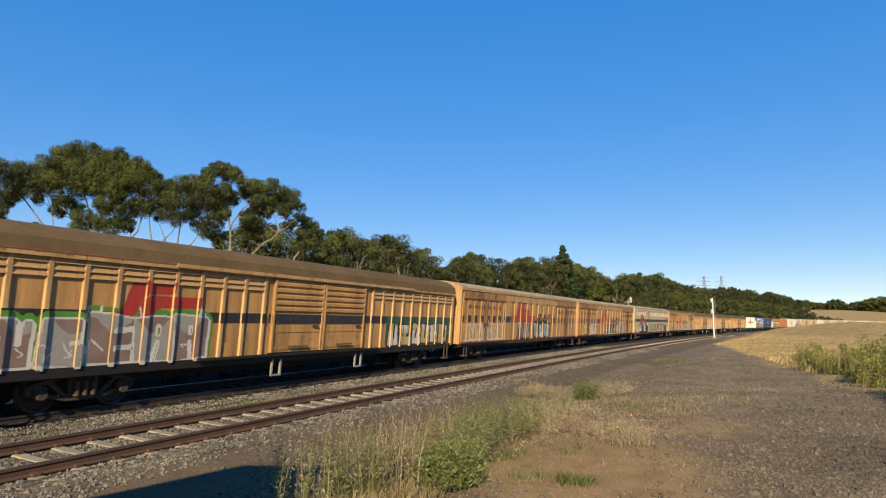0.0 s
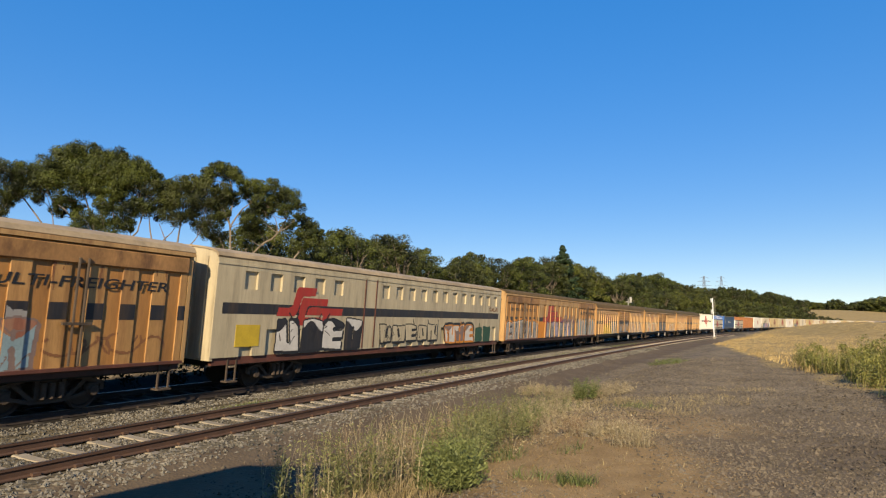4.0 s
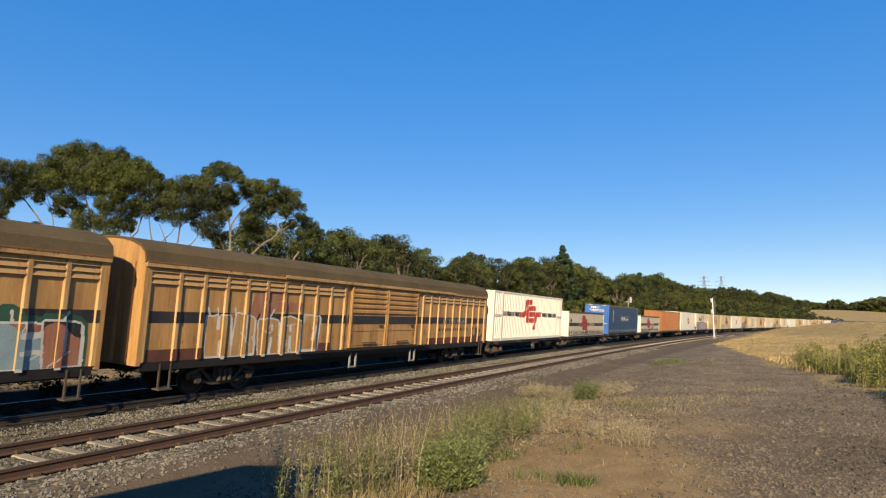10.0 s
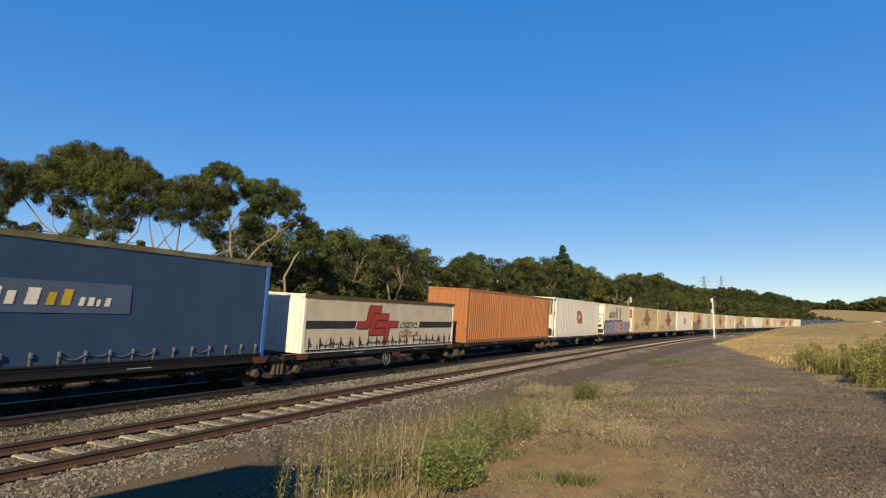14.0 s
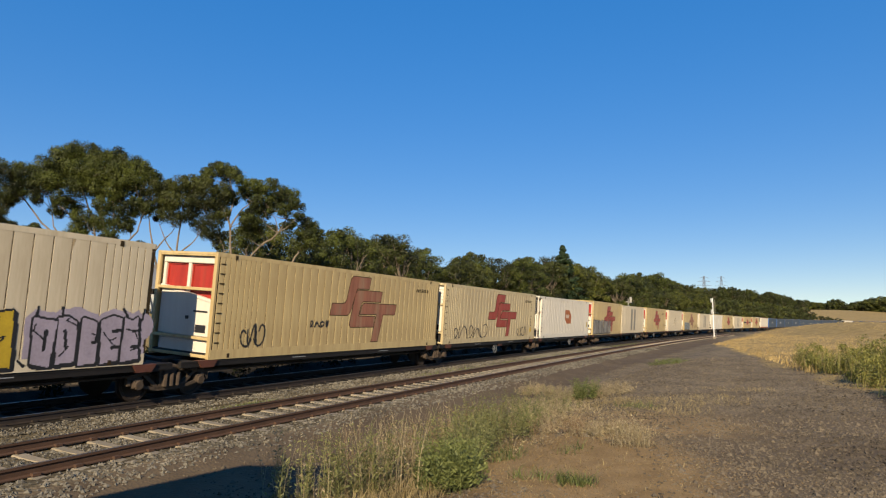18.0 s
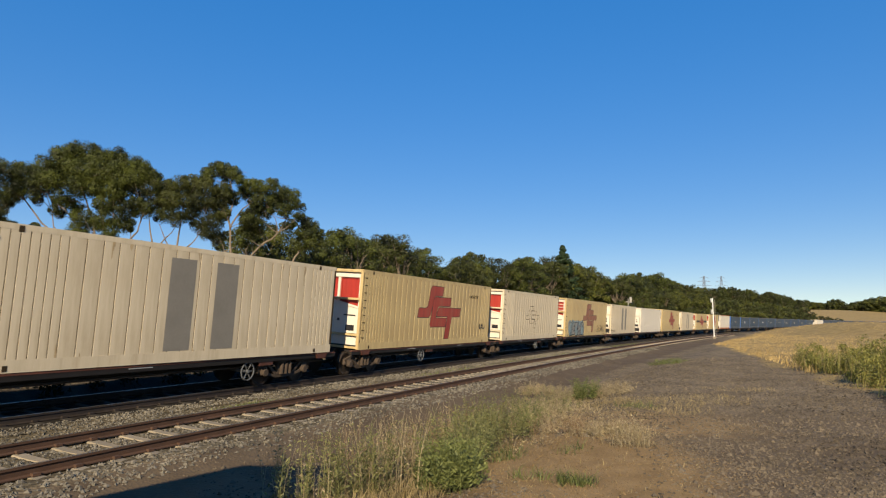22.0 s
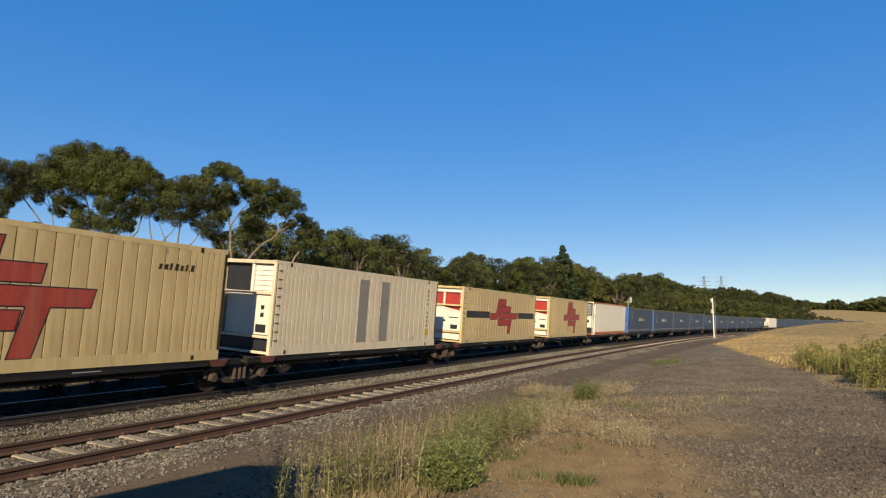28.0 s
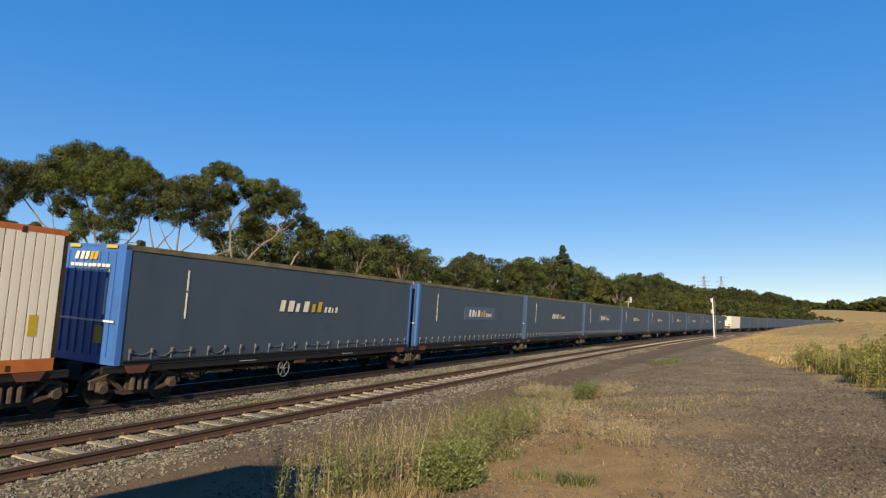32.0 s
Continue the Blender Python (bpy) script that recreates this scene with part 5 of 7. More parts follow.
def badge(c, d, x0, x1):
    """An orange badge with one corner cut off and a pale bar across it."""
    X, Z = grid(x0, x1, 2.05, 3.15)
    u, w = (X - x0) / (x1 - x0), (Z - 2.05) / 1.1
    m = (u + w < 1.62) & (u + w > .3)
    mark("badge", X, Z, m, d, .004, ORANGE_RAIL, c, "orange badge")
    bars_text(c, lambda q, z: d(q, z) - .004, x0 + .3, x0 + 1.2, 2.5, 2.78, WHITE, 3)


def blue_container(s0, s1, patch, n, near=True):
    c, h, d = curtain_box(s0, s1, 3.95, CURTAIN_DEEP if patch and n == 0 else CURTAIN_BLUE, BLUE if n == 0 else NAVY, "Dusty dark blue curtain-sided container with a bright blue end frame", near and n < 4)
    if n < 7:
        part("blue_corner", Shape().box(-h - .005, -h + .16, -HW - .012, -HW + .1, BASE, 3.9), BLUE if n < 2 else NAVY, c)
    if patch:
        part("patch", Shape().box(5.2 - h, 9.5 - h, -HW - .004, -HW + .01, 2.25, 2.95), PALE_PATCH, c, "paler rectangular patch")
    if near:
        bars_text(c, lambda q, z: -HW - .012, 5.75 - h, 7.35 - h, 2.42, 2.78, WHITE, 4)
        bars_text(c, lambda q, z: -HW - .012, 7.4 - h, 8.05 - h, 2.42, 2.78, YELLOW, 2)
        bars_text(c, lambda q, z: -HW - .012, 8.15 - h, 9.0 - h, 2.42, 2.62, WHITE, 4)
        part("tape_strip", Shape().box(1.95 - h, 2.0 - h, -HW - .008, -HW, 2.9, 3.45).box(1.95 - h, 2.0 - h, -HW - .008, -HW, 2.15, 2.85), WHITE, c, "thin white tape")
        face = -h - .042      # a hair before the ribs of the end
        for q, (y0, mat) in enumerate(((.62, WHITE), (.42, WHITE), (.24, WHITE), (.06, YELLOW), (-.1, YELLOW))):
            part("end_marking", Shape().add([(face, y0, 3.54), (face, y0 - .13, 3.54), (face, y0 - .19, 3.74), (face, y0 - .06, 3.74)], [(0, 1, 2, 3)]), mat, c)
        for z0, z1, y0, y1 in ((3.36, 3.44, -.75, .8), (3.24, 3.31, -.75, .55)):
            for k in range(9):
                ya = y0 + (y1 - y0) * k / 9
                part("end_marking", Shape().box(face - .002, face + .01, ya, ya + (y1 - y0) / 9 * (.7 if k % 3 else .85), z0, z1), WHITE, c)
        part("end_marking", Shape().box(face - .002, face + .01, -.72, -.66, 2.2, 3.1), WHITE, c)
        part("end_bar", Shape().box(face - .012, face + .012, -1.1, 1.1, 2.02, 2.07), WHITE, c)
        part("end_label", Shape().box(face - .002, face + .01, -.72, -.42, 1.5, 1.92), YELLOW, c)
        for y0 in (-.95, .45):
            part("hazard_strip", Shape().box(face - .002, face + .01, y0, y0 + .4, 3.84, 3.92), YELLOW, c)


STRAW_PAINT = material("cream_spray_paint", (0.322, 0.2601, 0.1238), 0.55, 0, 0.25, 2, 20)
GREEN_GREY = material("grey_green_spray_paint", (0.1238, 0.1362, 0.0743), 0.55, 0, 0.35, 2, 20)
TAN2 = material("pale_yellowed_panels", (0.4162, 0.3414, 0.2004), 0.5, 0, 0.1, 1, 15, 0.03, 20, (0.2105, 0.1362, 0.0619), 0.45, STREAK, 0.05)
consist()
# ---- ground ----
CX, CY = START_X + RADIUS * math.cos(START_TURN), START_Y - RADIUS * math.sin(START_TURN)


def plan(x, y):
    """s along the far track and the distance to its right."""
    s = (np.arctan2(y - CY, CX - x) - START_TURN) * RADIUS
    return s, RADIUS - np.hypot(x - CX, y - CY)


def ground_z(x, y):
    x, y = np.asarray(x, float), np.asarray(y, float)
    s, off = plan(x, y)
    z = np.interp(off, [-900, -120, -60, -40, -22, -9, -6, -4.2, -3.2, -2.1, -1.5, -1.3, 1.1, 1.4, 2.0, 2.7, 3.2, 3.36, 3.5, 5.4, 5.6, 5.95, 6.5, 7.2, 9.5, 12.0, 60, 400],
                  [12, 7, 4.5, 3.0, 1.9, 1.05, .65, .1, -.45, -.08, -.03, -.12, -.25, -.215, -.26, -.33, -.25, -.18, -.235, -.325, -.29, -.30, -.34, -.50, -.50, -.12, 0, 2])
    hill = np.clip((-off - 25) / 100, 0, 1) * np.clip((s - 300) / 140, 0, 1)
    z = z + 9.5 * hill * hill * (3 - 2 * hill)
    bank0 = np.interp(s, [-50, 8, 22, 70, 120, 250], [19.5, 18.2, 16.2, 9.2, 8.4, 8.2])
    rise = np.clip((off - bank0) / 6, 0, 1)
    z = z + (np.interp(s, [0, 30, 55], [.5, .4, .08]) * rise * rise * (3 - 2 * rise)) * np.clip((s + 15) / 20, 0, 1)
    z = z + 2.5 * np.exp(-((x - 74.5) / 7.5) ** 2 - ((y - 112) / 28) ** 2)
    z = z + np.where((off < 2.0) & (off > -3) | (off > 3.2) & (off < 6.3), 0, 1) * .05 * np.sin(x * .9 + 1.3 * np.sin(y * .5)) * np.sin(y * .7 + x * .2)
    return z


def spread(lo, hi, fine_lo, fine_hi, step, grow_by=1.12):
    mid = list(np.arange(fine_lo, fine_hi, step))
    a, d = mid[0], step
    left = []
    while a > lo:
        d *= grow_by
        a -= d
        left.append(a)
    b, d = mid[-1], step
    right = []
    while b < hi:
        d *= grow_by
        b += d
        right.append(b)
    return np.array(left[::-1] + mid + right)


def make_ground():
    xs, ys = spread(-3500, 3500, -16, 34, .3), spread(-400, 4500, 5, 60, .3)
    X, Y = np.meshgrid(xs, ys)
    Z = ground_z(X, Y)
    n = len(xs)
    verts = np.stack([X.ravel(), Y.ravel(), Z.ravel()], 1)
    idx = np.arange(len(xs) * len(ys)).reshape(len(ys), n)
    faces = np.stack([idx[:-1, :-1].ravel(), idx[:-1, 1:].ravel(), idx[1:, 1:].ravel(), idx[1:, :-1].ravel()], 1)
    me = bpy.data.meshes.new("ground")
    me.from_pydata(verts.tolist(), [], faces.tolist())
    S, O = plan(X, Y)
    bank0 = np.interp(S, [-50, 8, 22, 70, 120, 250], [19.5, 18.2, 16.2, 9.2, 8.4, 8.2])
    wob = .8 * np.sin(X * .55 + 2 * np.sin(Y * .31)) + .6 * np.sin(Y * .83 - X * .4)
    ballast = np.clip((6.35 + .15 * wob - O) / .5, 0, 1) * np.clip((O + 4.2) / .8, 0, 1)
    grass = np.maximum(np.clip((-4.4 - O) / 1.5, 0, 1), np.clip((O - bank0 + .6 + .5 * wob) / 1.2, 0, 1))
    # bare yellowish earth and thin dry grass in the strip between the track and the gravel road
    dirt = np.exp(-((X - 1.8 - .9 * wob * .3) / 1.5) ** 2 - ((Y - 9.8) / 3.0) ** 2)
    dirt = np.maximum(dirt, .6 * np.exp(-((X - 4.4) / 2.0) ** 2 - ((Y - 13.6) / 1.6) ** 2))
    cess = np.clip((9.6 + .5 * wob - O) / 1.6, 0, 1) * np.clip((O - 5.9) / .5, 0, 1) * np.clip((105 - S) / 20, 0, 1)
    cess = np.maximum(cess, .62 * np.clip((21 + 1.5 * wob - Y) / 9, 0, 1) * np.clip((O - 9) / 2, 0, 1))
    # painted shade: strip under and just beyond the train
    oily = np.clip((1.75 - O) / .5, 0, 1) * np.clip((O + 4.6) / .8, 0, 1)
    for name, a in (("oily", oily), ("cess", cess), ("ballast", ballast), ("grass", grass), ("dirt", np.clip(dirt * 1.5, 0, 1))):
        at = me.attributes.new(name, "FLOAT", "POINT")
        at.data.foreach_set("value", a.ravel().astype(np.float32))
    me.shade_smooth()
    m = bpy.data.materials.new("ground_cover")
    m.use_nodes = True
    nt = m.node_tree
    bs = nt.nodes["Principled BSDF"]
    bs.inputs["Roughness"].default_value = .95
    bs.inputs["Specular IOR Level"].default_value = .15
    co = nt.nodes.new("ShaderNodeTexCoord")

    def noise_ramp(scale, detail, lo, hi, c0, c1, kind="ShaderNodeTexNoise"):
        t = nt.nodes.new(kind)
        t.inputs["Scale"].default_value = scale
        if kind == "ShaderNodeTexNoise":
            t.inputs["Detail"].default_value = detail
        nt.links.new(co.outputs["Object"], t.inputs["Vector"])
        r = nt.nodes.new("ShaderNodeValToRGB")
        r.color_ramp.elements[0].position, r.color_ramp.elements[1].position = lo, hi
        r.color_ramp.elements[0].color, r.color_ramp.elements[1].color = (*c0, 1), (*c1, 1)
        nt.links.new(t.outputs["Color" if kind != "ShaderNodeTexNoise" else "Fac"], r.inputs[0])
        return r.outputs[0], t

    def mix(fac, a, b, kind="MIX"):
        q = nt.nodes.new("ShaderNodeMix")
        q.data_type, q.blend_type = "RGBA", kind
        if isinstance(fac, float):
            q.inputs["Factor"].default_value = fac
        else:
            nt.links.new(fac, q.inputs["Factor"])
        nt.links.new(a, q.inputs["A"])
        nt.links.new(b, q.inputs["B"])
        return q.outputs["Result"]

    def weight(name, scale, lo, hi):
        a = nt.nodes.new("ShaderNodeAttribute")
        a.attribute_name = name
        t = nt.nodes.new("ShaderNodeTexNoise")
        t.inputs["Scale"].default_value, t.inputs["Detail"].default_value = scale, 5
        nt.links.new(co.outputs["Object"], t.inputs["Vector"])
        q = nt.nodes.new("ShaderNodeMath")
        q.operation = "MULTIPLY_ADD"
        q.inputs[1].default_value, q.inputs[2].default_value = .7, -.35
        nt.links.new(t.outputs["Fac"], q.inputs[0])
        q2 = nt.nodes.new("ShaderNodeMath")
        nt.links.new(a.outputs["Fac"], q2.inputs[0])
        nt.links.new(q.outputs[0], q2.inputs[1])
        r = nt.nodes.new("ShaderNodeMapRange")
        r.inputs["From Min"].default_value, r.inputs["From Max"].default_value = lo, hi
        nt.links.new(q2.outputs[0], r.inputs["Value"])
        return r.outputs[0]

    gravel, _ = noise_ramp(.6, 6, .35, .7, (0.118, 0.092, 0.058), (0.186, 0.148, 0.096))
    speck, vor = noise_ramp(17, 0, .15, .9, (.45, .45, .45), (1.5, 1.47, 1.4), "ShaderNodeTexVoronoi")
    gravel = mix(1.0, gravel, speck, "MULTIPLY")
    stone, _ = noise_ramp(1.3, 5, .35, .7, (0.0704, 0.0563, 0.0332), (0.1207, 0.1006, 0.0644))
    stone = mix(1.0, stone, speck, "MULTIPLY")
    earth, _ = noise_ramp(2.2, 6, .3, .75, (0.150, 0.099, 0.045), (0.245, 0.170, 0.083))
    straw, _ = noise_ramp(.9, 6, .3, .75, (0.21, 0.145, 0.058), (0.36, 0.265, 0.112))
    green, _ = noise_ramp(.05, 5, .4, .62, (0.0380, 0.0421, 0.0129), (0.1696, 0.1287, 0.0549))
    straw = mix(.2, straw, green)
    c = gravel
    brown, _ = noise_ramp(1.1, 6, .3, .75, (0.070, 0.051, 0.032), (0.114, 0.085, 0.053))
    c = mix(weight("cess", .9, .25, .75), c, brown)
    c = mix(weight("dirt", 1.6, .12, .5), c, earth)
    c = mix(weight("grass", .8, .3, .7), c, straw)
    c = mix(weight("ballast", 1.5, .35, .65), c, stone)
    # near-black tone that deepens the shade below the wagons
    shade_tone, _ = noise_ramp(2.0, 5, .3, .75, (0.0082, 0.0070, 0.0058), (0.0263, 0.0211, 0.0152))
    c = mix(weight("oily", 1.2, .3, .7), c, shade_tone)
    nt.links.new(c, bs.inputs["Base Color"])
    bn = nt.nodes.new("ShaderNodeBump")
    bn.inputs["Strength"].default_value, bn.inputs["Distance"].default_value = .35, .03
    flat = nt.nodes.new("ShaderNodeMath")
    flat.operation = "MULTIPLY_ADD"
    flat.inputs[1].default_value, flat.inputs[2].default_value = -.9, 1.0
    nt.links.new(weight("dirt", 1.6, .05, .35), flat.inputs[0])
    rough = nt.nodes.new("ShaderNodeMath")
    rough.operation = "MULTIPLY"
    nt.links.new(flat.outputs[0], rough.inputs[0])
    nt.links.new(vor.outputs["Distance"], rough.inputs[1])
    clods = nt.nodes.new("ShaderNodeTexNoise")
    clods.inputs["Scale"].default_value, clods.inputs["Detail"].default_value = 16, 6
    nt.links.new(co.outputs["Object"], clods.inputs["Vector"])
    both = nt.nodes.new("ShaderNodeMath")
    nt.links.new(rough.outputs[0], both.inputs[0])
    nt.links.new(clods.outputs["Fac"], both.inputs[1])
    nt.links.new(both.outputs[0], bn.inputs["Height"])
    nt.links.new(bn.outputs[0], bs.inputs["Normal"])
    me.materials.append(m)
    tagged(new("ground", me), "Gravel, bare earth and dry grass beside a railway", "ground", kind="structure")


make_ground()

# ---- the two tracks ----
RAIL_PROFILE = [(-.035, 0), (-.035, -.035), (-.012, -.05), (-.012, -.135), (-.07, -.15), (-.07, -.165), (.07, -.165), (.07, -.15), (.012, -.135), (.012, -.05), (.035, -.035), (.035, 0)]


def rail_mesh(off, cant, z, gauge_side):
    sh, head = Shape(), Shape()
    ss = [-60 + 4 * i for i in range(40)] + [100 + 12 * i for i in range(70)]
    k = len(RAIL_PROFILE)
    vs, hv = [], []
    for s in ss:
        m = on_track(s, off, z, cant)
        vs += [m @ Vector((0, -(gauge_side + a), b)) for a, b in RAIL_PROFILE]
        hv += [m @ Vector((0, -(gauge_side + a), .004)) for a in (-.03, .03)]
    fs = [(i * k + q, (i + 1) * k + q, (i + 1) * k + (q + 1) % k, i * k + (q + 1) % k) for i in range(len(ss) - 1) for q in range(k)]
    sh.add(vs, fs)
    head.add(hv, [(2 * i, 2 * i + 1, 2 * i + 3, 2 * i + 2) for i in range(len(ss) - 1)])
    return sh, head


SLEEPER = Shape().add([(-.12, -1.25, -.33), (.12, -1.25, -.33), (.12, 1.25, -.33), (-.12, 1.25, -.33), (-.10, -1.25, -.155), (.10, -1.25, -.155), (.09, -.3, -.19), (-.09, -.3, -.19), (.09, .3, -.19), (-.09, .3, -.19), (.10, 1.25, -.155), (-.10, 1.25, -.155)],
                      [(0, 3, 2, 1), (4, 5, 6, 7), (7, 6, 8, 9), (9, 8, 10, 11), (0, 1, 5, 4), (2, 3, 11, 10), (1, 2, 10, 8, 6, 5), (3, 0, 4, 7, 9, 11)]).mesh("sleeper", CONCRETE)


# same sleeper with the train's shade painted in, for the far track
SHADED_SLEEPER = SLEEPER.copy()
SHADED_SLEEPER.materials[0] = SHADED_CONCRETE


def track(name, label, off, cant, z, s_near, s_far, sleeper, rail):
    t = thing(name, label, "railway track", kind="structure")
    for side in (-.7525, .7525):
        body, head = rail_mesh(off, cant, z, side)
        r = part("rail", body, rail, t, "rust-brown steel rail")
        part("rail_head", head, STEEL, r, "worn running surface")
    s, n = s_near, 0
    far = Shape()
    while s < s_far:
        m = on_track(s, off, z, cant)
        if n < 160:
            piece("sleeper", sleeper, t, m)
        else:
            far.add([m @ v.co for v in SLEEPER.vertices], [tuple(p.vertices) for p in SLEEPER.polygons])
        s += .667
        n += 1
    tagged(part("far_sleepers", far, sleeper.materials[0], t), kind="stuff")
    clips = Shape()
    s = s_near
    for _ in range(110):
        m = on_track(s, off, z, cant)
        for side in (-.7525, .7525):
            for q in (-.085, .085):
                b = Shape().box(-.06, .06, -side - q - .035, -side - q + .035, -.16, -.115)
                clips.add([m @ Vector(v) for v in b.v], b.f)
        s += .667
    tagged(part("rail_clips", clips, rail, t), kind="stuff")


track("near_track", "Empty railway track of rusty rails on concrete sleepers", NEAR_TRACK, NEAR_CANT, -.08, -15.7, 220, SLEEPER, RAIL_RUST)
track("far_track", "Railway track that carries the goods train", 0, CANT, 0, -15.5, 160, SHADED_SLEEPER, SHADED_RAIL)
# ---- trees ----
def leaf_quads(centres, radii, count, size, rnd, flat=.7, toss=.5):
    """Small leaf quads round clump centres; returns vertex and face lists."""
    n = len(centres) * count
    c = np.repeat(np.array(centres), count, 0)
    r = np.repeat(np.array(radii), count)
    d = rnd.normal(size=(n, 3))
    d /= np.linalg.norm(d, axis=1)[:, None]
    d *= ((.35 + .65 * rnd.random(n) ** .5) * r)[:, None]
    d[:, 2] *= flat
    p = c + d
    out = d / np.maximum(np.linalg.norm(d, axis=1)[:, None], 1e-6) + rnd.normal(size=(n, 3)) * toss
    out /= np.linalg.norm(out, axis=1)[:, None]
    a = np.cross(out, rnd.normal(size=(n, 3)))
    a /= np.linalg.norm(a, axis=1)[:, None]
    b = np.cross(out, a)
    L = (size * rnd.uniform(.6, 1.3, n))[:, None]
    a, b = a * L, b * L * .45
    v = np.stack([p - a * .5, p + b * .5, p + a * .5, p - b * .5], 1).reshape(-1, 3)
    f = np.arange(4 * n).reshape(-1, 4)
    return v, f


def array_mesh(name, v, f, mat):
    me = bpy.data.meshes.new(name)
    me.from_pydata(v.tolist(), [], f.tolist())
    me.materials.append(mat)
    return me


def limb(sh, a, b, ra, rb, rnd, bend=.08, n=6, steps=4):
    """A bent, tapering limb."""
    a, b = np.array(a, float), np.array(b, float)
    L = np.linalg.norm(b - a)
    off1 = rnd.normal(size=3) * bend * L
    prev, pr = a, ra
    for i in range(1, steps + 1):
        t = i / steps
        q = a + (b - a) * t + off1 * math.sin(math.pi * t)
        r = ra + (rb - ra) * t
        sh.tube(prev, q, pr, r, n, False)
        prev, pr = q, r
    return prev


def gum_tree(label, seed, height, rx, low, clumps, count, size, leaf, bark, stems=1, lean=0.0, name="gum_tree", category="tree", clump_r=(1.1, 1.9), group="trees beyond the railway", flat=.7):
    """A eucalypt: bare forking stems under an uneven umbrella of leaf clumps with gaps."""
    rnd = np.random.default_rng(seed)
    t = thing(name, label, category, group)
    centres, radii = [], []
    tries = 0
    while len(centres) < clumps and tries < 6000:
        tries += 1
        u = rnd.uniform(-1, 1, 2)
        q = math.hypot(*u)
        if q > 1:
            continue
        top = height * (1 - .30 * q ** 2.2)
        z = top - (rnd.random() * 1.3 if rnd.random() < .6 else rnd.random() * (top - height * low))
        r = rnd.uniform(*clump_r) * min(1.0, rx / 4)
        c = (u[0] * rx + lean * z, u[1] * rx * .9, z - r * .5)
        if any((c[0] - b[0]) ** 2 + (c[1] - b[1]) ** 2 + 2 * (c[2] - b[2]) ** 2 < (.74 * (r + br)) ** 2 for b, br in zip(centres, radii)):
            continue
        centres.append(c)
        radii.append(r)
    sh = Shape()
    base_r = .018 * height + .05
    forks = []
    for k in range(stems):
        a = 2 * math.pi * (k / stems) + rnd.uniform(-.4, .4)
        spread_to = rx * (.30 if stems > 1 else .08)
        foot = np.array([.35 * math.cos(a), .35 * math.sin(a), -.3]) if stems > 1 else np.array([0, 0, -.3])
        fork = np.array([spread_to * math.cos(a) + lean * height * .4, spread_to * math.sin(a), height * rnd.uniform(.36, .48)])
        limb(sh, foot, fork, base_r / stems ** .4, base_r * .62 / stems ** .4, rnd, .05, 8, 5)
        forks.append(fork)
    for c, r in zip(centres, radii):
        if rnd.random() < .62:
            c = np.array(c)
            fork = min(forks, key=lambda q: np.linalg.norm(q[:2] - c[:2]))
            limb(sh, fork, c, base_r * .34, .03, rnd, .1, 5, 4)
    part("trunk", sh, bark, t, "", True)
    v, f = leaf_quads(centres, radii, count, size, rnd, flat)
    crown = part("crown", array_mesh("crown", v, f, leaf), None, t)
    return t, crown


def put(t, x, y, turn=0.0, scale=1.0, sink=0.0):
    t.matrix_basis = Matrix.Translation((x, y, float(ground_z(x, y)) - sink)) @ Matrix.Rotation(turn, 4, "Z") @ Matrix.Scale(scale, 4)
    return t


SWAYERS = []


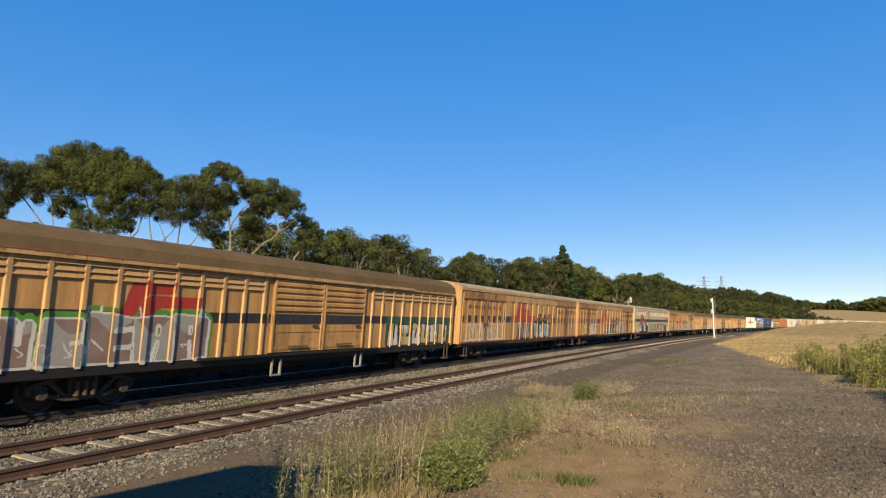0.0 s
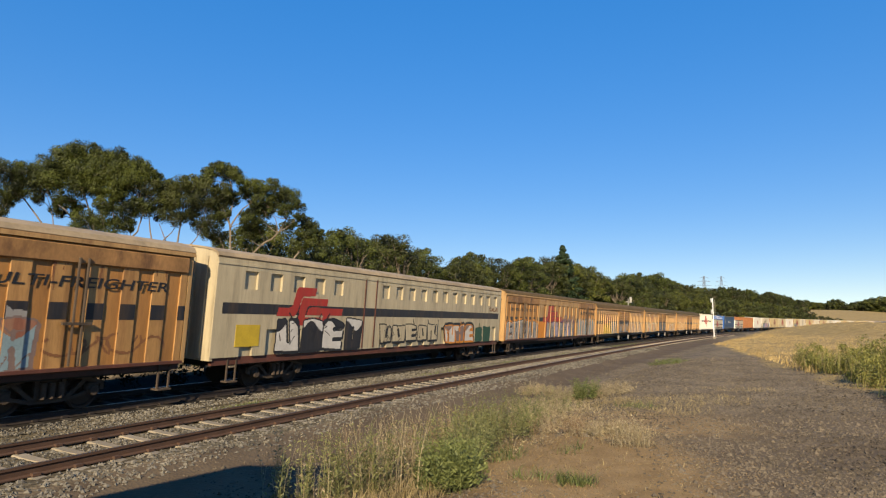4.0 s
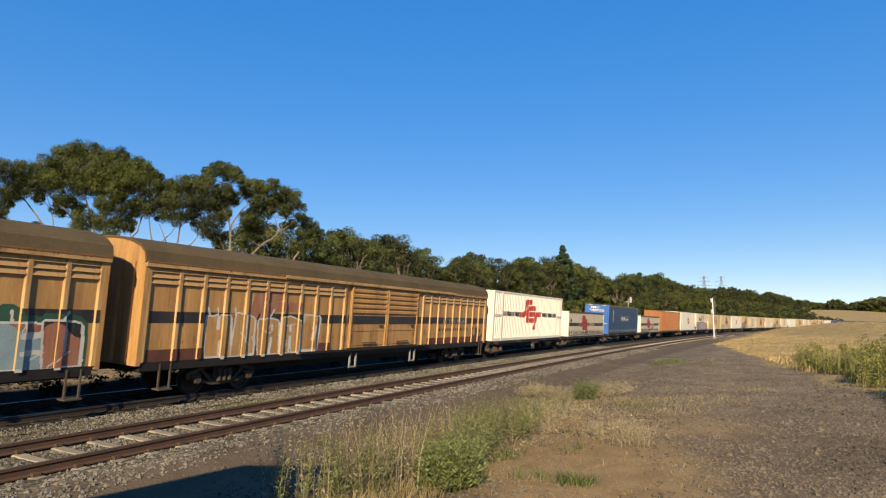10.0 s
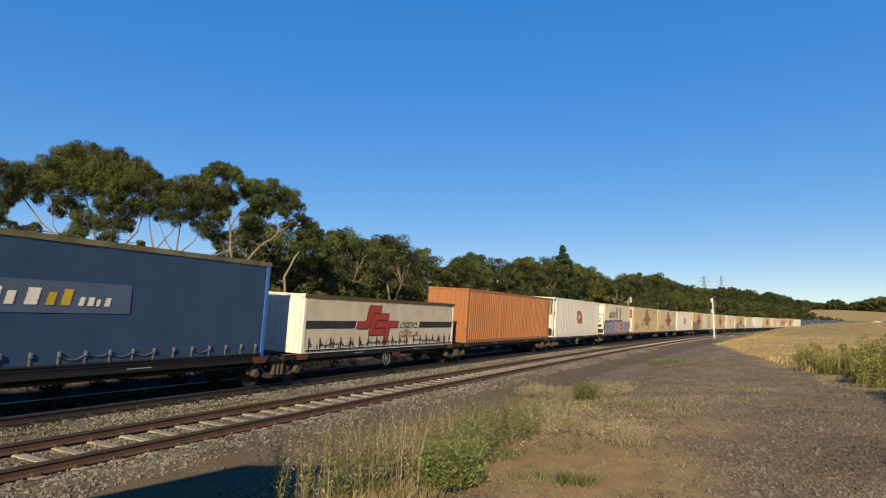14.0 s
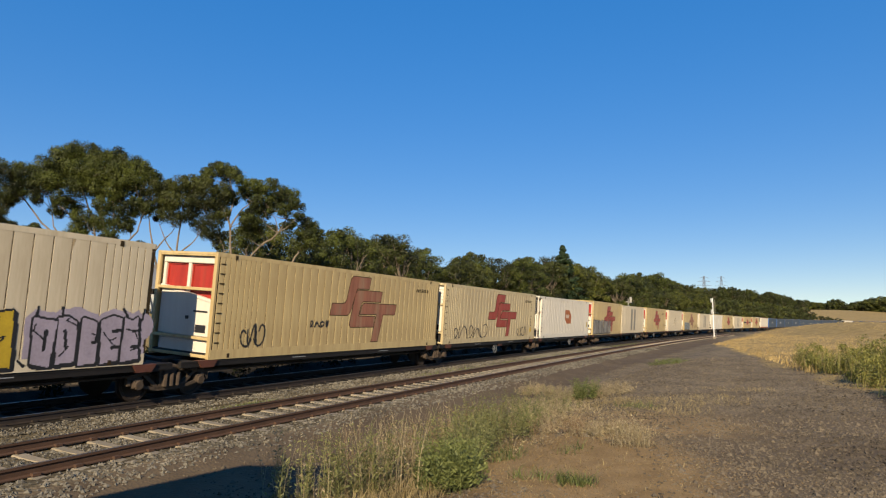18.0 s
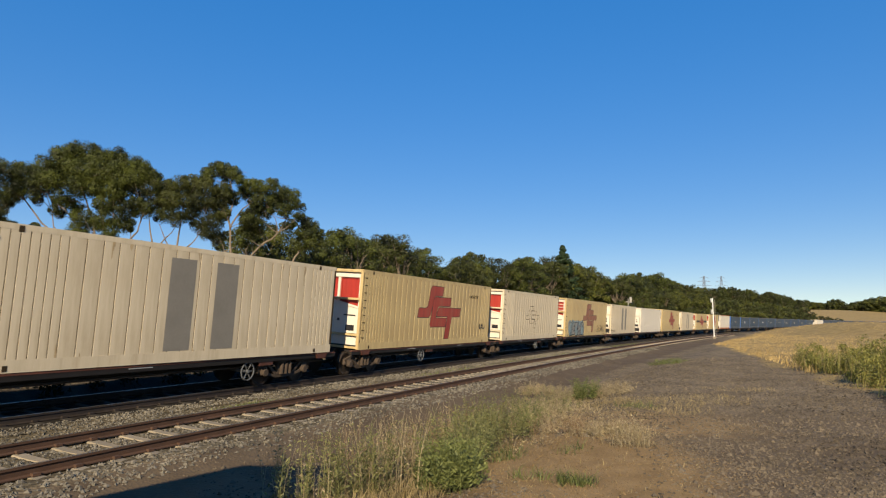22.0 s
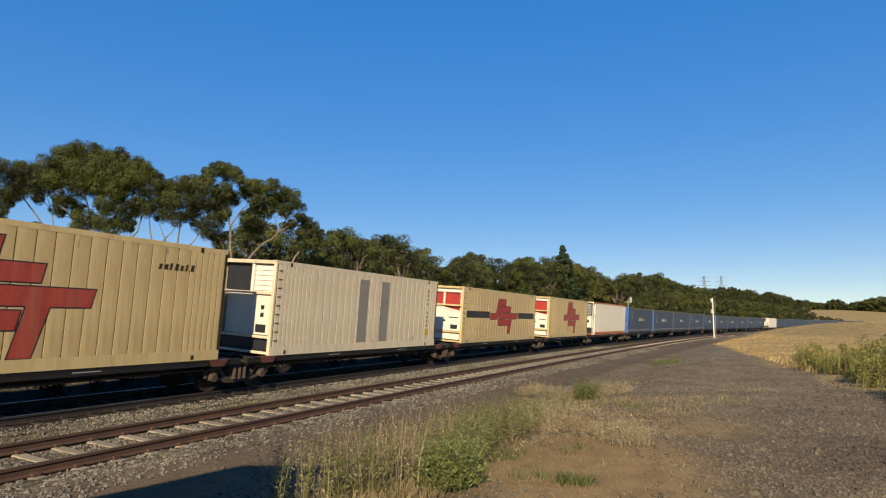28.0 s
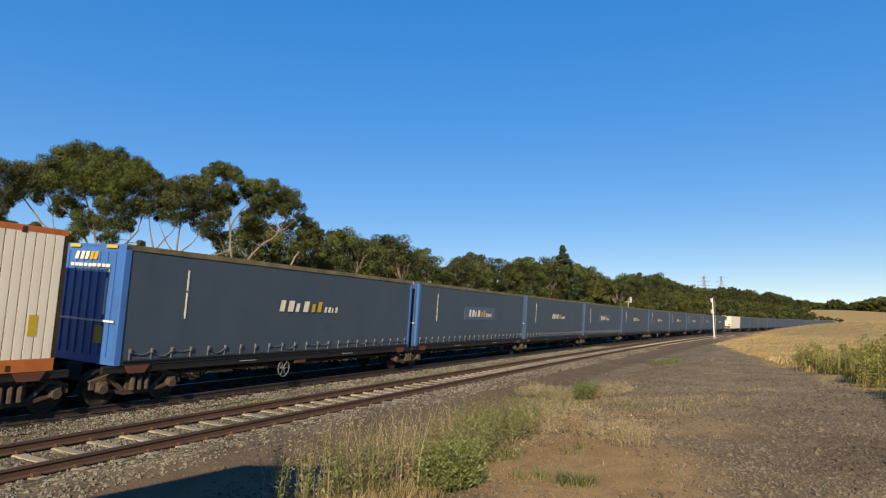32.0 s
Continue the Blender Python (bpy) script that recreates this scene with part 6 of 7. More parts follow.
def crowned_gum(label, seed, foot, clumps, stems, count, leaf):
    """A large eucalypt: bent stems (across, height) carry heads of leaves at (across, height, radius)."""
    rnd = np.random.default_rng(seed)
    t = thing("gum_tree", label, "tree", "trees beyond the railway")
    x, y = foot
    g = float(ground_z(x, y))
    top = max(c[1] for c in clumps)
    low = min(c[1] for c in clumps)

    def place(dx, z, dy):
        near = (y + dy) / y
        return np.array([(x + dx) * near - x, dy, 1.96 + (z - 1.96) * near - g])

    centres, radii, mains = [], [], []
    for dx, z, r in clumps:
        up = (z - low) / (top - low + .01)
        for k in range(3 if up > .5 else 2):
            dy = (rnd.uniform(-1.0, .6), rnd.uniform(1.2, 2.8), rnd.uniform(3.0, 4.4))[k]
            c = place(dx + rnd.normal() * .3 * k, z - .25 * k - .1, dy)
            q = r * (1.22, 1.15, 1.15)[k]
            centres.append(c)
            radii.append(q)
            if k == 0:
                mains.append((c, r))
            for _ in range((8, 4, 3)[k]):
                a, el = rnd.uniform(0, 6.28), rnd.uniform(-.5, 1.2)
                centres.append(c + q * .82 * np.array([math.cos(a) * math.cos(el), math.sin(a) * math.cos(el), .9 * math.sin(el)]))
                radii.append(q * rnd.uniform(.25, .5))
    sh = Shape()
    joints = []
    for way in stems:
        pts = [place(dx, z, rnd.uniform(-.3, .5) + .25 * i) for i, (dx, z) in enumerate(way)]
        if way[0][1] < 5.8:
            pts.insert(0, np.array([pts[0][0] * .97, pts[0][1], -.3]))
        thick = .13 if way[0][1] < 5.8 else .075
        for i in range(len(pts) - 1):
            f0, f1 = i / (len(pts) - 1), (i + 1) / (len(pts) - 1)
            limb(sh, pts[i], pts[i + 1], thick * (1 - .72 * f0), thick * (1 - .72 * f1), rnd, .035, 8, 4)
            if i:
                joints.append(pts[i] + (pts[i + 1] - pts[i]) * .5)
        joints.append(pts[-1])
    for c, r in mains:
        j = min(joints, key=lambda q: np.linalg.norm(q - c) + (1.5 if q[2] > c[2] else 0))
        limb(sh, j, j + (c - j) * .9, .04, .015, rnd, .10, 5, 5)
        for _ in range(2):
            limb(sh, j + (c - j) * .6, c + rnd.normal(size=3) * r * .6, .02, .008, rnd, .1, 4, 3)
    part("trunk", sh, BARK, t, "pale bare forking stems", True)
    vs, fs, n = [], [], 0
    for c, r in zip(centres, radii):
        v, f = leaf_quads([c], [r], int(count * r * r) + 50, .125, rnd, .95, .38)
        vs.append(v)
        fs.append(f + n)
        n += len(v)
    crown = part("crown", array_mesh("crown", np.concatenate(vs), np.concatenate(fs), leaf), None, t)
    t.matrix_basis = Matrix.Translation((x, y, g))
    SWAYERS.append(crown)


SPREADING = [(-8.4, 14.1, .92), (-6.9, 14.1, .92), (-5.5, 14.5, .92), (-5.8, 13.4, .83), (-4.4, 15.3, .92), (-3.4, 15.8, .83), (-2.3, 15.9, .83), (-1.1, 15.3, .83), (0, 15.3, .83), (1.2, 14.8, .83), (2.2, 14.3, .74), (3.2, 13.8, .55), (-3.8, 14.2, 1.01), (-2.4, 14.2, 1.1), (-.8, 14.0, 1.1), (.6, 13.8, 1.01), (1.7, 13.5, .83), (-4.7, 13.4, .74), (-2.8, 13.0, .83), (-1.2, 12.9, .74), (.2, 12.7, .74), (-7.2, 12.9, .74), (-8.3, 12.6, .74)]
SPREADING_LOW = [(-6.4, 12.3, .46), (-4.1, 12.0, .64), (-4.5, 11.0, .46), (-3.1, 11.4, .55), (-2.2, 10.3, .83), (-2.8, 9.3, .69), (-.5, 11.5, .74), (-.6, 10.1, .78), (0, 8.8, .64), (.5, 12.1, .55), (.8, 10.0, .6), (1.2, 11.0, .74), (1.9, 11.6, .55), (3.0, 11.1, .55), (1.4, 9.8, .55), (-3.4, 8.5, .74), (-2.8, 7.5, .78), (-3.6, 7.1, .6), (-2.8, 6.5, .51), (-6.9, 9.4, .41), (-6.1, 9.7, .32)]
SPREADING_STEMS = [[(-.8, 5.1), (-1.0, 7.8), (-1.5, 10.1), (-2.3, 12.2), (-2.9, 13.6)], [(-.2, 5.1), (-.5, 8.3), (-.9, 10.6), (-.7, 12.9)], [(.2, 5.1), (.2, 7.8), (.2, 10.1), (0, 12.2)], [(-.5, 5.1), (-1.5, 7.6), (-2.6, 9.6), (-3.8, 11.0), (-5.3, 12.4)], [(-.2, 5.1), (1.0, 7.8), (2.2, 9.2), (2.6, 10.6)], [(-2.7, 5.1), (-2.9, 7.1), (-3.8, 8.3), (-5.6, 9.9), (-7.2, 11.9), (-8.1, 12.9)], [(-3.9, 8.3), (-4.6, 9.6), (-5.3, 12.0)], [(2.2, 5.1), (1.4, 6.5), (1.1, 7.6), (1.5, 8.3)]]
ROUNDED = [(-2.3, 12.9, .74), (-1.1, 13.0, .74), (0, 13.3, .74), (1.2, 13.3, .74), (2.3, 13.0, .74), (3.5, 12.6, .74), (-1.7, 12.0, .64), (-.6, 12.0, .74), (.5, 12.0, .74), (1.7, 11.9, .74), (3.1, 11.6, .74), (-1.0, 10.8, .55), (-.1, 10.5, .6), (1.1, 10.8, .55), (2.0, 10.0, .55), (2.9, 10.1, .69), (3.4, 9.0, .55), (2.5, 9.3, .46), (4.0, 12.1, .55), (3.8, 10.8, .46), (-2.9, 8.4, .28)]
ROUNDED_STEMS = [[(-1.3, 5.1), (-1.8, 7.4), (-2.2, 9.2), (-2.4, 10.6)], [(-1.8, 7.6), (-.9, 8.8), (-.2, 9.7)], [(-.1, 5.1), (0, 7.4), (.2, 9.7), (.4, 11.1)], [(0, 7.4), (-.9, 8.5), (-1.5, 9.9)], [(.1, 7.4), (1.2, 8.3), (2.0, 9.7)], [(-1.8, 7.4), (-3.1, 8.3), (-4.3, 8.3)], [(0, 5.1), (1.7, 6.5), (3.3, 7.4), (4.5, 7.9)]]
OPEN = [(-1.8, 14.5, .55), (-2.3, 13.8, .55), (-1.0, 14.5, .55), (-.1, 14.1, .55), (.5, 13.4, .51), (1.3, 13.1, .55), (2.1, 12.9, .55), (2.9, 13.1, .55), (3.6, 12.6, .55), (4.2, 12.2, .55), (4.8, 11.5, .46), (2.6, 11.0, .5), (1.9, 11.2, .45), (5.2, 10.6, .37), (2.4, 12.0, .55), (3.3, 11.8, .55), (1.7, 11.9, .46), (4.1, 11.1, .55), (4.7, 10.0, .37), (.6, 12.5, .46), (1.1, 10.3, .69), (1.9, 9.7, .6), (.9, 9.1, .6), (1.5, 10.9, .55), (.4, 8.5, .37)]
OPEN_STEMS = [[(.1, 4.7), (-.1, 6.9), (-.3, 8.8), (-.5, 10.2), (-.1, 12.0), (-.6, 13.6)], [(0, 5.1), (.8, 6.5), (1.7, 7.6), (3.0, 8.6), (3.9, 9.7), (4.5, 10.9)], [(-.3, 9.5), (-1.0, 11.1)], [(-.3, 9.7), (.6, 11.1), (1.9, 12.2)]]
EDGE = [(-1.8, 14.7, .83), (-.4, 14.7, .83), (.8, 14.5, .74), (-.8, 13.6, .83), (.5, 13.4, .64), (1.4, 10.9, .74), (2.0, 11.6, .55), (1.7, 10.2, .46), (.4, 10.5, .64), (-1.1, 11.9, .74), (2.8, 9.6, .37)]
EDGE_STEMS = [[(0, 5.1), (0, 7.8), (.2, 10.1), (-.2, 12.9)], [(0, 7.8), (1.2, 8.9), (1.8, 10.1)], [(-.1, 8.2), (-1.2, 10.5), (-1.2, 13.3)], [(1.0, 8.7), (2.2, 8.3), (3.2, 9.4)]]
SMALL = [(1.7, 9.9, .64), (2.2, 9.3, .55), (1.5, 9.0, .55), (1.0, 9.3, .37), (2.0, 8.4, .46), (1.1, 8.2, .41)]
SMALL_STEMS = [[(-.2, 5.6), (.6, 7.2), (1.3, 8.1), (1.7, 9.3)]]


def trees():
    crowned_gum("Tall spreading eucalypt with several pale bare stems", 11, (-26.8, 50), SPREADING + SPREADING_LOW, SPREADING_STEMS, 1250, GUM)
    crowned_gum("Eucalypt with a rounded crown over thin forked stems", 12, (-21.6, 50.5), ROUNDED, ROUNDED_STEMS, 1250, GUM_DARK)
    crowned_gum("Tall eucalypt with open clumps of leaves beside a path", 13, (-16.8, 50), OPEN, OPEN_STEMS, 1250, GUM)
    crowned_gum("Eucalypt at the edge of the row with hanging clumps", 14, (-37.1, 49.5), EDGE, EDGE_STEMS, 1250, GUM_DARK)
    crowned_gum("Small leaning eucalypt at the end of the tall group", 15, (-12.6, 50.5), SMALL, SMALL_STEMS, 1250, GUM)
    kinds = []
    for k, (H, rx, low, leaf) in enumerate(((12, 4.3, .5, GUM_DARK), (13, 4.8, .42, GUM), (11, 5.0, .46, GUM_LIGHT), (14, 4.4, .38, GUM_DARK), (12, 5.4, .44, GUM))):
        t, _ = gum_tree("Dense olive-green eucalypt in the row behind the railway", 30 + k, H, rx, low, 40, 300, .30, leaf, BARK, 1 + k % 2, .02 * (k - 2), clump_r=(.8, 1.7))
        kinds.append((t, H))
    shrubs = []
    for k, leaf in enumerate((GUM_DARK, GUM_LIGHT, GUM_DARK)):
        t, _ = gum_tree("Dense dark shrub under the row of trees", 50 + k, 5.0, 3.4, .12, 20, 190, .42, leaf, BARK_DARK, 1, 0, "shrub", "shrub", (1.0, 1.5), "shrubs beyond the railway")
        shrubs.append((t, 5.0))
    rnd = random.Random(5)
    used = set()

    def plant(kind, x, y, h):
        t, H = kind
        if t.name in used:
            t = copy_thing(t, Matrix.Identity(4))
        used.add(t.name)
        put(t, x, y, rnd.uniform(0, 6.28), h / H)

    s = 37.0
    while s < 395:
        top = np.interp(s, [36, 42, 50, 60, 70, 80, 90, 100, 115, 130, 150, 170, 200, 230, 260, 300, 340, 395], [12.3, 13.1, 14.3, 14.0, 14.3, 13.5, 14.3, 15, 16.2, 17, 17.6, 16.7, 16.2, 15, 14.2, 13.9, 13.5, 12.4])
        off = -30 - rnd.uniform(0, 7)
        x, y = along(s, off)
        if x < .575 * y:
            top = 1.96 + (top - 1.96) * y / along(s, -33)[1]
            plant(rnd.choice(kinds), x, y, (top - float(ground_z(x, y))) * rnd.uniform(.99 if s < 140 else .82, 1.10))
        s += rnd.uniform(3.4, 5.8) * (1 + s / 400)
    for row, lo, hi in ((-24, 3.6, 5.6), (-40, 6, 9)):
        s = 27.0 if row == -24 else 48.0
        while s < 420:
            x, y = along(s, row + rnd.uniform(-2.5, 2.5))
            if x < .57 * y:
                plant(rnd.choice(shrubs), x, y, rnd.uniform(lo, hi) * (1 + s / 900))
            s += rnd.uniform(4.5, 7.5) * (1 + s / 350)
    # the wooded ridge far behind: its crest by bearing (across per metre ahead)
    crest = ([.285, .313, .34, .384, .42, .456, .492, .505, .519, .554, .581, .607, .624, .639, .662, .705, .734],
             [.0765, .0838, .0839, .066, .0589, .0608, .0573, .0484, .0538, .0441, .0379, .0344, .0416, .0327, .0391, .0473, .0492])
    u = .27
    while u < .74:
        for back in range(3):
            y = rnd.uniform(345, 420) if u < .40 else rnd.uniform(430, 520) if u < .575 else rnd.uniform(635, 690)
            v = u + rnd.uniform(-.004, .004)
            x = v * y
            h = 1.96 + float(np.interp(v, *crest)) * y - float(ground_z(x, y))
            plant(rnd.choice(kinds if u < .575 else shrubs), x, y, max(5.0, h * (rnd.uniform(.93, 1.0) if back == 0 else rnd.uniform(.6, .9))))
        u += .0075
    for _ in range(44):
        v, y = rnd.uniform(.30, .572), rnd.uniform(330, 430)
        plant(rnd.choice(shrubs), v * y, y, rnd.uniform(6, 10))
    for v, y, top in ((.585, 430, 8.6), (.60, 430, 8.0), (.612, 432, 7.4), (.628, 436, 6.6)):
        plant(rnd.choice(shrubs), v * y, y, max(3.0, top - float(ground_z(v * y, y))))
    for x, y, h in ((-9.6, 62, 9.6), (-13.0, 65, 8.8), (-5.0, 66, 10.0), (-52, 74, 6.5), (-17, 92, 9), (-12, 88, 9), (-62, 76, 8), (-47, 62, 5.5), (-56, 72, 8.5), (-50, 76, 6.5), (-55, 80, 7), (-60, 84, 7.5), (-31, 96, 6), (-26, 98, 6.5), (-46, 70, 5)):
        plant(rnd.choice(kinds), x, y, h)
    w, _ = gum_tree("Yellow flowering wattle bush in front of a house", 71, 4.6, 3.6, .1, 30, 240, .3, WATTLE, BARK_DARK, 2, 0, "wattle_bush", "bush", (.8, 1.3), "")
    put(w, -50.0, 92, 0, (11.3 - float(ground_z(-50, 92))) / 4.6)
    w2 = copy_thing(w, Matrix.Identity(4))
    put(w2, -56.0, 93, 2.0, (10.3 - float(ground_z(-56, 93))) / 4.6)
    # one dark pine above the row
    p = thing("pine_tree", "Dark green pointed pine standing above the row", "tree")
    x, y = along(129, -31)
    rn = np.random.default_rng(9)
    cs, rs = [], []
    for k in range(190):
        z = 4 + 14 * rn.random() ** 1.2
        r = (18.2 - z) * .46 * rn.random() ** .4
        a = rn.uniform(0, 6.28)
        cs.append((r * math.cos(a), r * math.sin(a), z - .25 * r))
        rs.append(.45 + .05 * (18 - z))
    part("trunk", Shape().tube((0, 0, -.3), (0, 0, 16.5), .3, .03, 7), BARK_DARK, p)
    v, f = leaf_quads(cs, rs, 110, .5, rn, .6)
    part("crown", array_mesh("crown", v, f, PINE), None, p)
    put(p, x, y)


# ---- grasses and weeds ----
def blades(centres, heights, width, lean, rnd, name, mat, label, curl=.5):
    """Bent blades or stalks: each two segments, drawn to a tip."""
    n = len(centres)
    p = np.array(centres)
    a = rnd.uniform(0, 2 * math.pi, n)
    dirv = np.stack([np.cos(a), np.sin(a), np.zeros(n)], 1)
    side = np.stack([-np.sin(a + .6), np.cos(a + .6), np.zeros(n)], 1) * (width * rnd.uniform(.6, 1.4, n))[:, None]
    h = np.array(heights)[:, None]
    ln = (lean * rnd.uniform(.1, 1.0, n))[:, None]
    up = np.array([0, 0, 1.0])
    m = p + up * h * .55 + dirv * h * ln * .35
    t = p + up * h * (1 - .25 * ln * curl) + dirv * h * ln
    v = np.stack([p - side, p + side, m + side * .7, m - side * .7, t], 1).reshape(-1, 3)
    i = np.arange(n) * 5
    quads = np.stack([i, i + 1, i + 2, i + 3], 1)
    tris = np.stack([i + 3, i + 2, i + 4], 1)
    me = bpy.data.meshes.new(name)
    me.from_pydata(v.tolist(), [], quads.tolist() + tris.tolist())
    me.materials.append(mat)
    return tagged(new(name, me), label, "grass", kind="stuff")


def sprigs(centres, heights, width, lean, leaves, size, rnd, name, mat, label, first=.15):
    """Weed plants: a thin bent stalk each, with small leaves or seed heads set along it."""
    n = len(centres)
    p = np.array(centres)
    a = rnd.uniform(0, 2 * math.pi, n)
    dirv = np.stack([np.cos(a), np.sin(a), np.zeros(n)], 1) * (lean * rnd.uniform(.1, 1.0, n))[:, None]
    side = np.stack([-np.sin(a + .7), np.cos(a + .7), np.zeros(n)], 1) * width * .5
    h = np.array(heights)[:, None]
    up = np.array([0, 0, 1.0])
    at = lambda f: p + up * h * f + dirv * h * f ** 2
    v = np.concatenate([at(0) - side, at(0) + side, at(.5) + side * .8, at(.5) - side * .8, at(1.0) + side * .3, at(1.0) - side * .3])
    i = np.arange(n)
    f = np.concatenate([np.stack([i, i + n, i + 2 * n, i + 3 * n], 1), np.stack([i + 3 * n, i + 2 * n, i + 4 * n, i + 5 * n], 1)])
    k = n * leaves
    who = np.repeat(i, leaves)
    fr = first + (1 - first) * rnd.random(k)
    root = p[who] + up * h[who] * fr[:, None] + dirv[who] * h[who] * (fr ** 2)[:, None]
    b = rnd.uniform(0, 2 * math.pi, k)
    out = np.stack([np.cos(b), np.sin(b), rnd.uniform(.1, 1.3, k)], 1)
    out /= np.linalg.norm(out, axis=1)[:, None]
    reach = (size * rnd.uniform(.5, 1.5, k) * (1.25 - .6 * fr))[:, None]
    across = np.cross(out, rnd.normal(size=(k, 3)))
    across *= .16 * reach / np.linalg.norm(across, axis=1)[:, None]
    root = root + out * reach * rnd.uniform(0, .8, k)[:, None]
    lv = np.stack([root, root + out * reach * .5 + across, root + out * reach, root + out * reach * .5 - across], 1).reshape(-1, 3)
    lf = np.arange(4 * k).reshape(-1, 4) + 6 * n
    me = array_mesh(name, np.concatenate([v, lv]), np.concatenate([f, lf]), mat)
    return tagged(new(name, me), label, "weeds", kind="stuff")


def patch(rnd, spots, tuft=1, tuft_r=.0):
    """Random ground points in ellipses (x, y, rx, ry, count)."""
    out = []
    for x, y, rx, ry, n in spots:
        a, r = rnd.uniform(0, 2 * math.pi, n), np.sqrt(rnd.random(n))
        px, py = x + rx * r * np.cos(a), y + ry * r * np.sin(a)
        px, py = np.repeat(px, tuft), np.repeat(py, tuft)
        px, py = px + rnd.normal(size=len(px)) * tuft_r, py + rnd.normal(size=len(py)) * tuft_r
        out.append(np.stack([px, py, ground_z(px, py) - .02], 1))
    return np.concatenate(out)


def weeds():
    rnd = np.random.default_rng(21)
    # tall thin stalks in front, dry and half green
    c = patch(rnd, [(-1.55, 8.5, .75, .8, 26), (-.75, 8.7, .6, .8, 22), (-.35, 10.2, .7, .9, 22), (-1.0, 9.6, .8, .8, 20)], 3, .05)
    sprigs(c, rnd.uniform(.45, 1.2, len(c)), .008, .28, 10, .045, rnd, "dry_stalks", STRAW, "Tall dry straw-coloured weed stalks beside the track")
    c = patch(rnd, [(-1.5, 8.4, .7, .7, 24), (-1.0, 8.6, .5, .5, 18), (-.2, 9.6, .5, .8, 14)], 3, .05)
    sprigs(c, rnd.uniform(.5, 1.05, len(c)), .008, .22, 26, .06, rnd, "pale_green_stalks", SAGE, "Thin pale green weed stalks with small leaves")
    c = patch(rnd, [(-.45, 10.4, .5, .7, 30), (-.9, 9.2, .8, .7, 20), (.5, 12.5, .9, .9, 24)], 3, .04)
    sprigs(c, rnd.uniform(.4, .95, len(c)), .006, .3, 16, .04, rnd, "seed_heads", SEED, "Reddish-brown seed heads on dry weeds", .5)
    c = patch(rnd, [(-1.5, 8.0, .8, .5, 70), (-.7, 8.0, .7, .5, 70), (-.9, 9.2, 1.2, .9, 60)], 7, .08)
    blades(c, rnd.uniform(.08, .36, len(c)), .0045, 1.3, rnd, "dry_tufts", DRY, "Pale dry grass tufts on bare earth")
    # leafy green weeds: a dark bush in front, a taller airy one behind
    c = patch(rnd, [(.10, 8.5, .36, .42, 44), (.0, 8.9, .34, .4, 24), (4.45, 19.8, .35, .35, 24)], 3, .06)
    sprigs(c, rnd.uniform(.3, .72, len(c)), .005, .5, 46, .062, rnd, "leafy_weeds", GRASS, "Leafy green weeds growing in a dense clump")
    c = patch(rnd, [(.45, 10.6, .45, .8, 34), (.95, 12.2, .75, .9, 46), (.2, 9.6, .4, .5, 16), (1.6, 13.6, .6, .7, 18)], 3, .07)
    sprigs(c, rnd.uniform(.4, 1.05, len(c)), .005, .4, 44, .05, rnd, "green_weeds", SAGE, "Airy green weeds with thin stalks beside the track")
    c = patch(rnd, [(2.55, 12.4, .28, .3, 14), (2.0, 13.0, .3, .3, 8)], 4, .06)
    sprigs(c, rnd.uniform(.2, .5, len(c)), .005, .7, 14, .04, rnd, "dead_weeds", SEED, "Dead red-brown weeds lying on bare earth")
    c = patch(rnd, [(1.9, 13.8, .9, 1.3, 22), (2.6, 15.6, .9, 1.2, 26), (1.4, 11.2, .5, .7, 5), (2.9, 11.6, .7, .6, 5)], 4, .09)
    sprigs(c, rnd.uniform(.12, .45, len(c)), .006, .9, 16, .045, rnd, "dry_scrub", STRAW, "Dry straw-coloured scrub at the edge of bare earth")
    c = patch(rnd, [(-.6, 11.5, 1.0, 1.0, 26), (.4, 13.4, .8, .9, 24), (1.6, 14.6, .9, 1.0, 26), (2.8, 16.5, .9, 1.0, 18)], 3, .06)
    sprigs(c, rnd.uniform(.3, .8, len(c)), .006, .5, 22, .05, rnd, "sparse_weeds", SAGE, "Sparse pale green weeds along the gravel")
    # low dry growth over the bare strip
    c = patch(rnd, [(4.4, 16.5, 2.4, 2.2, 520), (3.6, 19.0, 1.8, 2.2, 420), (6.2, 17.5, 2.2, 1.6, 240), (2.2, 14.6, 1.0, 1.2, 220), (2.2, 9.6, 1.5, 1.4, 16), (3.3, 12.3, .7, .5, 60), (9.5, 20.5, 1.2, .8, 60)], 6, .10)
    blades(c, rnd.uniform(.03, .14, len(c)), .0045, 1.8, rnd, "low_dry_grass", DRY, "Low bleached grass on stony ground")
    c = patch(rnd, [(4.9, 20.6, 1.2, .9, 110), (2.6, 17.0, .7, .9, 60), (3.4, 22.5, .8, 1.2, 60), (3.35, 12.2, .35, .3, 22)], 4, .10)
    sprigs(c, rnd.uniform(.14, .46, len(c)), .006, .9, 16, .05, rnd, "grey_scrub", STRAW, "Grey bleached scrub at the gravel edge")
    c = patch(rnd, [(4.9, 16.0, .5, .4, 14), (1.3, 8.75, .30, .20, 9), (1.05, 11.0, .3, .3, 8), (2.1, 10.4, .3, .2, 5), (13.2, 37.5, 1.1, 1.6, 110), (14.5, 41, .8, 1.2, 60)], 9, .07)
    blades(c, rnd.uniform(.06, .26, len(c)), .006, 1.9, rnd, "green_tufts", GRASS, "Small green grass tufts on gravel")
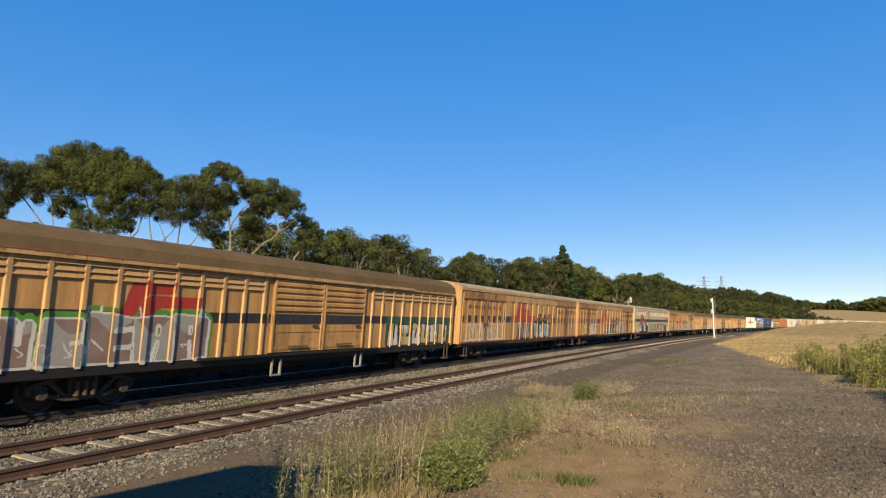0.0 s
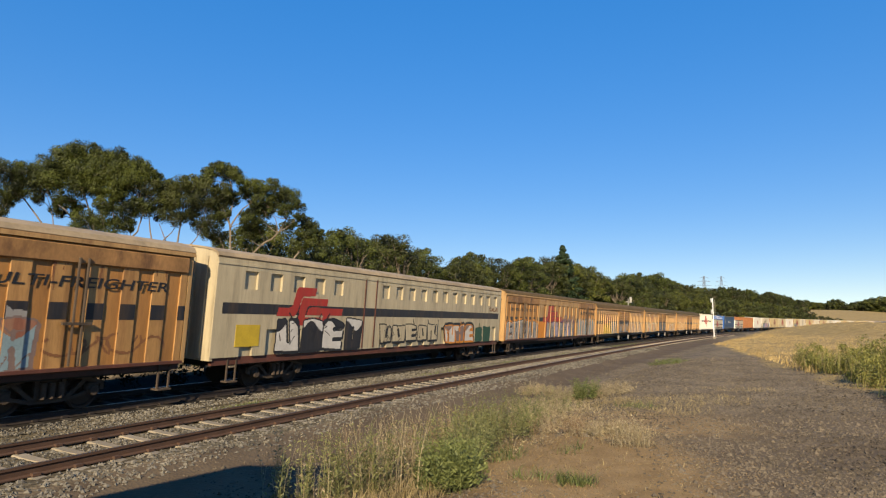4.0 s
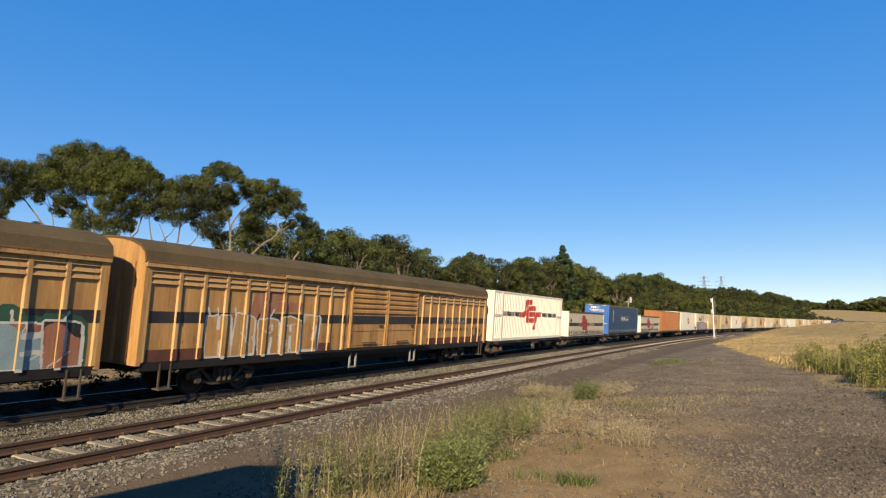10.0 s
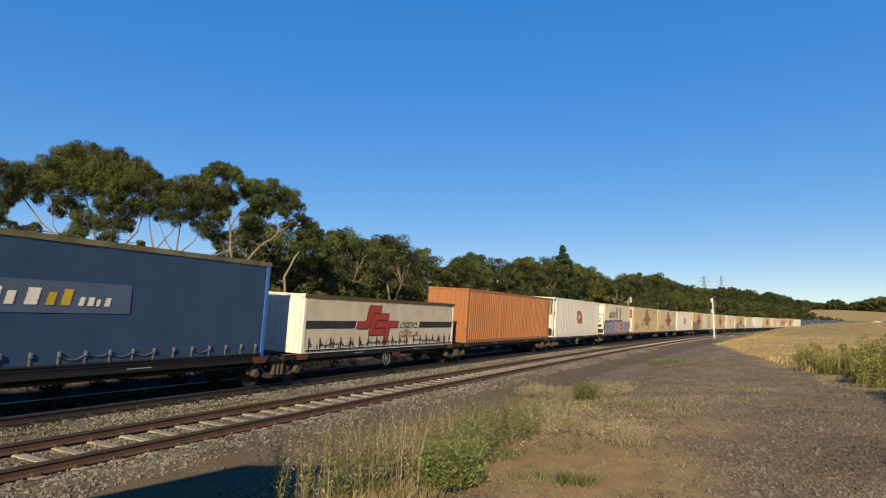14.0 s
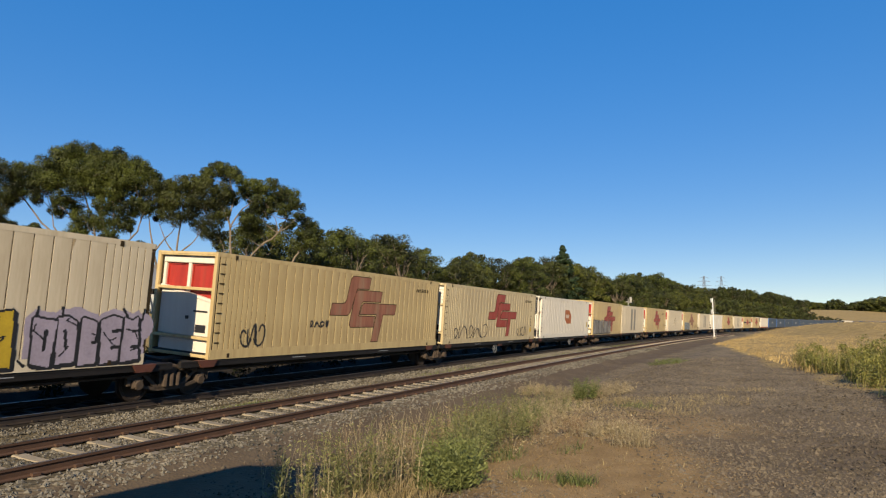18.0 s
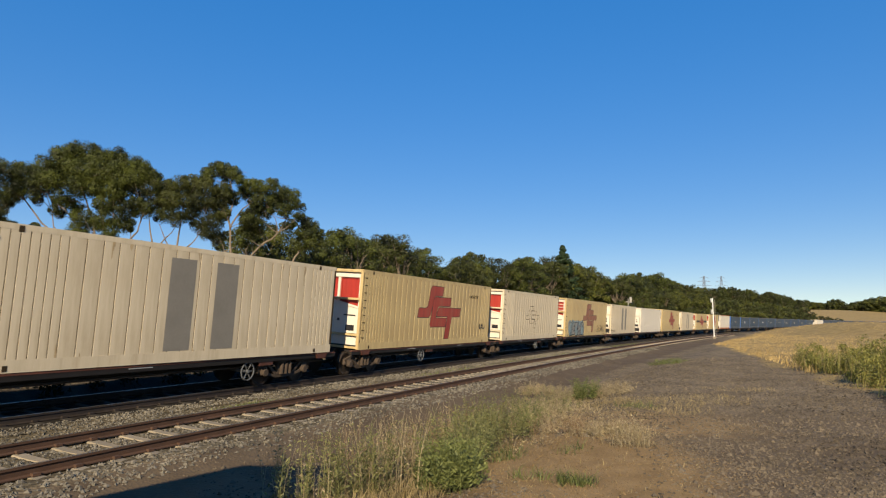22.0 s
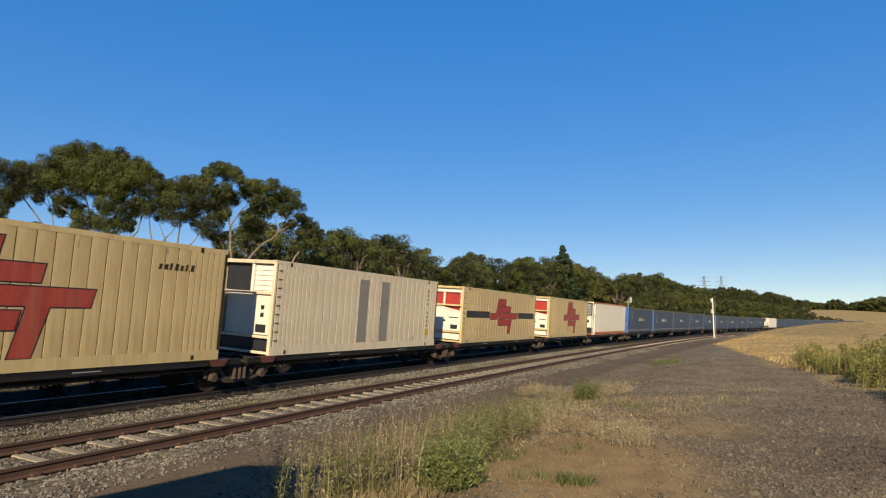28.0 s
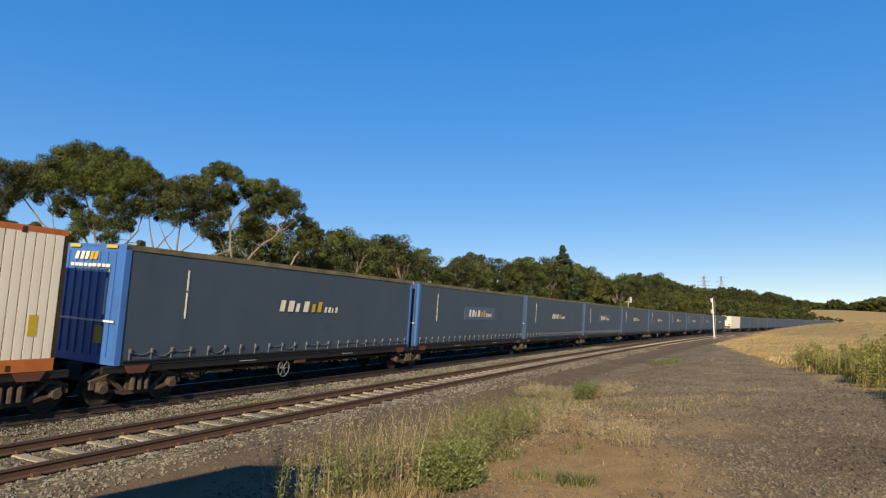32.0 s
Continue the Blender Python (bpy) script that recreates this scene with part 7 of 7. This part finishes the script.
    c = patch(rnd, [(2.0, 9.8, 1.9, 2.4, 170), (3.2, 12.0, 1.6, 1.4, 110), (1.2, 8.4, .9, .6, 60), (5.5, 13.5, 2.5, 2.0, 90)], 4, .07)
    blades(c, rnd.uniform(.015, .09, len(c)), .0035, 2.6, rnd, "dry_litter", DRY, "Broken dry stalks scattered over bare earth")
    c = patch(rnd, [(1.75, 8.5, .2, .16, 24), (1.05, 10.4, .2, .2, 8)], 8, .05)
    blades(c, rnd.uniform(.08, .24, len(c)), .006, 1.5, rnd, "grass_clumps", GRASS, "Dark green grass clumps on bare earth")
    c = patch(rnd, [(3.2, 10.9, .35, .3, 30), (2.7, 12.0, .3, .3, 18)], 6, .07)
    sprigs(c, rnd.uniform(.12, .42, len(c)), .005, .8, 10, .035, rnd, "straw_clumps", STRAW, "Straw-coloured dry clumps on bare earth")
    # grass between the tracks and along the far ballast
    pts = []
    for _ in range(900):
        s, o = rnd.uniform(9, 60), rnd.normal(2.55, .22)
        x, y = along(s, o)
        pts.append((x, y, float(ground_z(x, y)) - .02))
    for _ in range(260):
        s, o = rnd.normal(-1.4, .5), rnd.normal(2.6, .12)
        x, y = along(s, o)
        pts.append((x, y, float(ground_z(x, y)) - .02))
    c = np.repeat(np.array(pts), 3, 0) + rnd.normal(size=(len(pts) * 3, 3)) * np.array([.06, .06, 0])
    blades(c, rnd.uniform(.05, .2, len(c)), .008, .8, rnd, "ballast_grass", GRASS, "Thin green grass growing through ballast")
    # the bank: dry grass far along, a tall green thicket in front
    pts = []
    while len(pts) < 10000:
        s = rnd.uniform(16, 150) if rnd.random() < .75 else rnd.uniform(150, 330)
        b0 = np.interp(s, [-50, 8, 22, 70, 120, 250], [19.5, 18.2, 16.2, 9.2, 8.4, 8.2])
        o = b0 + .2 + rnd.random() ** 1.5 * (22 if s < 150 else 30)
        x, y = along(s, o)
        pts.append((x, y))
    pts = np.array(pts)
    c = np.concatenate([pts, ground_z(pts[:, 0], pts[:, 1])[:, None] - .03], 1)
    c = np.repeat(c, 4, 0) + rnd.normal(size=(len(c) * 4, 3)) * np.array([.18, .18, 0])
    far = np.clip((np.hypot(c[:, 0], c[:, 1]) - 25) / 30, 0, 1)
    blades(c, rnd.uniform(.12, .5, len(c)) * (1 - .6 * far), .016, 1.3, rnd, "bank_grass", GOLD, "Tall dry yellow grass on the railway bank")
    cs, rs = [], []
    while len(cs) < 660:
        s = rnd.uniform(0, 23.0)
        b0 = np.interp(s, [-50, 8, 22, 70], [19.5, 18.2, 16.2, 9.2])
        o = b0 + .5 + rnd.random() * 6.5
        x, y = along(s, o)
        top = 1.2 * min(1.0, .42 + (o - b0) * .35) * (.75 + .35 * math.sin(x * 1.7 + y))
        for k in range(3):
            cs.append((x + rnd.normal() * .2, y + rnd.normal() * .2, float(ground_z(x, y)) + top * rnd.uniform(.15, .95)))
            rs.append(rnd.uniform(.18, .38))
    v, f = leaf_quads(cs, rs, 90, .10, rnd, 1.0)
    tagged(new("thicket_leaves", array_mesh("thicket_leaves", v, f, THICKET)), "Tall yellow-green thicket of weeds on the bank", "weeds", kind="stuff")
    q = np.array(cs)
    q[:, 2] = ground_z(q[:, 0], q[:, 1]) - .03
    q = np.repeat(q, 9, 0) + rnd.normal(size=(len(q) * 9, 3)) * np.array([.2, .2, 0])
    blades(q, rnd.uniform(.4, 1.3, len(q)), .008, .5, rnd, "thicket_stalks", THICKET, "Green stalks standing in the thicket")
    q = q[::2]
    blades(q, rnd.uniform(.3, 1.2, len(q)), .006, .6, rnd, "thicket_straw", DRY, "Dry stalks standing among the green thicket")
    # low weeds along the slope foot beyond the train, its shadow painted into their colour
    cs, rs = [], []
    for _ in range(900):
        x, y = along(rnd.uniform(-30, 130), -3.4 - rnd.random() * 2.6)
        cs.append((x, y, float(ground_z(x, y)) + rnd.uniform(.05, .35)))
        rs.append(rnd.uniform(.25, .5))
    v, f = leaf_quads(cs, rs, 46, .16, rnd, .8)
    tagged(new("dark_weeds", array_mesh("dark_weeds", v, f, SHADED_WEED)), "Low dark weeds at the foot of the slope", "weeds", kind="stuff")
    # rough pasture beyond the train
    pts = []
    while len(pts) < 5000:
        pts.append(along(rnd.uniform(-45, 110), -6 - rnd.random() * 26))
    pts = np.array(pts)
    c = np.concatenate([pts, ground_z(pts[:, 0], pts[:, 1])[:, None] - .03], 1)
    c = np.repeat(c, 3, 0) + rnd.normal(size=(len(c) * 3, 3)) * np.array([.2, .2, 0])
    blades(c, rnd.uniform(.15, .4, len(c)), .02, .7, rnd, "pasture_grass", GUM_GRASS, "Rough green-yellow pasture grass")


SAGE = foliage("sage_green_weed", (0.040, 0.045, 0.014), (0.205, 0.205, 0.078), 0.3)
THICKET = foliage("thicket_green", (0.050, 0.056, 0.012), (0.250, 0.240, 0.062), 0.35)
GUM_GRASS = foliage("pasture_blades", (0.0867, 0.0805, 0.0186), (0.2601, 0.2105, 0.0805), 0.3)


# ---- stones ----
def stones(name, pts, radii, mat, label, rnd):
    n = len(pts)
    base = np.array([(1, 0, 0), (0, 1, 0), (-1, 0, 0), (0, -1, 0), (0, 0, 1), (0, 0, -1)], float)
    v = base[None] * rnd.uniform(.55, 1.25, (n, 6, 1)) + rnd.normal(size=(n, 6, 3)) * .18
    a = rnd.uniform(0, 6.28, n)
    ca, sa = np.cos(a)[:, None], np.sin(a)[:, None]
    v = np.stack([v[..., 0] * ca - v[..., 1] * sa, v[..., 0] * sa + v[..., 1] * ca, v[..., 2] * .75], 2)
    v = v * np.array(radii)[:, None, None] + np.array(pts)[:, None, :]
    f0 = np.array([(0, 1, 4), (1, 2, 4), (2, 3, 4), (3, 0, 4), (1, 0, 5), (2, 1, 5), (3, 2, 5), (0, 3, 5)])
    f = (f0[None] + (np.arange(n) * 6)[:, None, None]).reshape(-1, 3)
    return tagged(new(name, array_mesh(name, v.reshape(-1, 3), f, mat)), label, "stones", kind="stuff")


def stone_paint(name, dark, light):
    m = foliage(name, dark, light, 0.0)
    m.node_tree.nodes["Principled BSDF"].inputs["Roughness"].default_value = .9
    return m


def all_stones():
    rnd = np.random.default_rng(33)
    BLUESTONE = stone_paint("ballast_stone", (.024, .022, .017), (.142, .128, .100))
    GRIT = stone_paint("road_gravel", (.020, .016, .011), (.120, .097, .067))
    n = 52000
    s = -15 + 62 * rnd.random(n) ** 1.5
    off = np.where(rnd.random(n) < .42, rnd.uniform(1.3, 3.55, n), 3.3 + 3.4 * rnd.random(n) ** 1.4)
    th = START_TURN + s / RADIUS
    x = START_X + RADIUS * (math.cos(START_TURN) - np.cos(th)) + off * np.cos(th)
    y = START_Y + RADIUS * (np.sin(th) - math.sin(START_TURN)) - off * np.sin(th)
    frac = (s + 15.7) / .667 % 1
    keep = ~((np.abs(off - 4.63) < 1.15) & ((frac < .19) | (frac > .81)))
    keep &= np.abs(np.abs(off - 4.63) - .7525) > .12
    x, y, frac, off, s = x[keep], y[keep], frac[keep], off[keep], s[keep]
    z = ground_z(x, y) + .002
    stones("ballast_stones", np.stack([x, y, z], 1), rnd.uniform(.022, .048, len(x)) * (1 + np.clip(s, 0, 60) / 60), BLUESTONE, "Angular grey-brown ballast stones", rnd)
    n = 90000
    y = 6.5 + 34 * rnd.random(n) ** 1.7
    x = rnd.uniform(-.5, .75, n) * y + 1.0
    S, O = plan(x, y)
    keep = (O > 6.6) & (O < 18.5) & (rnd.random(len(x)) > 1.3 * np.exp(-((x - 1.9) / 1.9) ** 2 - ((y - 9.8) / 3) ** 2)) & ((O > 9.6) | (rnd.random(len(x)) < .25))
    x, y = x[keep], y[keep]
    q = 24000
    ex, ey = 1.9 + rnd.normal(size=q) * 1.4, 9.9 + rnd.normal(size=q) * 2.2
    CLOD = stone_paint("earth_clods", (.07, .046, .021), (.17, .117, .057))
    stones("earth_clods", np.stack([ex, ey, ground_z(ex, ey) + .001], 1), rnd.uniform(.003, .013, q) + (rnd.random(q) < .05) * rnd.uniform(0, .014, q), CLOD, "Small clods and pebbles on bare tan earth", rnd)
    r = rnd.uniform(.008, .026, len(x)) + (rnd.random(len(x)) < .1) * rnd.uniform(.0, .03, len(x))
    stones("road_gravel", np.stack([x, y, ground_z(x, y) + .002], 1), r * (1 + y / 60), GRIT, "Loose brown and grey gravel on the service road", rnd)


# ---- lineside and far things ----
def lineside():
    x, y = along(94.5, 6.6)
    g = float(ground_z(x, y))
    m = thing("signal_mast", "White railway signal mast with two lamp heads and ladder", "signal")
    m.matrix_basis = Matrix.Translation((x, y, g)) @ Matrix.Rotation(-START_TURN, 4, "Z")
    part("mast", Shape().tube((0, 0, 0), (0, 0, 6.5), .075, .065, 10), SIGNAL_WHITE, m)
    part("base", Shape().soft_box(-.22, .22, -.22, .22, 0, .35, .03), CONCRETE, m)
    for z in (6.05, 4.3):
        hd = part("signal_head", Shape().soft_box(-.32, -.1, -.2, .1, z - .3, z + .3, .03), SIGNAL_WHITE, m)
        part("hood", Shape().tube((-.21, -.2, z + .14), (-.21, -.38, z + .13), .08, .09, 8, False).tube((-.21, -.2, z - .14), (-.21, -.38, z - .15), .08, .09, 8, False), GRILLE, hd)
    lad = Shape().box(.28, .31, .2, .23, .3, 6.2).box(-.04, -.01, .2, .23, .3, 6.2)
    for k in range(18):
        lad.box(-.03, .30, .205, .225, .5 + k * .32, .53 + k * .32)
    part("ladder", lad, POST, m)
    x, y = along(86.0, -4.6)
    m2 = thing("signal_mast", "Pale short signal mast beyond the train", "signal")
    m2.matrix_basis = Matrix.Translation((x, y, float(ground_z(x, y))))
    part("mast", Shape().tube((0, 0, 0), (0, 0, 5.6), .08, .07, 8), POST, m2)
    part("cross_arm", Shape().box(-.4, .5, -.05, .05, 5.1, 5.2).soft_box(.2, .55, -.12, .12, 5.0, 5.9, .03), POST, m2)
    # house with an iron roof
    hx, hy = -42.0, 100
    g = 5.6
    h = thing("house", "Low brown brick house with a grey iron hip roof", "house")
    h.matrix_basis = Matrix.Translation((hx, hy, g)) @ pose(0, 0, 0, 0, 0, 6)
    part("wall", Shape().box(-8, 8, -4.5, 4.5, -1.5, 2.4), BRICKWORK, h)
    ro = Shape().add([(-8.8, -6.4, 1.3), (8.8, -6.4, 1.3), (8.8, 6.4, 1.3), (-8.8, 6.4, 1.3), (-6, 0, 5.5), (7.6, 0, 5.5)], [(0, 1, 5, 4), (2, 3, 4, 5), (3, 0, 4), (1, 2, 5), (3, 2, 1, 0)])
    part("roof", ro, IRON, h, "grey corrugated iron hip roof")
    for x0 in (-6.5, -2.5, 1.5, 5.2):
        w = part("window", Shape().box(x0, x0 + 1.8, -4.53, -4.47, .3, 1.5), GRILLE, h)
        part("frame", Shape().box(x0 - .08, x0, -4.58, -4.45, .22, 1.58).box(x0 + 1.8, x0 + 1.88, -4.58, -4.45, .22, 1.58).box(x0 - .08, x0 + 1.88, -4.58, -4.45, 1.5, 1.58).box(x0 - .12, x0 + 1.92, -4.62, -4.45, .18, .26), WHITE, w)
    # sheet fence in front of the gardens
    f = thing("fence", "Pale grey sheet-metal garden fence", "fence")
    me = Shape().box(0, 2.3, -.02, .02, .05, 1.75).mesh("fence_sheet", FENCE)
    po = Shape().box(-.04, .04, -.05, .05, -.3, 1.85).mesh("post", POST)
    for k in range(9):
        x = -42 + 2.4 * k * .97
        y = 58 + k * .22
        z = float(ground_z(x, y))
        piece("fence_sheet", me, f, Matrix.Translation((x, y, z)))
        piece("post", po, f, Matrix.Translation((x - .04, y, z)))
    # far pylons on the ridge
    for x, y, top in ((250, 600, 47.5), (302, 680, 53.5)):
        p = thing("pylon", "Grey steel lattice power pylon far away", "pylon", "power pylons")
        g = float(ground_z(x, y))
        H = top - g + 1
        p.matrix_basis = Matrix.Translation((x, y, g - 1))
        b = H * .09
        legs = Shape()
        for sx in (-1, 1):
            for sy in (-1, 1):
                legs.tube((sx * b, sy * b, 0), (sx * .5, sy * .5, H), .16, .12, 4)
        for k in range(8):
            z0, z1 = H * k / 8, H * (k + 1) / 8
            b0, b1 = b + (.5 - b) * k / 8, b + (.5 - b) * (k + 1) / 8
            for sy in (-1, 1):
                legs.tube((-b0, sy * b0, z0), (b1, sy * b1, z1), .1, .1, 4).tube((b0, sy * b0, z0), (-b1, sy * b1, z1), .1, .1, 4)
        part("lattice", legs, PYLON, p)
        arms = Shape()
        for z, w in ((H * .72, 7), (H * .84, 6), (H * .95, 4.5)):
            arms.tube((-w, 0, z), (w, 0, z), .14, .14, 4).tube((-w, 0, z), (0, 0, z + 1.6), .08, .08, 4).tube((w, 0, z), (0, 0, z + 1.6), .08, .08, 4)
        part("cross_arms", arms, PYLON, p)
    # added hut shape out of view, sized so its shadow falls across the cess
    hut = thing("relay_hut", "Unseen hut-shaped shadow caster beside the service road", "hut")
    hx, hy = -3.25, 2.3
    hut.matrix_basis = Matrix.Translation((hx, hy, float(ground_z(hx, hy)))) @ pose(0, 0, 0, 0, 0, 0)
    part("body", Shape().soft_box(-2.1, .75, -.9, .9, -.1, 2.45, .03).soft_box(-.75, .75, -.9, .9, 2.45, 3.52, .03), FENCE, hut)
    part("roof", Shape().add([(-2.2, -1.0, 2.39), (-.75, -1.0, 3.53), (.77, -1.0, 3.6), (.77, .93, 3.6), (-.75, .93, 3.53), (-2.2, .93, 2.39), (-2.2, -1.0, 2.47), (-.75, -1.0, 3.61), (.77, -1.0, 3.68), (.77, .93, 3.68), (-.75, .93, 3.61), (-2.2, .93, 2.47)],
         [(0, 5, 4, 1), (1, 4, 3, 2), (6, 7, 10, 11), (7, 8, 9, 10), (0, 1, 7, 6), (1, 2, 8, 7), (2, 3, 9, 8), (3, 4, 10, 9), (4, 5, 11, 10), (5, 0, 6, 11)]), IRON, hut)
    part("door", Shape().soft_box(-.5, .4, .9, .94, .05, 2.1, .01), POST, hut)
    # white shed far along the line
    sh = thing("shed", "Small white shed far off in dry fields", "shed")
    x, y = 182, 260
    sh.matrix_basis = Matrix.Translation((x, y, float(ground_z(x, y))))
    part("wall", Shape().box(-1.5, 1.5, -1.2, 1.2, 0, 1.9), WHITE, sh)
    part("roof", Shape().add([(-1.6, -1.3, 1.9), (1.6, -1.3, 1.9), (1.6, 1.3, 1.9), (-1.6, 1.3, 1.9), (-1.6, 0, 2.2), (1.6, 0, 2.2)], [(0, 1, 5, 4), (2, 3, 4, 5), (3, 0, 4), (1, 2, 5), (3, 2, 1, 0)]), IRON, sh)


trees()
lineside()
weeds()
all_stones()
# ---- what moves ----
def motions():
    times = [2.0 * i for i in range(17)]
    for ob, s in MOVERS:
        walk(ob, [(t, on_track(s - SPEED * t)) for t in times])
    # the wheels roll: one turning action serves them all
    lead = ROLLERS[0]
    turn = math.degrees(SPEED / WHEEL_R) / FPS
    walk(lead, [(i / FPS, pose(0, 0, 0, 0, -turn * i, 0)) for i in range(int(CLIP * FPS) + 1)])
    for w in ROLLERS[1:]:
        w.rotation_mode = "QUATERNION"
        w.animation_data_create()
        w.animation_data.action = lead.animation_data.action
        w.animation_data.action_slot = lead.animation_data.action_slot
    # the near crowns sway a little in the wind
    gust = [(0, -.2), (2, 0), (4, -.1), (6, -.2), (8, .1), (9, .25), (10, .25), (12, -.3), (14, -.2), (17, -.8), (19, -.3), (21, -.3), (23, -.5), (25, -.2), (28, .1), (29, .5), (30, .8), (31, .5), (32, 0)]
    for k, crown in enumerate(SWAYERS):
        walk(crown, [(t, pose(0, 0, 0, .2 * a, 1.1 * a * (1 - .2 * k), 0)) for t, a in gust])


motions()
